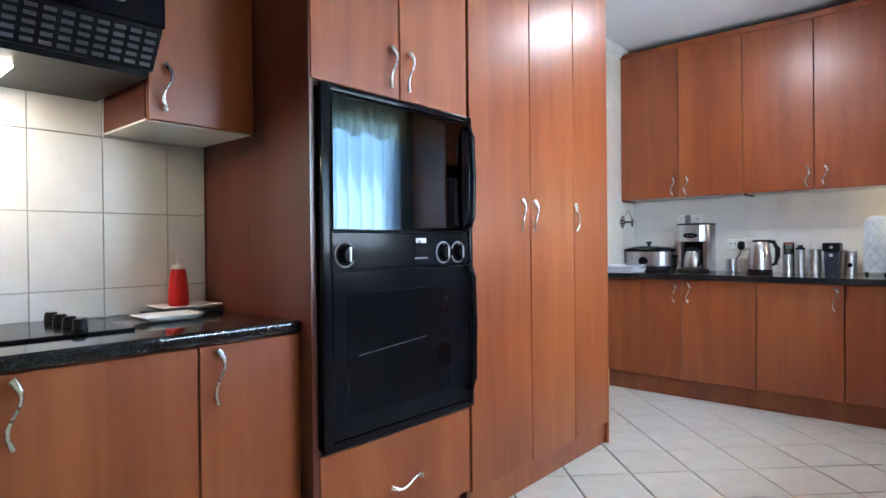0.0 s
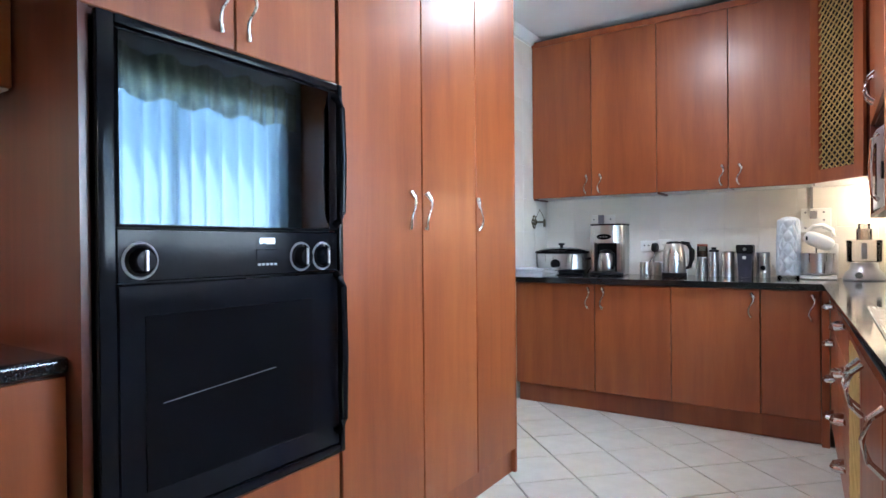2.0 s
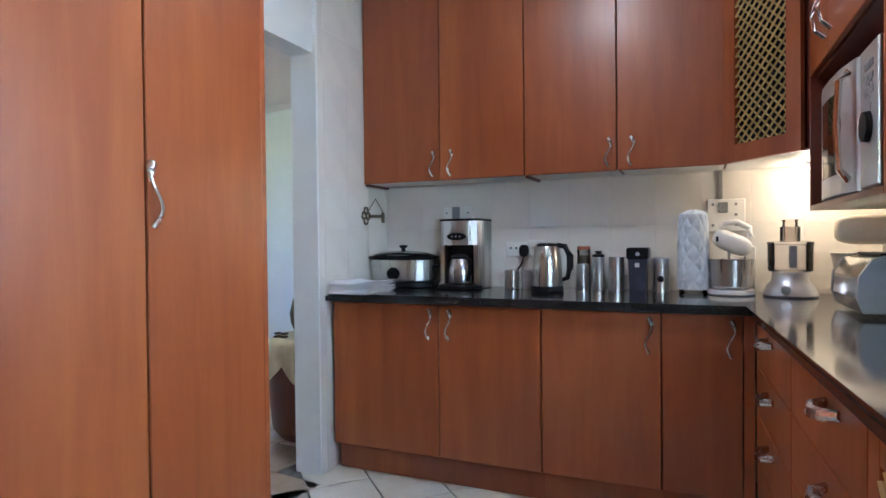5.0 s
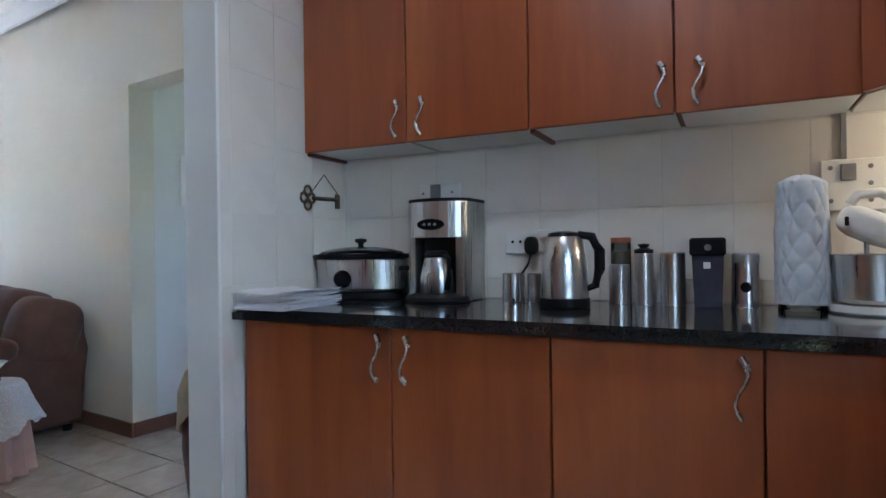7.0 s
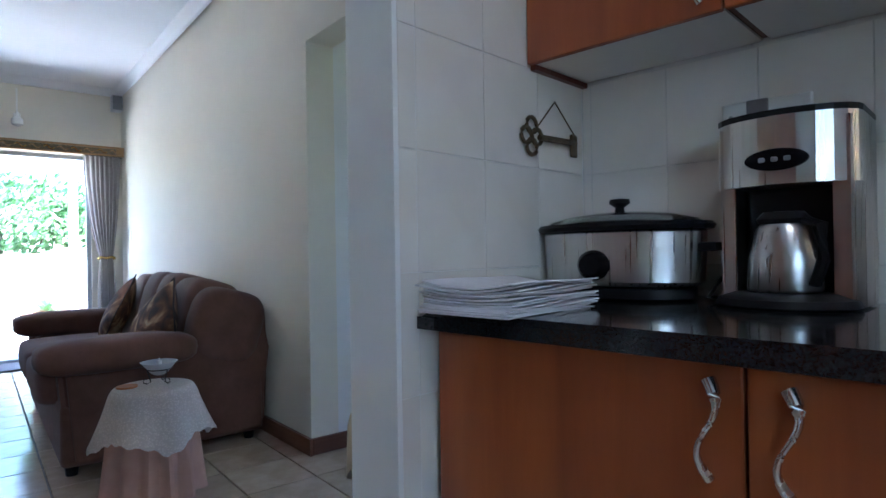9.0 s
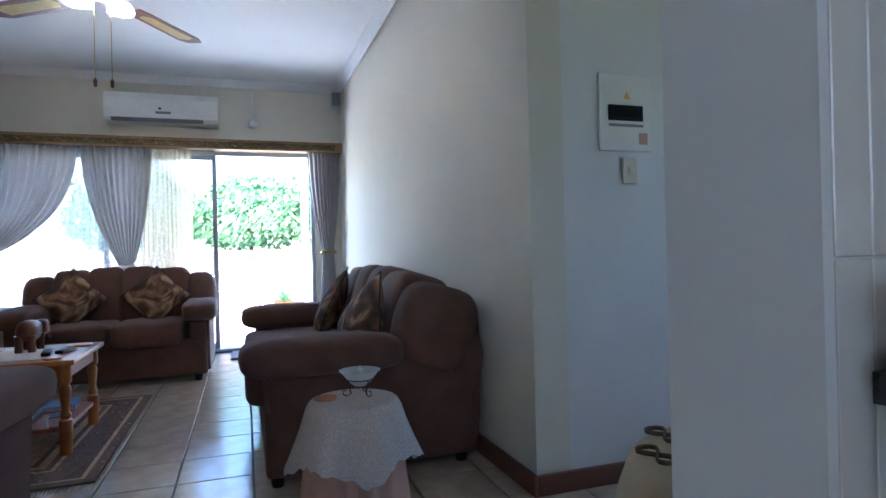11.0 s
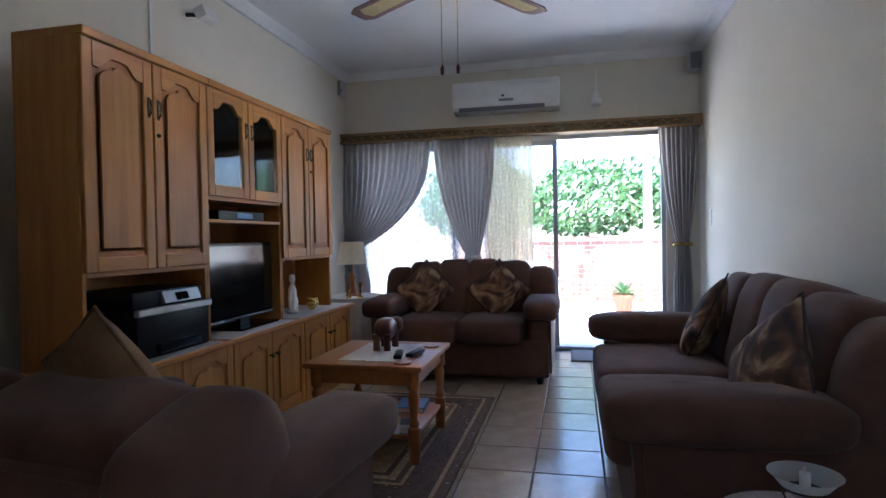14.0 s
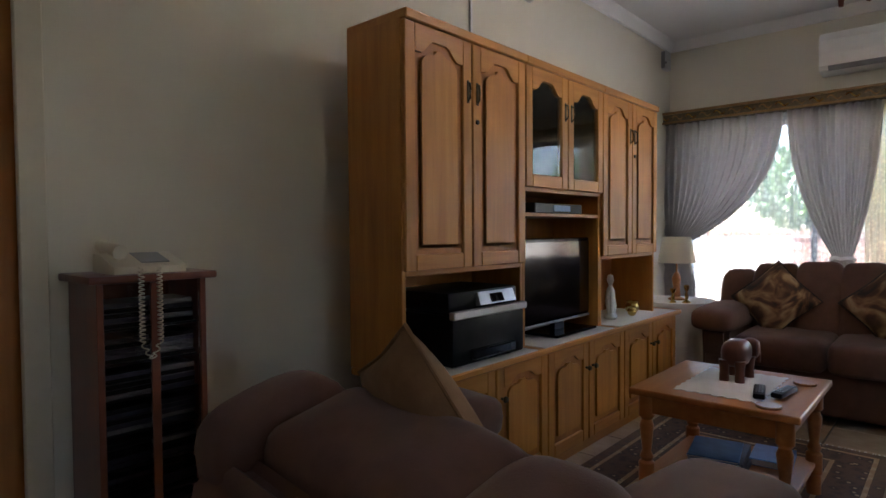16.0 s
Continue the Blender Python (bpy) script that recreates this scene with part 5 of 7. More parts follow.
def kitchen_fittings():
    c = thing("ceiling_light", "round white ceiling light, lit", "ceiling light", (0.27, 4.08, 2.62))
    part("body", lathe([(0.17, 0.078), (0.17, 0.06), (0.155, 0.055), (0, 0.055)], (0.27, 4.08, 2.62), 32), WHITE_P, c, smooth=True)
    part("diffuser", lathe([(0.155, 0.056), (0.15, 0.03), (0.10, 0.005), (0, 0.0)], (0.27, 4.08, 2.62), 32), TUBE, c, "glowing diffuser", True)
    n = thing("net_curtain", "white net curtain hanging in the kitchen window", "curtain", (1.54, 3.0, 1.12))

    def net(u, v):
        return (1.545 + 0.03 * math.sin(u * 2 * math.pi * 15 + 1.1 * math.sin(u * 13)), 2.20 + 1.6 * u, 2.16 - 1.04 * v)
    part("net", sheet(net, 260, 6), NET_K, n, smooth=True)
    part("rail", tube([(1.545, 2.15, 2.17), (1.545, 3.85, 2.17)], 0.009, 8), WHITE_P, n)

    def val(u, v):
        return (1.515 + 0.016 * math.sin(u * 2 * math.pi * 17), 2.15 + 1.7 * u, 2.22 - 0.26 * v - 0.02 * math.sin(u * 40))
    vl = thing("valance", "cream gathered valance over the kitchen window", "curtain", (1.51, 3.0, 2.0))
    part("cloth", sheet(val, 220, 6), LACE_C, vl, smooth=True)


kitchen_fittings()

# ---- lounge ----
ROOM = LOU


def sofa(name, label, cat, width, seats, depth, arm_w, back_h, m, group="", wing_drop=0.22):
    """A padded suite piece that faces -y in its own axes: x across, y from the front (0) to the back (depth)."""
    global ROOM
    ROOM = m
    s = thing(name, label, cat, (0, 0, 0), group)
    hw = width / 2
    part("base", box(-hw + 0.05, 0.07, 0.05, hw - 0.05, depth - 0.04, 0.34, 0.03, seg=3), SUEDE, s, smooth=True)
    for sx in (-1, 1):
        for y in (0.12, depth - 0.1):
            part("foot", lathe([(0.025, 0), (0.032, 0.05)], (sx * (hw - 0.12), y, 0), 12), BLACK, s)
    inner = hw - arm_w
    w = 2 * inner / seats
    for k in range(seats):
        x = -inner + w * (k + 0.5)
        c = part("seat_cushion", pillow((x, 0.30, 0.39), (w / 2 + 0.004, 0.31, 0.10), 0.35, 0.28, 32, 14, sag=0.008), SUEDE, s, smooth=True)
        m2 = Matrix.Rotation(radians(-14), 3, "X")
        n = 2 if seats > 1 else 1
        for j in range(n):
            bx = x + w * ((j + 0.5) / n - 0.5)
            hh = (back_h - 0.38) / 2
            crown = 0.035 * (1 - (bx / hw) ** 2)
            part("back_cushion", pillow((bx, depth - 0.27, 0.38 + hh + crown - 0.02), (w / n / 2 + 0.022, 0.15, hh + crown), 0.42, 0.34, 32, 16, m=m2, sag=0.01), SUEDE, s, smooth=True)
    prof = [(depth - 0.16, 0.06), (depth - 0.02, 0.06), (depth, 0.5), (depth - 0.01, back_h - 0.12), (depth - 0.07, back_h - 0.05), (depth - 0.15, back_h - 0.12)]
    bk = prism(prof, -hw + 0.06, hw - 0.06, "x")
    bmesh.ops.bevel(bk, geom=bk.edges[:], offset=0.035, segments=3, affect="EDGES")
    part("back", bk, SUEDE, s, smooth=True)
    for sx in (-1, 1):
        x = sx * (hw - arm_w / 2)
        pr = [(0.10, 0.05), (depth - 0.05, 0.05), (depth - 0.03, 0.62), (depth - 0.16, back_h - 0.16), (depth - 0.34, 0.56), (0.06, 0.50)]
        sd = prism(pr, x - arm_w * 0.36, x + arm_w * 0.36, "x")
        bmesh.ops.bevel(sd, geom=sd.edges[:], offset=0.03, segments=3, affect="EDGES")
        side = part("arm_panel", sd, SUEDE, s, smooth=True)
        part("arm_pad", pillow((x + sx * 0.01, 0.32, 0.555), (arm_w * 0.58, 0.35, 0.085), 0.6, 0.35, 28, 14, sag=0.006), SUEDE, side, smooth=True)
        part("wing", pillow((x - sx * 0.01, depth - 0.22, back_h - wing_drop), (arm_w * 0.56, 0.19, 0.20), 0.6, 0.55, 24, 14, m=Matrix.Rotation(radians(-16), 3, "X"), sag=0.006), SUEDE, side, smooth=True)
    ROOM = LOU
    return s


sofa("sofa", "brown suede three-seat sofa along the cream wall", "sofa", 1.96, 2, 1.06, 0.24, 0.855, pose(-4.68, 4.13, 0, 0, 0, 0), "lounge suite")
sofa("loveseat", "brown suede two-seat sofa in front of the curtains", "sofa", 1.46, 2, 0.92, 0.23, 0.86, pose(-6.17, 3.155, 0, 0, 0, 90), "lounge suite")
sofa("armchair", "brown suede armchair with its back to the kitchen", "armchair", 1.04, 1, 0.90, 0.23, 0.715, pose(-3.72, 2.96, 0, 0, 0, -97), "lounge suite", 0.145)


def scatter(x, y, z, lean, turn, size, mat, lab, tilt=45):
    """A plump square cushion, standing on a corner when tilt is 45."""
    c = thing("scatter_cushion", lab, "cushion", (x, y, z), "scatter cushions")
    m = (Matrix.Rotation(radians(turn), 3, "Z") @ Matrix.Rotation(radians(lean), 3, "X") @ Matrix.Rotation(radians(tilt), 3, "Y"))

    def face(side):
        def fn(u, v):
            a, b = 2 * u - 1, 2 * v - 1
            puff = 0.075 * ((1 - abs(a) ** 2.4) * (1 - abs(b) ** 2.4)) ** 0.55
            pinch = 1 - 0.07 * (1 - a * a) * 0 - 0.06 * ((1 - b * b) * abs(a) ** 3)
            q = Vector((a * size / 2 * pinch, side * puff, b * size / 2 * (1 - 0.06 * (1 - a * a) * abs(b) ** 3)))
            return Vector((x, y, z)) + m @ q
        return fn
    for side in (1, -1):
        part("cover", sheet(face(side), 16, 16), mat, c, smooth=True)
    k = 0.965
    rim = [Vector((x, y, z)) + m @ Vector((a * size / 2, 0, b * size / 2)) for a, b in ((-1, -1), (0, -0.94), (1, -1), (0.94, 0), (1, 1), (0, 0.94), (-1, 1), (-0.94, 0), (-1, -1))]
    part("piping", tube(rim, 0.005, 6), SUEDE_D if mat is PRINT else TAN, c, "corded edge")


scatter(-4.10, 4.67, 0.63, -24, 8, 0.41, PRINT, "autumn print scatter cushion standing on its corner on the sofa")
scatter(-5.13, 4.67, 0.63, -24, -14, 0.41, PRINT, "autumn print scatter cushion leaning on the sofa's far end")
scatter(-6.63, 2.80, 0.67, -22, 90, 0.38, PRINT, "autumn print scatter cushion on the two-seat sofa")
scatter(-6.63, 3.42, 0.67, -22, 90, 0.38, PRINT, "autumn print scatter cushion on the two-seat sofa")
scatter(-3.22, 2.84, 0.70, -22, -104, 0.40, TAN, "tan scatter cushion with corded edge on the armchair", tilt=28)


def arch(x0, x1, z0, z1, drop, n=16):
    """The outline of a cathedral-topped panel: a flat shoulder rising to a curved middle."""
    pts = [(x0, z0), (x1, z0)]
    for k in range(n + 1):
        u = 1 - k / n
        d = abs(u - 0.5) * 2
        h = 0.0 if d < 0.25 else (1.0 if d > 0.8 else 0.5 - 0.5 * math.cos(math.pi * (d - 0.25) / 0.55))
        pts.append((x0 + (x1 - x0) * u, z1 - drop * h))
    return pts


def panel_door(unit, x0, x1, z0, z1, y, knob, glass=False, drop=0.05):
    d = part("door", box(x0 + 0.003, y - 0.02, z0, x0 + 0.058, y, z1, 0.004), PINE, unit)
    part("stile", box(x1 - 0.058, y - 0.02, z0, x1 - 0.003, y, z1, 0.004), PINE, d)
    part("bottom_rail", box(x0 + 0.058, y - 0.02, z0, x1 - 0.058, y, z0 + 0.06, 0.004), PINE_X, d)
    a, b = x0 + 0.058, x1 - 0.058
    top = [(a, z1), (b, z1)] + [(p, q) for p, q in arch(a, b, z0, z1 - 0.05, drop)[2:]]
    part("top_rail", prism(top, y - 0.02, y - 0.001, "y"), PINE_X, d)
    if glass:
        part("pane", prism(arch(a, b, z0 + 0.06, z1 - 0.045, drop), y - 0.012, y - 0.008, "y"), GLASS, d, "clear leaded glass").visible_shadow = False
    else:
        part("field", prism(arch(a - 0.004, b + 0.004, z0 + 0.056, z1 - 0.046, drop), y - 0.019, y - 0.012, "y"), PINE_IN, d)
        f = prism(arch(a + 0.022, b - 0.022, z0 + 0.082, z1 - 0.078, drop), y - 0.012, y - 0.002, "y")
        bmesh.ops.bevel(f, geom=[e for e in f.edges if all(abs(v.co.y - (y - 0.002)) < 1e-4 for v in e.verts)], offset=0.012, segments=2, affect="EDGES")
        part("raised_panel", f, PINE, d, smooth=True)
    if knob:
        kx, kz, style = knob
        if style == "drop":
            part("escutcheon", box(kx - 0.008, y, kz - 0.045, kx + 0.008, y + 0.005, kz + 0.045, 0.003), BRONZE, d)
            part("drop_handle", tube([(kx, y + 0.004, kz + 0.035), (kx + 0.012, y + 0.022, kz + 0.028), (kx + 0.014, y + 0.026, kz), (kx + 0.012, y + 0.022, kz - 0.03), (kx, y + 0.004, kz - 0.036)], 0.004, 7), BRONZE, d, smooth=True)
        else:
            part("knob", lathe([(0.006, 0), (0.006, 0.012), (0.014, 0.02), (0.011, 0.03), (0, 0.032)], (kx, y, kz), 14, axis="y"), BRONZE, d, smooth=True)


def wall_unit():
    xs = [-3.745, -4.51, -5.267, -6.022]
    yb, yu, yf = 1.935, 2.229, 2.249
    zb = 0.605
    for k in range(3):
        a, b = xs[k + 1], xs[k]
        mid = k == 1
        z0 = 1.335 if mid else 0.99
        u = thing("display_cupboard", "golden oak wall cupboard with " + ("glazed doors over the television" if mid else "panelled doors over a niche"), "wall unit", ((a + b) / 2, 2.1, zb), "wall unit tops")
        for x in (a, b - 0.02):
            part("side_panel", box(x + 0.0005, yb, zb, x + 0.0195, yu, 1.905, 0.002), PINE, u)
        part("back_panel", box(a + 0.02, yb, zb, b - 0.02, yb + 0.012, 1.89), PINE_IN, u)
        part("top_panel", box(a, yb, 1.885, b, yf + 0.012, 1.92, 0.004), PINE_X, u)
        part("shelf", box(a + 0.02, yb + 0.012, z0 - 0.02, b - 0.02, yu, z0, 0.002), PINE_X, u)
        if mid:
            part("shelf", box(a + 0.02, yb + 0.012, 1.20, b - 0.02, yu, 1.218, 0.002), PINE_X, u)
            part("glass_shelf", box(a + 0.02, yb + 0.02, 1.58, b - 0.02, yu - 0.03, 1.586), GLASS, u)
        m = (a + b) / 2
        kz = 1.685
        panel_door(u, m, b, z0, 1.883, yf, (m + 0.03, kz + (0.03 if mid else 0), "drop"), mid)
        panel_door(u, a, m, z0, 1.883, yf, (m - 0.03, kz + (0.03 if mid else 0), "drop"), mid)
        if not mid:
            part("lock", lathe([(0.010, 0), (0.009, 0.006), (0, 0.006)], (m - 0.03, yf, 1.573), 12, axis="y"), BLACK, u)
    be = [-3.80, -4.204, -4.606, -5.0, -5.42, -5.82, -6.21]
    solid("cupboard_worktop", box(-6.23, yb, zb - 0.03, -3.745, 2.335, zb - 0.001, 0.006), PINE_X, "golden oak top of the wall unit's base", "worktop", base=(-5, 2.2, zb - 0.03))
    for a, b in zip(be[1:], be):
        u = thing("base_cupboard", "golden oak base cupboard with a raised panel door", "cabinet", ((a + b) / 2, 2.2, 0), "wall unit bases")
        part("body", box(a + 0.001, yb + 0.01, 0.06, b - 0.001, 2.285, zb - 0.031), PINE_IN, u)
        part("plinth", box(a, yb + 0.02, 0, b, 2.27, 0.06), PINE_X, u)
        panel_door(u, a, b, 0.065, zb - 0.035, 2.305, (b - 0.035 if be.index(b) % 2 else a + 0.035, 0.44, "knob"), False, 0.035)
    for a, b in ((-4.48, -3.79), (-5.24, -4.54), (-6.15, -5.30)):
        def run(u, v, a=a, b=b):
            return (a + (b - a) * u, 1.96 + 0.37 * v, zb + 0.003 + (0.0 if v < 0.98 else -0.0))
        solid("table_runner", sheet(run, 8, 8, 0.003), WHITE_CLOTH, "white crocheted runner on the wall unit", "runner", base=((a + b) / 2, 2.2, zb))
    z = zb + 0.0065
    global ROOM
    ROOM = placed(LOU, (-4.805, 2.17, z), (-4.948, 2.14, z), (0.955, 1, 0.93))
    t = thing("television", "flat black television on a low stand in the wall unit", "television", (-4.81, 2.17, z))
    part("stand", box(-5.02, 2.09, z, -4.60, 2.30, z + 0.014, 0.005), BLACK_G, t)
    part("neck", box(-4.86, 2.16, z + 0.014, -4.76, 2.19, z + 0.06), BLACK, t)
    part("case", box(-5.175, 2.16, z + 0.055, -4.435, 2.20, z + 0.52, 0.006), BLACK_G, t)
    part("screen", box(-5.155, 2.199, z + 0.085, -4.455, 2.203, z + 0.50), SCREEN, t, "dark glossy screen")
    part("trim", box(-5.175, 2.198, z + 0.056, -4.435, 2.206, z + 0.068, 0.002), SILVER, t, "silver lower trim")
    ROOM = LOU @ Matrix.Translation((-0.155, -0.045, 0))
    p = thing("printer", "black and silver all-in-one printer in the niche", "printer", (-4.02, 2.16, z))
    part("body", box(-4.28, 1.96, z, -3.80, 2.33, z + 0.20, 0.012, seg=2), BLACK, p, smooth=True)
    part("scanner_lid", box(-4.27, 1.97, z + 0.205, -3.81, 2.30, z + 0.285, 0.015, seg=2), BLACK, p, smooth=True)
    part("trim", box(-4.285, 2.315, z + 0.185, -3.795, 2.345, z + 0.215, 0.004), SILVER, p, "silver strip")
    part("control_panel", prism([(2.300, z + 0.22), (2.325, z + 0.225), (2.305, z + 0.275), (2.295, z + 0.275)], -4.23, -3.98, "x"), SILVER, p)
    part("display", prism([(2.322, z + 0.232), (2.328, z + 0.232), (2.313, z + 0.265), (2.308, z + 0.265)], -4.14, -4.06, "x"), BLACK_G, p)
    part("paper_tray", box(-4.18, 2.33, z + 0.02, -3.90, 2.36, z + 0.06, 0.005), BLACK_G, p)
    ROOM = LOU @ Matrix.Translation((-0.06, -0.01, 0.015))
    d = thing("decoder", "black satellite decoder with a lit display", "decoder", (-4.83, 2.1, 1.203))
    part("case", box(-5.06, 1.98, 1.2035, -4.60, 2.21, 1.255, 0.004), BLACK, d)
    part("display", box(-4.93, 2.209, 1.215, -4.77, 2.213, 1.245, 0.001), BLUE, d, "blue-grey display")
    # ornaments on the far end
    ROOM = LOU @ Matrix.Translation((-0.08, -0.02, 0))
    for x, y, s, lab in ((-5.42, 2.20, 1.0, "tall"), (-5.52, 2.16, 0.6, "small")):
        bm = lathe([(0.035, 0), (0.04, 0.01), (0.022, 0.03), (0.03, 0.09), (0.024, 0.14), (0.010, 0.165), (0.022, 0.19), (0.015, 0.215), (0, 0.22)], (x, y, z), 18)
        tube([(x + 0.02, y, z + 0.13), (x + 0.07, y + 0.02, z + 0.10), (x + 0.08, y + 0.02, z + 0.03)], 0.012, 8, bm)
        bmesh.ops.scale(bm, vec=(1, 1, 1.2 * s), verts=bm.verts, space=Matrix.Translation((-x, -y, -z)))
        solid("figurine", bm, PORCELAIN, lab + " white porcelain figurine on the wall unit", "figurine", smooth=True, base=(x, y, z))
    for x, y, s in ((-5.72, 2.2, 1.0), (-5.85, 2.16, 0.8), (-5.63, 2.24, 0.7)):
        solid("brass_pot", lathe([(0.02 * s, 0), (0.035 * s, 0.015 * s), (0.042 * s, 0.04 * s), (0.03 * s, 0.065 * s), (0.038 * s, 0.08 * s), (0.03 * s, 0.078 * s), (0, 0.02 * s)], (x, y, z), 18), BRASS, "small brass pot on the wall unit", "pot", group="brass pots", smooth=True, base=(x, y, z))
    solid("coaster", lathe([(0.05, 0), (0.052, 0.004), (0.05, 0.009), (0, 0.009)], (-3.76, 2.22, z), 22), MAHOG, "round wooden coaster beside the printer", "coaster", smooth=True, base=(-3.76, 2.22, z))
    ROOM = LOU @ Matrix.Translation((-0.06, 0, 0))
    for x in (-4.62, -4.74, -4.90, -5.02):
        solid("glass_tumbler", lathe([(0.025, 0), (0.032, 0.10), (0.030, 0.10), (0.023, 0.004), (0, 0.004)], (x, 2.09, 1.5865), 16), BOWL_GLASS, "clear tumbler behind the glazed doors", "glass", group="tumblers", smooth=True, base=(x, 2.09, 1.5865))

    ROOM = LOU


wall_unit()


def coffee_table():
    x0, x1, y0, y1 = -5.09, -4.37, 2.70, 3.36
    t = thing("coffee_table", "varnished oak coffee table with turned legs and a shelf", "coffee table", ((x0 + x1) / 2, (y0 + y1) / 2, 0.012))
    part("tabletop", box(x0, y0, 0.475, x1, y1, 0.503, 0.008, seg=3), TABLE, t, smooth=True)
    for a, b, c, d in ((x0 + 0.06, y0 + 0.045, x1 - 0.06, y0 + 0.06), (x0 + 0.06, y1 - 0.06, x1 - 0.06, y1 - 0.045), (x0 + 0.045, y0 + 0.06, x0 + 0.06, y1 - 0.06), (x1 - 0.06, y0 + 0.06, x1 - 0.045, y1 - 0.06)):
        part("apron", box(a, b, 0.40, c, d, 0.475, 0.002), TABLE, t)
    leg = [(0.026, 0.012), (0.03, 0.02), (0.03, 0.10), (0.034, 0.105), (0.034, 0.19), (0.024, 0.20), (0.03, 0.215), (0.019, 0.24), (0.026, 0.30), (0.031, 0.345), (0.022, 0.37), (0.034, 0.385), (0.034, 0.475)]
    for x in (x0 + 0.06, x1 - 0.06):
        for y in (y0 + 0.06, y1 - 0.06):
            part("leg", lathe(leg, (x, y, 0), 16), TABLE, t, smooth=True)
    part("shelf", box(x0 + 0.05, y0 + 0.05, 0.135, x1 - 0.05, y1 - 0.05, 0.158, 0.004), TABLE, t)
    z = 0.5035

    def doily(u, v):
        a = (2 * u - 1) * 0.26 * (1 + 0.03 * math.sin(v * 40)), (2 * v - 1) * 0.17 * (1 + 0.03 * math.sin(u * 50))
        return (-4.73 + a[0], 3.03 + a[1], z + 0.002 + 0.0015 * noise.noise((u * 4, v * 4, 0)))
    solid("doily", sheet(doily, 30, 30, 0.002), WHITE_CLOTH, "white crocheted doily on the coffee table", "doily", base=(-4.73, 3.03, z))
    e = pillow((-4.83, 3.02, z + 0.115), (0.105, 0.058, 0.058), 0.75, 0.8, 24, 12)
    pillow((-4.945, 3.05, z + 0.12), (0.05, 0.042, 0.047), 0.8, 0.9, 16, 10, bm=e)
    for lx, ly in ((-4.75, 2.99), (-4.75, 3.055), (-4.89, 2.99), (-4.89, 3.06)):
        lathe([(0.021, 0.0), (0.02, 0.05), (0.026, 0.09)], (lx, ly, z + 0.004), 12, e)
    tube([(-4.985, 3.06, z + 0.13), (-5.01, 3.068, z + 0.09), (-5.015, 3.07, z + 0.05)], [0.02, 0.014, 0.009], 8, e)
    for sy in (-1, 1):
        pillow((-4.93, 3.045 + sy * 0.042, z + 0.13), (0.03, 0.006, 0.03), 1, 1, 12, 8, bm=e)
    solid("carved_animal", e, MAHOG, "carved wooden elephant standing on the doily", "carving", smooth=True, base=(-4.83, 3.02, z))
    for x, y, a, mat in ((-4.60, 3.17, 12, BLACK), (-4.66, 3.25, -8, BLACK)):
        r = thing("remote_control", "black remote control on the coffee table", "remote", (x, y, z + 0.005), "remote controls", turn=a)
        BASE[r.name] = Vector((0, 0, 0))
        part("case", box(-0.09, -0.022, 0, 0.09, 0.022, 0.02, 0.006, seg=2), mat, r, smooth=True)
        for k in range(6):
            for j in range(3):
                part("button", box(-0.07 + 0.022 * k, -0.014 + 0.011 * j, 0.0195, -0.058 + 0.022 * k, -0.007 + 0.011 * j, 0.0215), GREY, r)
    for x, y in ((-4.44, 3.24), (-4.92, 3.28)):
        solid("coaster", lathe([(0.045, 0), (0.047, 0.004), (0.045, 0.010), (0, 0.010)], (x, y, z), 22), TABLE, "round wooden coaster on the coffee table", "coaster", group="coasters", smooth=True, base=(x, y, z))
    rng = random.Random(5)
    zz = 0.1585
    for k, (x, y, w, d, h, mat, lab) in enumerate(((-4.62, 3.0, 0.30, 0.22, 0.03, BOOK, "dark"), (-4.62, 3.0, 0.28, 0.21, 0.02, PAPER, "pale"), (-4.63, 3.01, 0.28, 0.21, 0.035, BOOK, "dark"), (-4.60, 3.0, 0.26, 0.20, 0.012, BLUE, "blue"), (-4.90, 3.16, 0.22, 0.17, 0.03, BLUE, "blue"), (-4.48, 3.24, 0.10, 0.06, 0.05, BOOK, "dark"))):
        if k in (4, 5):
            zz = 0.1585
        b = thing("book", lab + " book lying on the coffee table's shelf", "book", (x, y, zz), "shelf books", turn=rng.uniform(-12, 12))
        BASE[b.name] = Vector((0, 0, 0))
        part("cover", box(-w / 2, -d / 2, 0, w / 2, d / 2, h, 0.003), mat, b)
        part("page_block", box(-w / 2 + 0.004, -d / 2 - 0.001, 0.004, w / 2 + 0.001, d / 2 - 0.004, h - 0.004), PAPER, b)
        zz += h + 0.0005


ROOM = placed(LOU, (-4.73, 3.03, 0), (-4.877, 3.018, 0), (0.914, 0.92, 0.985))
coffee_table()
ROOM = LOU


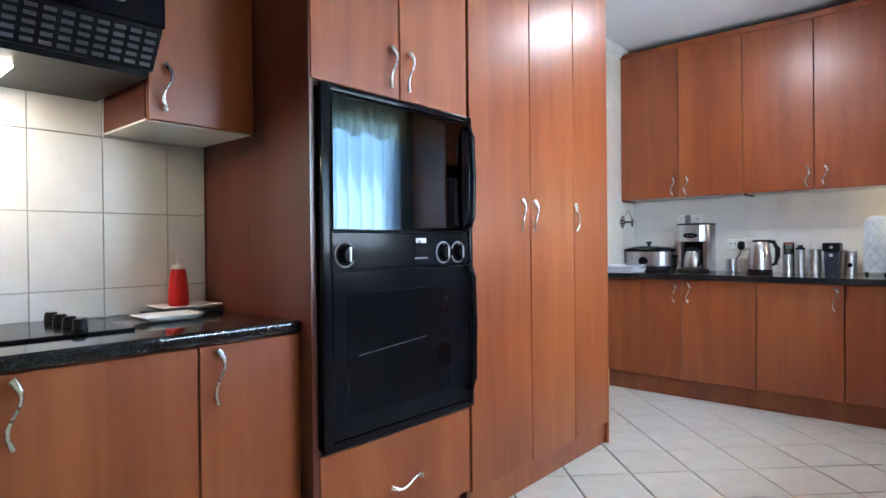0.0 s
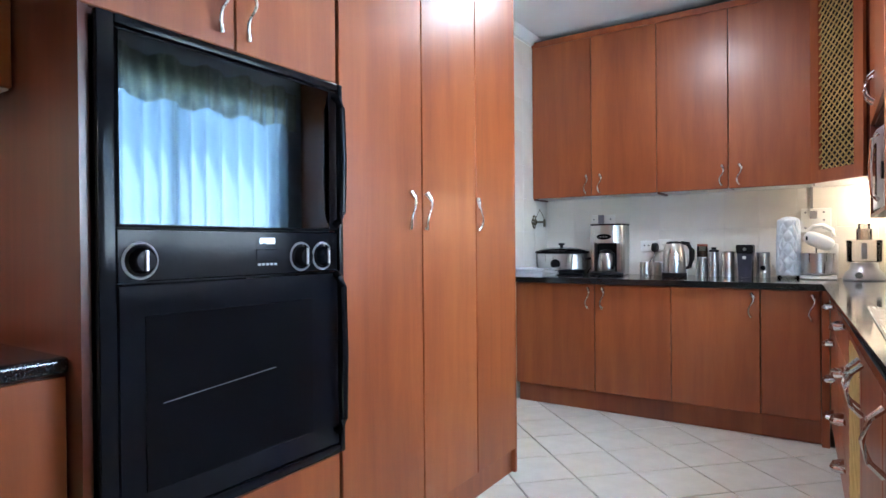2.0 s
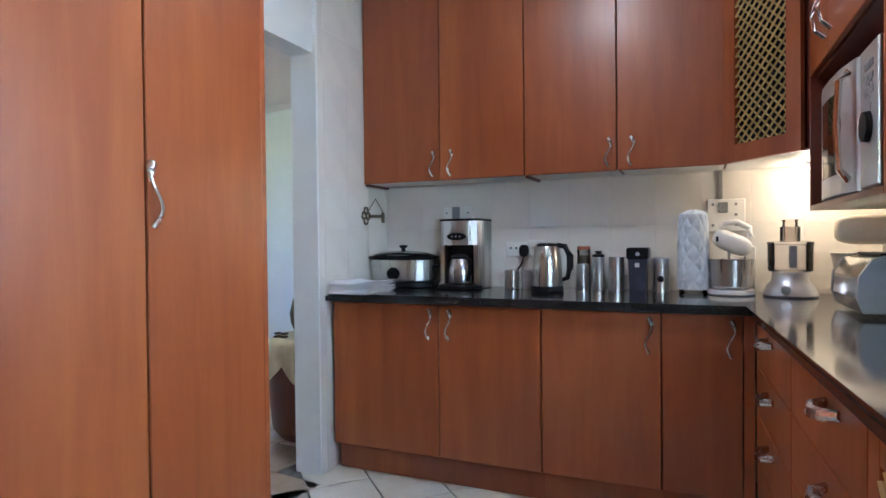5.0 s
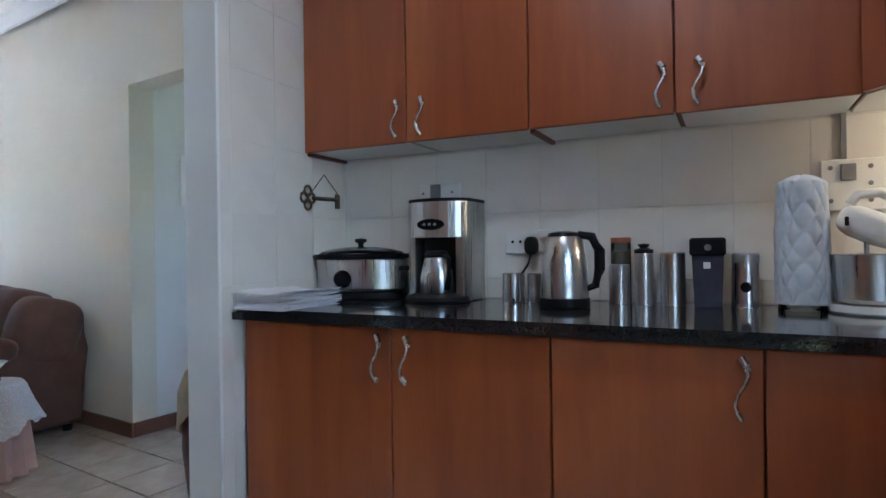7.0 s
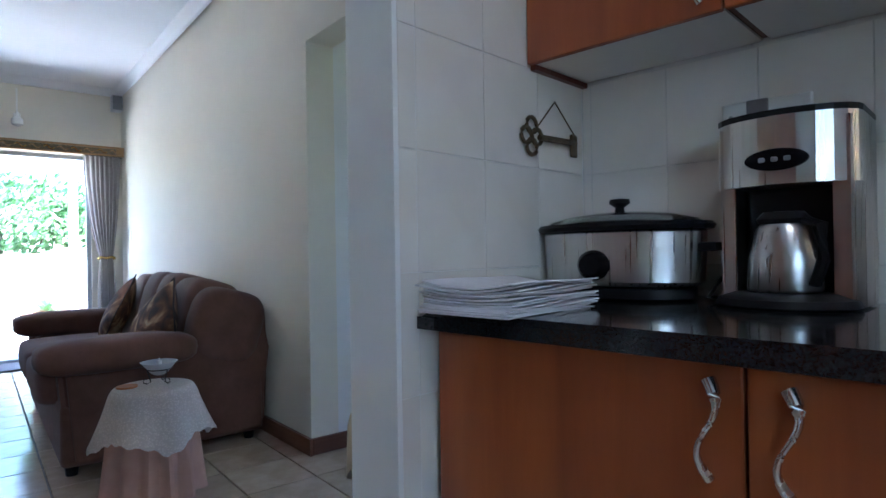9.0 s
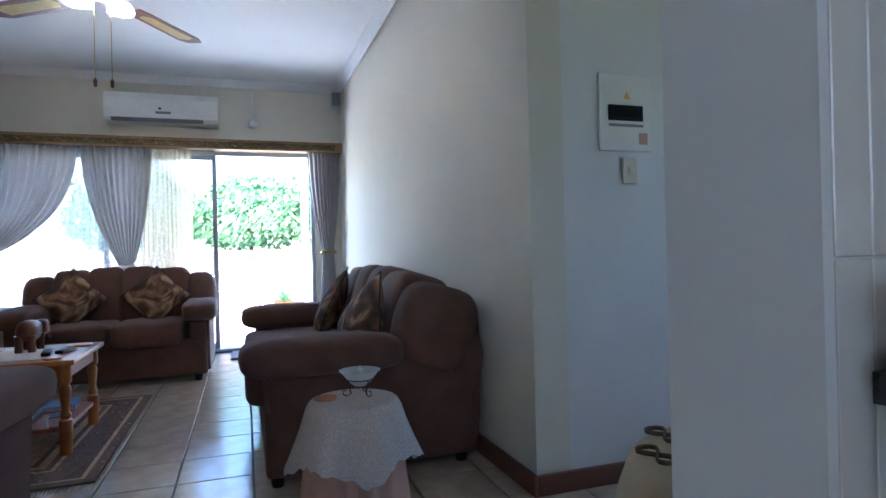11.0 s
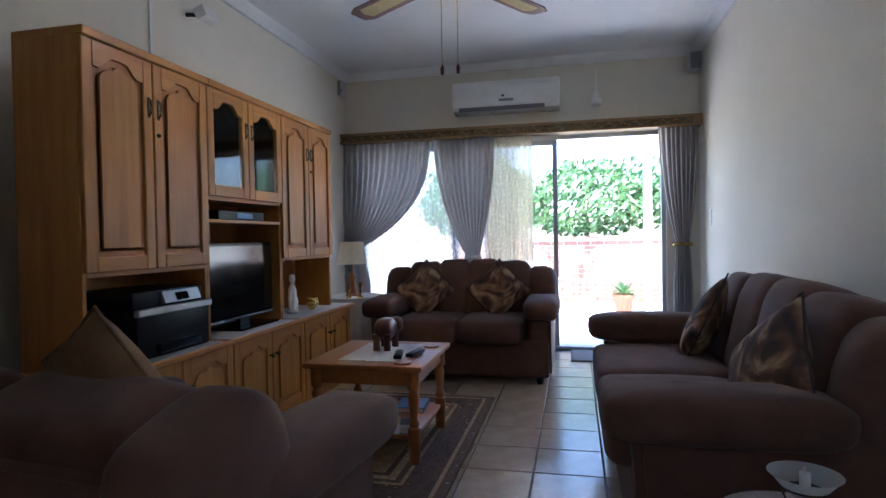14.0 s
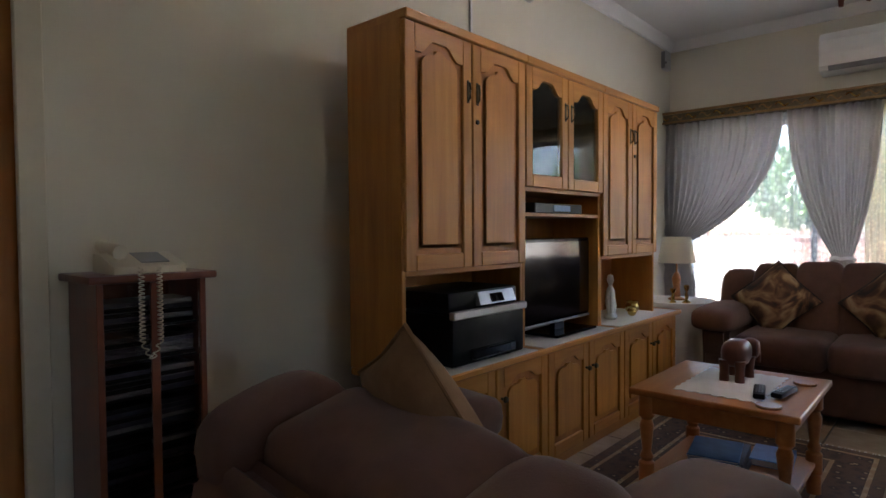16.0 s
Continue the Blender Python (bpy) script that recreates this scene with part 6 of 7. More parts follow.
def rug():
    x0, x1, y0, y1 = -5.83, -4.14, 2.38, 3.49
    cx, cy = (x0 + x1) / 2, (y0 + y1) / 2
    r = thing("rug", "brown and cream persian rug with fringed ends under the table", "rug", (cx, cy, 0.0))

    def top(u, v):
        return (x0 + (x1 - x0) * u, y0 + (y1 - y0) * v, 0.009 + 0.0012 * noise.noise((u * 9, v * 7, 0)))
    part("weave", sheet(top, 40, 30, 0.008), rug_weave((x1 - x0) / 2, (y1 - y0) / 2), r)
    rng = random.Random(2)
    fr = bmesh.new()
    for x, d in ((x0, -1), (x1, 1)):
        for k in range(90):
            y = y0 + (y1 - y0) * (k + 0.5) / 90
            e = rng.uniform(-0.012, 0.012)
            tube([(x, y, 0.006), (x + d * 0.025, y + e / 2, 0.005), (x + d * 0.055, y + e, 0.003)], 0.0022, 4, fr)
    tagged(part("fringe", fr, WHITE_CLOTH, r, "cream fringe"), kind="stuff")


rug()


def lace_table():
    cx, cy = -2.875, 4.39
    t = thing("side_table", "small round table under a pink cloth and white lace", "side table", (cx, cy, 0))
    part("stand", lathe([(0.14, 0), (0.14, 0.02), (0.03, 0.03), (0.03, 0.54), (0.15, 0.522), (0.15, 0.538), (0, 0.538)], (cx, cy, 0), 20), MAHOG, t)

    def cloth(top_r, low_r, z1, z0, folds, amp, zz=0.0):
        def fn(u, v):
            a = 2 * math.pi * u
            if v < 0.3:
                r = top_r * v / 0.3
                return (cx + r * math.cos(a), cy + r * math.sin(a), z1 + zz)
            w = (v - 0.3) / 0.7
            r = top_r + 0.012 * min(1, w * 8) + (low_r - top_r) * w ** 1.3 + amp * w * math.sin(folds * a + 0.6 * math.sin(3 * a))
            low = z0 + (0.075 * abs(math.sin(2 * a)) if folds < 12 else 0)
            return (cx + r * math.cos(a), cy + r * math.sin(a), z1 - (z1 - low) * max(0, w - 0.03) / 0.97 + (0.006 * math.sin(24 * a) if folds < 12 and w > 0.97 else 0))
        return fn
    part("undercloth", sheet(cloth(0.153, 0.185, 0.540, 0.015, 13, 0.022), 96, 24, closed=True), PINK_CLOTH, t, "dusty pink cloth to the floor", True)
    part("lace_cloth", sheet(cloth(0.157, 0.225, 0.545, 0.255, 7, 0.020), 144, 30, closed=True), LACE_W, t, "white lace overlay with scalloped hem", True)
    z = 0.546
    b = thing("candle_bowl", "glass bowl in a scrolled black iron stand", "bowl", (cx - 0.03, cy + 0.03, z))
    c = (cx - 0.03, cy + 0.03, z)
    part("bowl", lathe([(0.02, 0.045), (0.034, 0.055), (0.07, 0.105), (0.078, 0.112), (0.070, 0.108), (0.026, 0.055), (0, 0.052)], c, 28), FROST, b, "milky glass", True)
    part("ring", lathe([(0.046, 0.072), (0.050, 0.072), (0.050, 0.077), (0.046, 0.077), (0.046, 0.072)], c, 24), IRON, b)
    for k in range(3):
        a = 2 * math.pi * k / 3 + 0.5
        d = Vector((math.cos(a), math.sin(a), 0))
        pts = [Vector(c) + d * r + Vector((0, 0, h)) for r, h in ((0.05, 0.075), (0.04, 0.04), (0.035, 0.012), (0.05, 0.004), (0.064, 0.012), (0.062, 0.028), (0.052, 0.028))]
        part("leg", tube(pts, 0.0028, 6), IRON, b, smooth=True)
    part("candle", lathe([(0.012, 0.053), (0.012, 0.115), (0.004, 0.118), (0.003, 0.13), (0, 0.13)], c, 12), WHITE_P, b, smooth=True)
    solid("coaster", lathe([(0.042, 0), (0.044, 0.004), (0.042, 0.009), (0, 0.009)], (cx - 0.03, cy - 0.10, z + 0.001), 22), TABLE, "round wooden coaster on the lace cloth", "coaster", group="coasters", smooth=True, base=(cx - 0.03, cy - 0.10, z))


ROOM = placed(LOU, (-2.875, 4.39, 0), (-3.33, 4.50, 0), (0.98, 0.98, 0.85))
lace_table()
ROOM = LOU


def drape(name, lab, y0, y1, tie_y, tie_z, x, mat, folds, gather=0.10, tie_lab=""):
    """A tied-back curtain: hung between y0 and y1, drawn to tie_y at height tie_z, falling straight below."""
    c = thing(name, lab, "curtain", (x, (y0 + y1) / 2, 0.02))
    zt = 2.13

    def fn(u, v):
        z = zt - (zt - 0.03) * v
        y = y0 + (y1 - y0) * u
        yt = tie_y + (u - 0.5) * gather
        if z > tie_z:
            w = (zt - z) / (zt - tie_z)
            k = w ** (1.9 if abs((y0 + y1) / 2 - tie_y) < 0.1 else 2.2)
            far = abs(y - tie_y)
            yy = y + (yt - y) * k
            z -= 0.10 * far * math.sin(math.pi * w) * 0.8
        else:
            w = (tie_z - z) / tie_z
            yy = tie_y + (u - 0.5) * (gather + (min(0.34, abs(y1 - y0) * 0.5) - gather) * min(1, w * 3) ** 0.7)
        amp = 0.024 * (1 - 0.45 * math.exp(-((z - tie_z) / 0.15) ** 2))
        return (x + amp * math.sin(2 * math.pi * folds * u + 0.5 * math.sin(u * 17)) + 0.008 * noise.noise((u * 6, z * 3, y0)), yy, z)
    part("cloth", sheet(fn, folds * 9, 44), mat, c, smooth=True)
    if tie_lab:
        part("tie", tube([(x + 0.045 * math.cos(a * math.pi / 8), tie_y + (gather / 2 + 0.015) * math.sin(a * math.pi / 8), tie_z + 0.008 * math.sin(a)) for a in range(17)], 0.014, 8), BRASS if "gold" in tie_lab else WHITE_CLOTH, c, tie_lab, True)


ROOM = FAR @ Matrix.Diagonal((1, 1, 0.975, 1))
drape("curtain", "grey-beige curtain swept aside by a tie over the window", 1.74, 2.76, 1.93, 1.02, -7.40, CURTAIN, 16, 0.14, "pale tie-back")
drape("curtain", "grey-beige curtain gathered in its middle by a tie", 2.79, 3.40, 3.17, 0.93, -7.40, CURTAIN, 11, 0.12, "pale tie-back")
drape("curtain", "grey-beige curtain tied back beside the open door", 4.90, 5.24, 5.10, 1.03, -7.40, CURTAIN, 8, 0.12, "gold cord tie-back")


def straight(name, lab, y0, y1, x, mat, folds):
    c = thing(name, lab, "curtain", (x, (y0 + y1) / 2, 0.03))

    def fn(u, v):
        return (x + 0.014 * math.sin(2 * math.pi * folds * u + math.sin(u * 11)) * (0.6 + 0.4 * v), y0 + (y1 - y0) * u, 2.12 - 2.08 * v)
    part("cloth", sheet(fn, folds * 9, 20), mat, c, smooth=True)


straight("net_curtain", "white patterned net curtain across the window", 1.92, 3.60, -7.46, NET, 30)
straight("lace_curtain", "cream lace curtain drawn to the middle of the doors", 3.30, 3.76, -7.435, LACE_C, 11)
ROOM = LOU


def pelmet():
    p = thing("curtain_pelmet", "gilded wooden pelmet with a dark scrolled band", "pelmet", (-7.36, 3.5, 2.12))
    part("board", box(-7.50, 1.73, 2.125, -7.345, 5.262, 2.245, 0.004), BRONZE, p)
    for z0, z1 in ((2.122, 2.146), (2.222, 2.25)):
        part("moulding", box(-7.348, 1.73, z0, -7.325, 5.264, z1, 0.006, seg=2), GILT, p, "gilt moulding")
    part("end_block", box(-7.348, 5.19, 2.146, -7.322, 5.264, 2.222, 0.004), GILT, p)
    for k in range(30):
        y = 1.80 + 0.115 * k
        pts = [(-7.343, y + 0.09 * j / 8, 2.184 + 0.022 * math.sin(2 * math.pi * j / 8)) for j in range(9)]
        part("scroll", tube(pts, [0.004, 0.007, 0.010, 0.007, 0.006, 0.007, 0.010, 0.007, 0.004], 6), GILT if k % 2 else BRASS, p, smooth=True)


ROOM = placed(FAR, (0, 3.5, 2.122), (0, 3.5, 2.062), (1, 1, 0.8))
pelmet()
ROOM = LOU


def lounge_fittings():
    global ROOM
    ROOM = placed(FAR, (0, 2.96, 2.36), (0, 3.015, 2.30), (1, 0.97, 0.86))
    a = thing("air_conditioner", "white split air conditioner on the wall over the curtains", "air conditioner", (-7.4, 3.47, 2.36))
    prof = [(-7.50, 2.36), (-7.40, 2.355), (-7.33, 2.375), (-7.305, 2.41), (-7.295, 2.50), (-7.30, 2.62), (-7.33, 2.69), (-7.50, 2.70)]
    part("case", prism(prof, 2.96, 4.0, "y"), WHITE_P, a)
    part("front_panel", prism([(-7.297, 2.44), (-7.289, 2.50), (-7.294, 2.62), (-7.322, 2.69), (-7.33, 2.69), (-7.30, 2.62), (-7.302, 2.44)], 2.975, 3.985, "y"), WHITE_P, a)
    part("louvre", prism([(-7.335, 2.368), (-7.302, 2.40), (-7.298, 2.405), (-7.331, 2.372)], 3.02, 3.86, "y"), GREY, a)
    part("display", box(-7.305, 3.42, 2.455, -7.287, 3.56, 2.482, 0.003), GREY, a)
    part("badge", lathe([(0.016, 0), (0.014, 0.004), (0, 0.004)], (-7.293, 3.46, 2.515), 14, axis="x"), BOOK, a)
    ROOM = FAR @ Matrix.Translation((0, 0.035, -0.055))
    for y, s in ((1.79, 1), (5.17, -1)):
        sp = thing("loudspeaker", "small grey loudspeaker on a wall bracket", "loudspeaker", (-7.40, y, 2.58), "surround loudspeakers")
        part("case", box(-7.42, y - 0.05, 2.60, -7.30, y + 0.05, 2.76, 0.008, seg=2), SILVER, sp, smooth=True)
        part("grille", box(-7.302, y - 0.042, 2.608, -7.294, y + 0.042, 2.752, 0.004), GREY, sp)
        part("bracket", tube([(-7.50, y, 2.68), (-7.42, y, 2.68)], 0.012, 8), BLACK, sp)
    ROOM = FAR @ Matrix.Translation((0, 0, -0.06))
    w = thing("wall_lantern", "small white wall lamp beside the air conditioner", "wall lamp", (-7.47, 4.36, 2.36))
    part("backplate", box(-7.499, 4.33, 2.40, -7.48, 4.39, 2.50, 0.004), WHITE_P, w)
    part("globe", lathe([(0.012, 0), (0.05, 0.02), (0.048, 0.07), (0.02, 0.10), (0.012, 0.14), (0, 0.14)], (-7.43, 4.36, 2.36), 18), PORCELAIN, w, smooth=True)
    part("conduit", box(-7.499, 4.352, 2.50, -7.491, 4.368, 2.745), WHITE_P, w)
    ROOM = placed(LOU, (-3.325, 5.665, 1.455), (-3.315, 5.549, 1.395), (1, 0.832, 0.886))
    d = thing("fuse_board", "white fuse board with a dark breaker window", "fuse board", (-3.325, 5.82, 1.45), kind="structure")
    part("cover", box(-3.324, 5.665, 1.455, -3.312, 5.975, 1.825, 0.004), WHITE_P, d)
    part("breaker_window", box(-3.313, 5.715, 1.60, -3.306, 5.925, 1.675, 0.003), BLACK, d, "dark breaker window")
    for k in range(9):
        part("breaker", box(-3.308, 5.725 + 0.022 * k, 1.615, -3.302, 5.742 + 0.022 * k, 1.655, 0.001), BLACK, d)
    part("label_strip", box(-3.313, 5.72, 1.572, -3.310, 5.925, 1.585), GREY, d)
    part("sticker", box(-3.313, 5.90, 1.49, -3.3105, 5.95, 1.545), PINK_CLOTH, d, "faded pink sticker")
    part("warning_sign", prism([(5.81, 1.705), (5.85, 1.705), (5.83, 1.74)], -3.313, -3.3105, "x"), BRASS, d, "yellow warning triangle")
    for x0, y0, x1, y1, z0, z1, lab in ((-3.324, 5.80, -3.314, 5.885, 1.30, 1.425, "ivory light switch under the fuse board"),):
        s = thing("light_switch", lab, "switch", (x0, y0, z0), kind="structure")
        part("plate", box(x0, y0, z0, x1, y1, z1, 0.003), CREAM_P, s)
        part("rocker", box(x1 - 0.001, y0 + 0.03, z0 + 0.045, x1 + 0.005, y0 + 0.055, z0 + 0.08, 0.002), CREAM_P, s)
    ROOM = LOU @ Matrix.Translation((-0.1, -0.103, -0.05))
    s = thing("light_switch", "white light switch on the cream wall by the doors", "switch", (-7.15, 5.26, 1.23), kind="structure")
    part("plate", box(-7.19, 5.258, 1.22, -7.11, 5.268, 1.35, 0.003), WHITE_P, s)
    part("rocker", box(-7.16, 5.254, 1.27, -7.14, 5.259, 1.30, 0.002), WHITE_P, s)
    # ceiling fan with its lamps
    ROOM = placed(LOU, (-4.60, 3.47, 2.38), (-4.86, 3.42, 2.45), (1.19, 1.19, 0.795))
    f = thing("ceiling_fan", "ceiling fan with cane-panelled blades and lit globes", "ceiling fan", (-4.60, 3.47, 2.30))
    c = (-4.60, 3.47, 0)
    part("canopy", lathe([(0.07, 2.82), (0.065, 2.78), (0.02, 2.76), (0, 2.76)], c, 20), BRASS, f, smooth=True)
    part("rod", lathe([(0.012, 2.55), (0.012, 2.77)], c, 12), BRASS, f)
    part("motor", lathe([(0.03, 2.56), (0.10, 2.54), (0.11, 2.49), (0.10, 2.44), (0.05, 2.40), (0, 2.40)], c, 28), BRASS, f, smooth=True)
    part("light_plate", lathe([(0.05, 2.42), (0.06, 2.40), (0.04, 2.38), (0, 2.38)], c, 20), BRASS, f, smooth=True)
    for k in range(4):
        a = radians(57 + 90 * k)
        m = Matrix.Translation(c) @ Matrix.Rotation(a, 4, "Z") @ Matrix.Translation((0, 0, 2.38)) @ Matrix.Rotation(radians(9), 4, "X")
        out = [(0.17, -0.05), (0.22, -0.062), (0.60, -0.07), (0.655, -0.045), (0.655, 0.045), (0.60, 0.07), (0.22, 0.062), (0.17, 0.05)]
        bm = prism(out, -0.004, 0.004)
        bmesh.ops.transform(bm, matrix=m, verts=bm.verts)
        bl = part("blade", bm, MAHOG, f)
        for z in (-0.0055, 0.0045):
            inn = prism([(0.27, -0.035), (0.58, -0.043), (0.60, 0), (0.58, 0.043), (0.27, 0.035), (0.25, 0)], z, z + 0.001)
            bmesh.ops.transform(inn, matrix=m, verts=inn.verts)
            part("cane_panel", inn, LATTICE, bl, "pale woven cane")
        arm = tube([(0.09, 0, -0.01), (0.14, 0, -0.012), (0.20, 0, -0.005)], 0.010, 8)
        bmesh.ops.transform(arm, matrix=m, verts=arm.verts)
        part("blade_arm", arm, BRASS, f)
    for k in range(3):
        a = radians(120 * k + 20)
        q = (c[0] + 0.10 * math.cos(a), c[1] + 0.10 * math.sin(a), 2.345)
        part("lamp_arm", tube([(c[0] + 0.03 * math.cos(a), c[1] + 0.03 * math.sin(a), 2.39), (q[0], q[1], 2.40), (q[0], q[1], 2.385)], 0.007, 6), BRASS, f)
        g = part("globe", lathe([(0.02, 0.045), (0.045, 0.025), (0.058, -0.01), (0.06, -0.035)], q, 18), SHADE, f, "glass lamp shade", True)
        part("bulb", lathe([(0.0, -0.03), (0.02, -0.022), (0.024, -0.005), (0.014, 0.02), (0, 0.022)], q, 14), BULB, g, "lit bulb", True)
    for dx in (-0.035, 0.035):
        part("pull_chain", tube([(c[0], c[1] + dx, 2.38), (c[0], c[1] + dx, 1.80)], 0.0018, 5), BRASS, f)
        part("pull", lathe([(0.003, 1.80), (0.009, 1.78), (0.007, 1.74), (0, 1.735)], (c[0], c[1] + dx, 0), 10), MAHOG, f, smooth=True)
    ROOM = LOU @ Matrix.Translation((-0.02, 0, 0))
    pr = thing("motion_sensor", "white motion sensor on a bracket over the wall unit", "sensor", (-4.95, 1.80, 2.45))
    part("case", prism([(1.80, 2.50), (1.84, 2.44), (1.90, 2.46), (1.87, 2.53)], -5.15, -5.02, "x"), WHITE_P, pr)
    part("bracket", tube([(-5.08, 1.72, 2.50), (-5.08, 1.81, 2.49)], 0.014, 8), BLACK, pr)
    part("conduit", box(-4.76, 1.721, 1.70, -4.74, 1.733, 2.75, 0.003), WHITE_P, pr)
    ROOM = FAR
    m = box(-7.42, 4.10, 0.001, -6.95, 4.62, 0.014, 0.004)
    solid("door_mat", m, MAT, "dark grey door mat at the open door", "mat", base=(-7.2, 4.36, 0))

    ROOM = LOU


lounge_fittings()


def lamp_corner():
    cx, cy = -6.76, 2.11
    t = thing("corner_table", "round corner table under a floor-length white cloth", "side table", (cx, cy, 0))
    part("stand", lathe([(0.18, 0), (0.03, 0.03), (0.03, 0.58), (0.26, 0.585), (0.26, 0.60), (0, 0.60)], (cx, cy, 0), 18), MAHOG, t)

    def cloth(u, v):
        a = 2 * math.pi * u
        if v < 0.25:
            r = 0.27 * v / 0.25
            return (cx + r * math.cos(a), cy + r * math.sin(a), 0.603)
        w = (v - 0.25) / 0.75
        r = 0.275 + 0.03 * w + 0.02 * w * math.sin(14 * a)
        return (cx + r * math.cos(a), cy + r * math.sin(a), 0.603 - 0.585 * w)
    part("cloth", sheet(cloth, 112, 20, closed=True), WHITE_CLOTH, t, "white cloth", True)
    l = thing("table_lamp", "wooden table lamp with a cream cloth shade", "table lamp", (cx, cy, 0.604))
    part("base", lathe([(0.06, 0), (0.06, 0.012), (0.03, 0.025), (0.025, 0.10), (0.035, 0.16), (0.02, 0.20), (0.008, 0.21), (0.008, 0.33), (0, 0.33)], (cx, cy, 0.604), 18), TABLE, l, smooth=True)
    part("shade", lathe([(0.135, 0.28), (0.10, 0.475)], (cx, cy, 0.604), 28), SHADE, l, "cream cloth shade", True)
    for x, y, s in ((-6.60, 2.24, 1.0), (-6.55, 2.16, 0.8)):
        solid("brass_candlestick", lathe([(0.03 * s, 0), (0.03 * s, 0.006), (0.010, 0.02), (0.014, 0.05 * s), (0.008, 0.08 * s), (0.02, 0.11 * s), (0.018, 0.13 * s), (0, 0.13 * s)], (x, y, 0.604), 16), BRASS, "small brass candlestick on the white cloth", "candlestick", group="candlesticks", smooth=True, base=(x, y, 0.604))


lamp_corner()


def cd_tower():
    x0, x1, y1, h = -3.145, -2.84, 1.98, 0.998
    t = thing("media_cabinet", "narrow mahogany cabinet with dark glass doors full of discs", "cabinet", ((x0 + x1) / 2, 1.87, 0))
    part("side_panel", box(x0, 1.745, 0, x0 + 0.018, y1, h, 0.002), MAHOG, t)
    part("side_panel", box(x1 - 0.018, 1.745, 0, x1, y1, h, 0.002), MAHOG, t)
    part("back_panel", box(x0 + 0.018, 1.745, 0.02, x1 - 0.018, 1.755, h), MAHOG, t)
    part("top", box(x0 - 0.025, 1.742, h, x1 + 0.025, y1 + 0.025, h + 0.022, 0.006, seg=2), MAHOG, t, smooth=True)
    part("plinth", box(x0 + 0.018, 1.755, 0, x1 - 0.018, y1 - 0.01, 0.05), MAHOG, t)
    rng = random.Random(9)
    for k in range(9):
        z = 0.06 + 0.10 * k
        part("shelf", box(x0 + 0.018, 1.755, z, x1 - 0.018, y1 - 0.03, z + 0.006), BLACK, t)
        for j in range(2):
            z2 = z + 0.006
            for q in range(5):
                a = x0 + 0.022 + j * 0.132
                part("disc_case", box(a, 1.79, z2, a + 0.125, y1 - 0.035 - rng.uniform(0, 0.012), z2 + 0.013), rng.choice((BOOK, BLACK, GREY, BOOK, BLACK)), t)
                z2 += 0.0145
    m = (x0 + x1) / 2
    for a, b in ((x0 + 0.02, m - 0.001), (m + 0.001, x1 - 0.02)):
        d = part("door", box(a, y1 - 0.012, 0.055, b, y1 - 0.006, h - 0.004), GLASS, t, "dark glass door")
        d.visible_shadow = False
    part("door_edge", box(m - 0.012, y1 - 0.006, 0.055, m + 0.012, y1 + 0.002, h - 0.004, 0.002), MAHOG, t)
    z = h + 0.0225
    global ROOM
    ROOM = LOU @ Matrix.Translation((-0.05, 0, 0))
    p = thing("telephone", "cream corded telephone on the media cabinet", "telephone", (-2.94, 1.87, z))
    part("body", prism([(1.80, z), (1.97, z), (1.97, z + 0.02), (1.85, z + 0.055), (1.80, z + 0.055)], -3.04, -2.84, "x"), CREAM_P, p)
    part("handset", tube([(-2.87, 1.80, z + 0.075), (-2.85, 1.83, z + 0.082), (-2.845, 1.89, z + 0.078), (-2.86, 1.96, z + 0.062)], [0.022, 0.014, 0.014, 0.022], 10), CREAM_P, p, smooth=True)
    part("keypad", prism([(1.86, z + 0.054), (1.95, z + 0.029), (1.95, z + 0.032), (1.86, z + 0.057)], -3.0, -2.92, "x"), GREY, p)
    pts = []
    for k in range(260):
        u = k / 259
        a = u * 2 * math.pi * 42
        if u < 0.5:
            cx, cz = -2.86 + 0.02 * math.sin(u * 6.28), z + 0.02 - 0.48 * u
        else:
            cx, cz = -2.91 - 0.02 * math.sin(u * 6.28), z + 0.02 - 0.48 * (1 - u)
        blend = min(1, max(0, (u - 0.44) / 0.12))
        cx = -2.895 - 0.05 * blend
        low = 0.02 * math.sin(math.pi * blend)
        pts.append((cx + 0.007 * math.cos(a), y1 + 0.03 + 0.007 * math.sin(a), cz - low))
    part("cord", tube(pts, 0.0022, 5), CREAM_P, p, "coiled cord", True)

    ROOM = LOU


cd_tower()


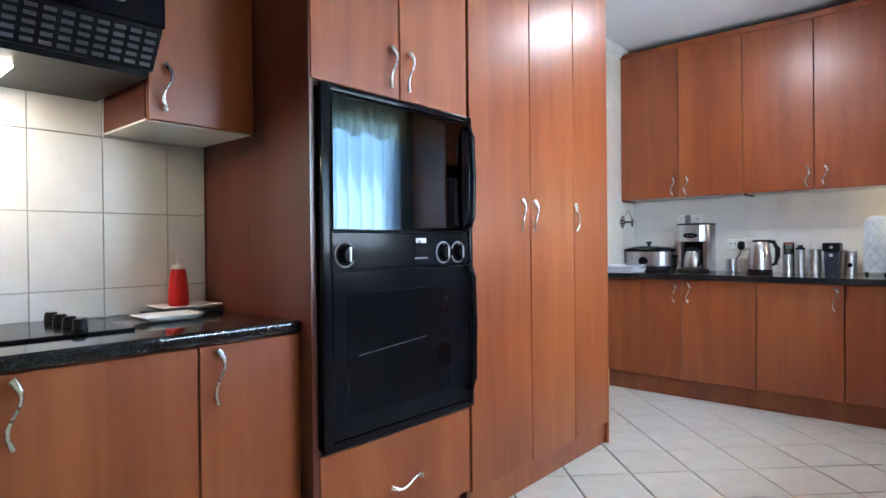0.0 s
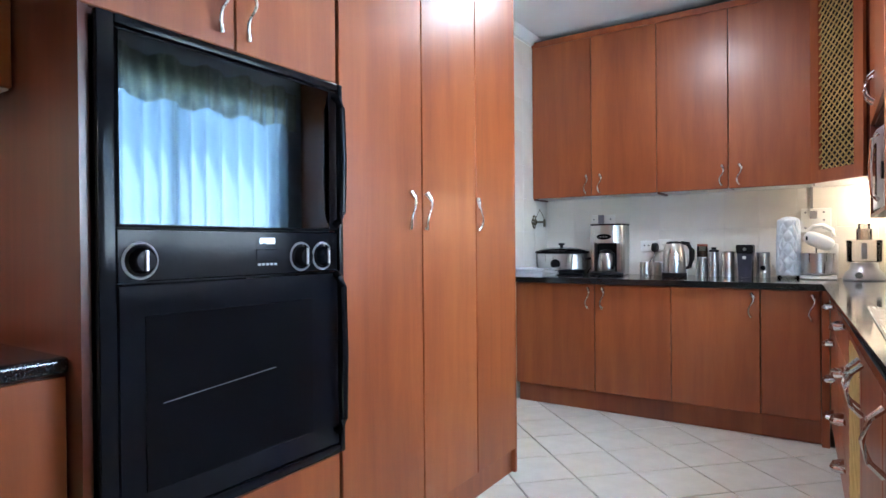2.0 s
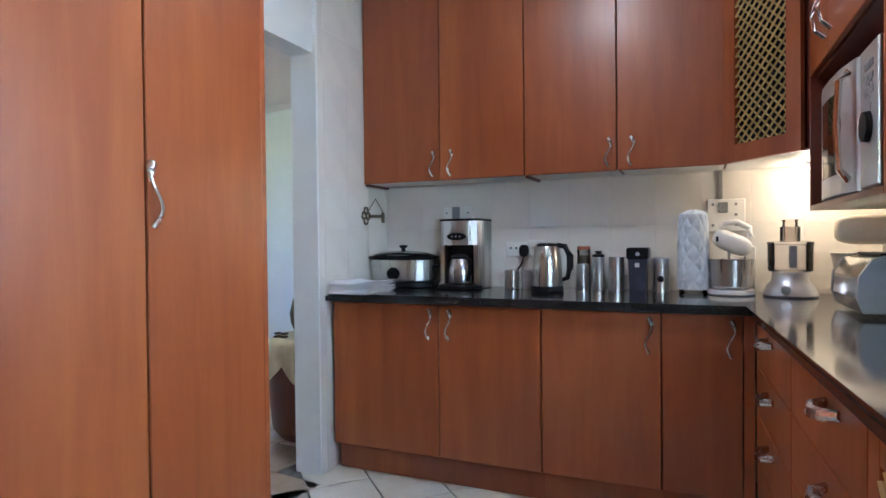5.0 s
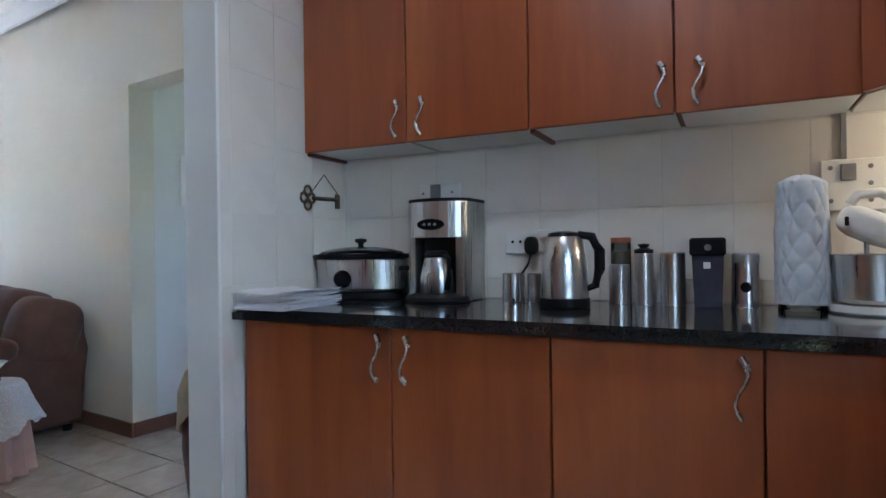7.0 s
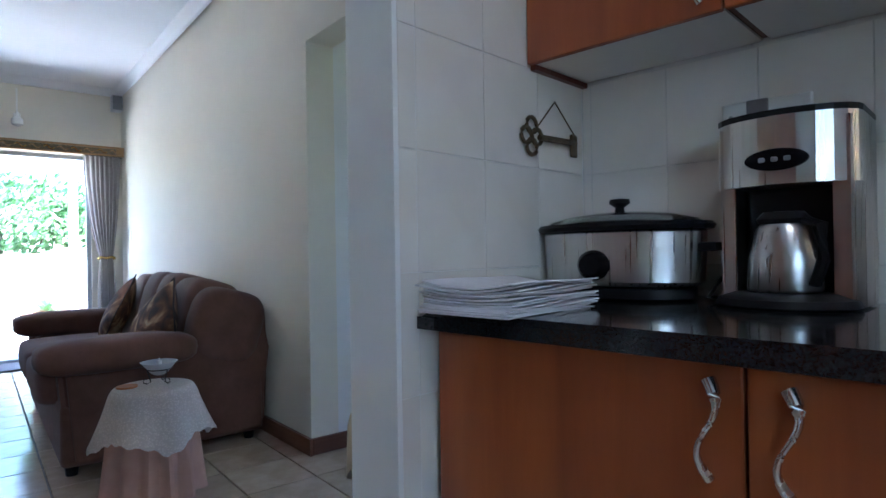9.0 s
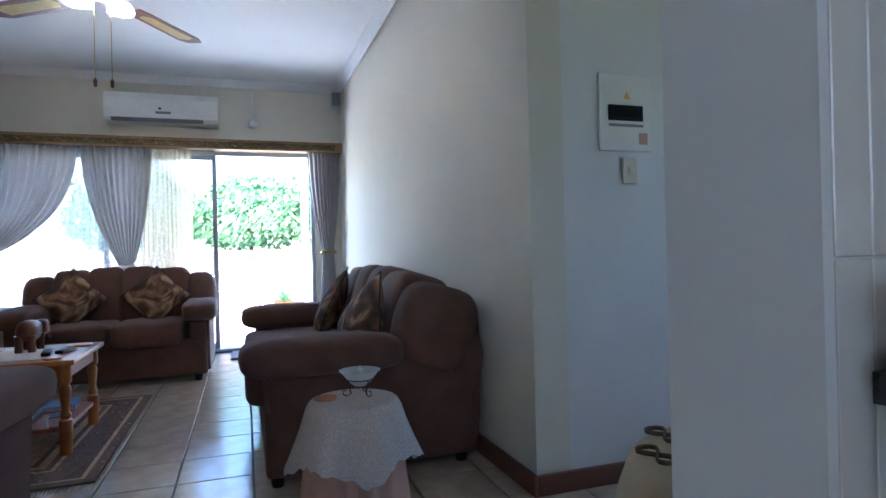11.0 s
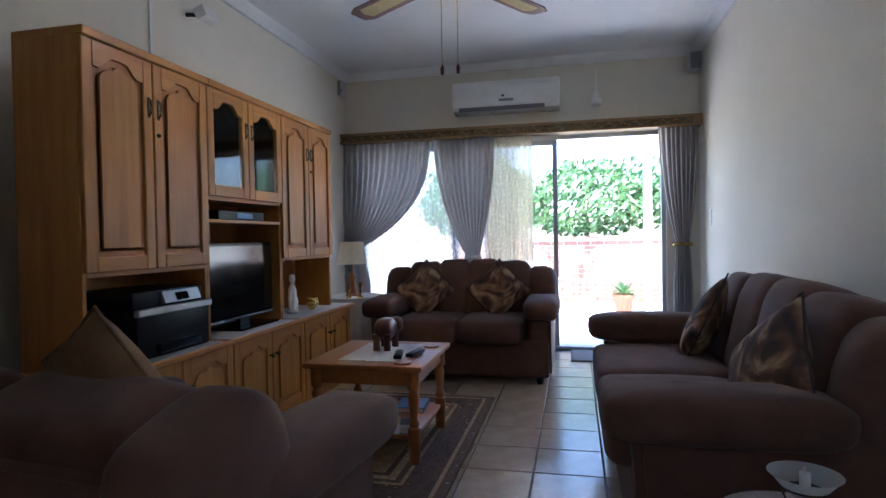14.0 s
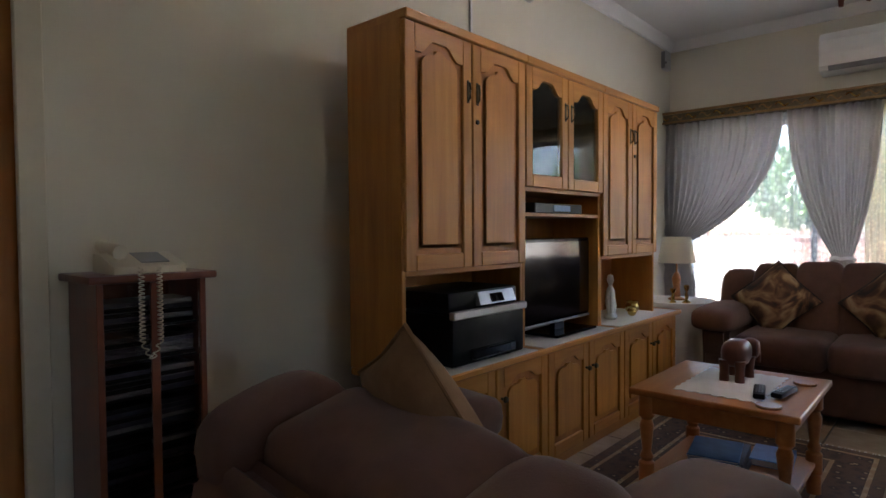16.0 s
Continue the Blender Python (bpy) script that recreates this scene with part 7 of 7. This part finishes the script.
def passage_things():
    cx, cy = -2.60, 5.62
    c = thing("pouffe", "round dark red pouffe under a cream embroidered cloth", "pouffe", (cx, cy, 0))
    part("body", lathe([(0.24, 0), (0.29, 0.04), (0.315, 0.18), (0.30, 0.34), (0.26, 0.40), (0, 0.40)], (cx, cy, 0), 32), MAHOG, c, smooth=True)

    def cloth(u, v):
        a = 2 * math.pi * u
        if v < 0.4:
            r = 0.29 * v / 0.4
            return (cx + r * math.cos(a), cy + r * math.sin(a), 0.412)
        w = (v - 0.4) / 0.6
        r = 0.29 + 0.04 * min(1, 3 * w) + 0.012 * w * math.sin(9 * a)
        return (cx + r * math.cos(a), cy + r * math.sin(a), 0.412 - (0.10 + 0.10 * abs(math.sin(2 * a))) * w)
    part("cloth", sheet(cloth, 80, 16, 0.003, True), TAN_PALE, c, "cream cloth with dark bows", True)
    for dx, dy in ((-0.20, -0.12), (-0.10, -0.22), (-0.05, -0.02), (-0.18, 0.06), (0.08, -0.14)):
        bow = [(cx + dx + 0.05 * math.sin(2 * math.pi * k / 16), cy + dy + 0.024 * math.sin(4 * math.pi * k / 16), 0.419) for k in range(17)]
        part("bow_stitch", tube(bow, 0.0035, 5), BARK, c, "dark embroidered bow")
    solid("vase", lathe([(0.05, 0), (0.055, 0.006), (0.085, 0.05), (0.092, 0.09), (0.07, 0.145), (0.042, 0.18), (0.048, 0.193), (0.040, 0.192), (0.03, 0.14), (0, 0.015)], (cx - 0.06, cy - 0.05, 0.417), 28), BRONZE, "tall dark bronze vase on the pouffe", "vase", smooth=True, base=(cx - 0.06, cy - 0.05, 0.417))


TAN_PALE = spotted("cream_embroidered_cloth", (0.50, 0.40, 0.25), (0.60, 0.50, 0.33), 16, 0.85, relief=0.3, fine=200)
ROOM = placed(LOU, (-2.60, 5.62, 0), (-2.02, 5.05, 0), (0.9, 0.9, 1.45))
passage_things()
ROOM = LOU

# ---- garden ----


def garden():
    solid("ground", box(-400, -400, -0.20, 400, 400, -0.105), LAWN, "dry lawn reaching to the horizon", "ground", "structure")
    solid("pavement", box(-11.6, -3.0, -0.105, -7.64, 12.0, -0.02), PAVING, "sunlit pale patio paving outside the doors", "patio", "structure")
    solid("patio_beam", box(-10.16, -1.5, 2.55, -10.04, 9.5, 2.66), RENDER, "white beam over the patio posts", "beam", "structure")
    for y in (0.2, 4.98, 8.0):
        solid("patio_post", box(-10.15, y, -0.02, -10.05, y + 0.10, 2.55, 0.006), RENDER, "white square patio roof post", "post", "structure", "patio posts")
    solid("house_outer_wall", box(-7.78, -3, -0.02, -7.64, 1.90, 2.9), RENDER, "white plastered outer wall of the house", "wall", "structure")
    w = thing("garden_wall", "red face-brick garden wall beyond the patio", "wall", (-12.6, 4, 0), kind="structure")
    part("core", box(-12.72, -3.0, -0.10, -12.53, 12.0, 1.04), GROUT, w)
    proto = box(-0.012, -0.11, -0.035, 0.0, 0.11, 0.035, 0.004)
    me = mesh_of("brick", proto, BRICK)
    for row in range(13):
        n = 22
        for k in range(n):
            ob = new("brick", me)
            ob.parent = w
            ob.location = Vector((-12.52, 1.9 + 0.232 * k + (0.116 if row % 2 else 0), -0.04 + 0.083 * row)) - Vector((-12.6, 4, 0))
    part("coping", box(-12.76, -3.0, 1.04, -12.49, 12.0, 1.08, 0.006), BRICK, w)
    rng = random.Random(11)
    for cx, cy, cz, rx, ry, rz in ((-13.1, 4.3, 1.75, 0.9, 1.5, 0.85), (-13.4, 6.4, 1.9, 1.0, 1.5, 1.0), (-13.4, 2.2, 1.8, 1.0, 1.4, 0.95)):
        b = thing("shrub", "leafy green shrub overhanging the brick wall", "shrub", (cx - 0.3, cy, -0.1), "garden shrubs")
        for k in range(4):
            a = k * 1.6
            part("stem", tube([(cx - 0.3 + 0.1 * math.cos(a), cy + 0.1 * math.sin(a), -0.1), (cx - 0.2 + 0.3 * math.cos(a), cy + 0.4 * math.sin(a), 0.9), (cx + 0.5 * rx * math.cos(a), cy + 0.6 * ry * math.sin(a), cz + 0.2)], [0.05, 0.035, 0.015], 7), BARK, b)
        verts, faces = [], []
        for k in range(2600):
            d = Vector((rng.gauss(0, 1), rng.gauss(0, 1), rng.gauss(0, 1))).normalized()
            r = rng.uniform(0.55, 1.0) ** 0.5 * (0.85 + 0.35 * noise.noise(d * 2.3 + Vector((cy, 0, 0))))
            p = Vector((cx + d.x * rx * r, cy + d.y * ry * r, cz + d.z * rz * r))
            n = Vector((rng.gauss(0, 1), rng.gauss(0, 1), rng.gauss(0, 1))).normalized()
            t = n.orthogonal().normalized()
            s = n.cross(t)
            ln, wd = rng.uniform(0.06, 0.11), rng.uniform(0.025, 0.045)
            i = len(verts)
            verts += [p - t * ln, p + s * wd + n * 0.01, p + t * ln, p - s * wd + n * 0.01]
            faces += [(i, i + 1, i + 2), (i, i + 2, i + 3)]
        me2 = bpy.data.meshes.new("leaves")
        me2.from_pydata([v - Vector((cx - 0.3, cy, -0.1)) for v in verts], [], faces)
        me2.materials.append(LEAF)
        lv = new("leaves", me2)
        lv.parent = b
        tagged(lv, "dense green leaves", kind="stuff")
    for x, y, a in ((-10.9, 4.25, 20), (-11.2, 3.65, -160)):
        g = thing("garden_chair", "white curved metal garden chair on the patio", "chair", (x, y, -0.02), "garden chairs", turn=a)
        BASE[g.name] = Vector((0, 0, 0))
        part("seat", lathe([(0.0, 0.42), (0.21, 0.42), (0.22, 0.43), (0.21, 0.44), (0, 0.44)], (0, 0, 0), 20), RENDER, g, smooth=True)
        for k in range(4):
            q = radians(45 + 90 * k)
            part("leg", tube([(0.16 * math.cos(q), 0.16 * math.sin(q), 0.42), (0.19 * math.cos(q), 0.19 * math.sin(q), 0.2), (0.24 * math.cos(q), 0.24 * math.sin(q), 0)], 0.014, 7), RENDER, g)
        part("back_hoop", tube([(-0.2, 0.05, 0.43), (-0.24, 0.08, 0.70), (-0.19, 0.16, 0.88), (0.0, 0.20, 0.95), (0.19, 0.16, 0.88), (0.24, 0.08, 0.70), (0.2, 0.05, 0.43)], 0.016, 8), RENDER, g, smooth=True)
        for k in range(5):
            xx = -0.12 + 0.06 * k
            part("back_bar", tube([(xx, 0.12, 0.44), (xx * 1.1, 0.18, 0.70), (xx, 0.19, 0.92)], 0.009, 6), RENDER, g)
    t = thing("garden_table", "round white garden table on the patio", "table", (-11.0, 3.3, -0.02))
    part("top", lathe([(0, 0.68), (0.40, 0.68), (0.41, 0.69), (0.40, 0.70), (0, 0.70)], (-11.0, 3.3, -0.02), 28), RENDER, t, smooth=True)
    for k in range(3):
        q = 2.1 * k
        part("leg", tube([(-11.0 + 0.1 * math.cos(q), 3.3 + 0.1 * math.sin(q), 0.66), (-11.0 + 0.30 * math.cos(q), 3.3 + 0.30 * math.sin(q), -0.02)], 0.015, 7), RENDER, t)
    p = thing("potted_plant", "terracotta pot with a small leafy plant", "potted plant", (-10.3, 4.72, -0.02))
    part("pot", lathe([(0.10, 0), (0.14, 0.24), (0.155, 0.245), (0.155, 0.28), (0.13, 0.28), (0.12, 0.25), (0, 0.25)], (-10.3, 4.72, -0.02), 20), CLAY, p, smooth=True)
    lv = bmesh.new()
    for k in range(90):
        q, e = rng.uniform(0, 6.28), rng.uniform(0.1, 1.3)
        d = Vector((math.cos(q) * math.cos(e), math.sin(q) * math.cos(e), math.sin(e)))
        s = d.cross(Vector((0, 0, 1))).normalized() * rng.uniform(0.015, 0.03)
        o = Vector((-10.3, 4.72, 0.24)) + d * rng.uniform(0.02, 0.12)
        ln = rng.uniform(0.07, 0.16)
        v = [lv.verts.new(q2) for q2 in (o, o + d * ln * 0.5 + s, o + d * ln - Vector((0, 0, 0.02)), o + d * ln * 0.5 - s)]
        lv.faces.new(v)
    part("leaves", lv, LEAF, p, "green leaves")


ROOM = LOU @ Matrix.Translation((-0.15, -0.03, 0))
garden()

# ---- tiles ----


def wall_tiles(parent_name, face, u0, u1, z0, z1, pu, pz, ou, oz, mat, name="tile", g=0.0008):
    """Separate glazed tiles on a wall: face(u, z, lift) gives the place; pitch pu by pz with joints at ou and oz."""
    parent = bpy.data.objects[parent_name]
    iu = math.floor((u0 - ou) / pu)
    while ou + iu * pu < u1 - 0.004:
        a, b = max(u0, ou + iu * pu + g), min(u1, ou + (iu + 1) * pu - g)
        iu += 1
        if b - a < 0.01:
            continue
        iz = math.floor((z0 - oz) / pz)
        while oz + iz * pz < z1 - 0.004:
            c, d = max(z0, oz + iz * pz + g), min(z1, oz + (iz + 1) * pz - g)
            iz += 1
            if d - c < 0.01:
                continue
            p, q = face(a, c, 0.0006), face(b, d, 0.006)
            bm = box(min(p[0], q[0]), min(p[1], q[1]), min(p[2], q[2]), max(p[0], q[0]), max(p[1], q[1]), max(p[2], q[2]), 0.0010)
            mid = ((p[0] + q[0]) / 2, (p[1] + q[1]) / 2, (p[2] + q[2]) / 2)
            ob = new(name, mesh_of(name, bm, mat, False, mid))
            ob.parent = parent
            ob.location = mid


ROOM = KIT
solid("splash_bed", box(-1.0295, -1.0, 0.906, -1.026, 1.56, 1.83), GROUT_C, "grey grout behind the cooker's wall tiles", "wall tiles", "structure")
wall_tiles("splash_bed", lambda u, z, o: (-1.026 + o, u, z), 0.1, 1.558, 0.906, 1.83, 0.2125, 0.254, 0.994, 0.999, TILE_W, g=0.0016)
wall_tiles("wall_appliances", lambda u, z, o: (u, 5.41 - 0.4 * o, z), -0.964, 1.565, 0.906, 1.49, 0.215, 0.25, 0.136, 0.982, TILE_B)
wall_tiles("wall_pier", lambda u, z, o: (-0.968 + 0.4 * o, u, z), 4.712, 5.405, 0.0, 2.66, 0.215, 0.25, 5.405, 0.982, TILE_B)


def floor_tiles(bed, mat, pitch_u, pitch_v, origin, turn, inside, m, gap=0.004):
    """Square tiles as separate pieces on a floor bed, laid on a turned grid; inside(x, y) says where, in the room's axes."""
    bm = box(-pitch_u / 2 + gap, -pitch_v / 2 + gap, -0.012, pitch_u / 2 - gap, pitch_v / 2 - gap, 0.0, 0.002)
    me = mesh_of("tile", bm, mat)
    r = Matrix.Rotation(radians(turn), 4, "Z")
    for i in range(-26, 27):
        for j in range(-26, 27):
            p = Vector((*origin, 0)) + r @ Vector(((i + 0.5) * pitch_u, (j + 0.5) * pitch_v, 0))
            if inside(p.x, p.y):
                ob = new("tile", me)
                ob.parent = bed
                ob.matrix_basis = m @ Matrix.Translation(p) @ r


bed = bpy.data.objects["floor_base"]
inv = KIT.inverted()
floor_tiles(bed, TILE_K, 0.308, 0.308, (0.146, 3.894), 45, lambda x, y: -1.02 < x < 1.3 and -1.35 < y < 5.1 and not (x < -0.62 and y < 3.3), KIT)
edge = KIT @ Vector((-1.03, 4.0, 0))


def in_lounge(x, y):
    k = inv @ Vector((x, y, 0))
    return -7.65 < x and 1.72 < y < 6.9 and k.x < -1.06 and not (x < -3.40 and y > 5.32) and not (y > 5.5 and x > -1.7)


floor_tiles(bed, TILE_L, 0.318, 0.322, (-4.638, 3.830), 0, in_lounge, LOU)
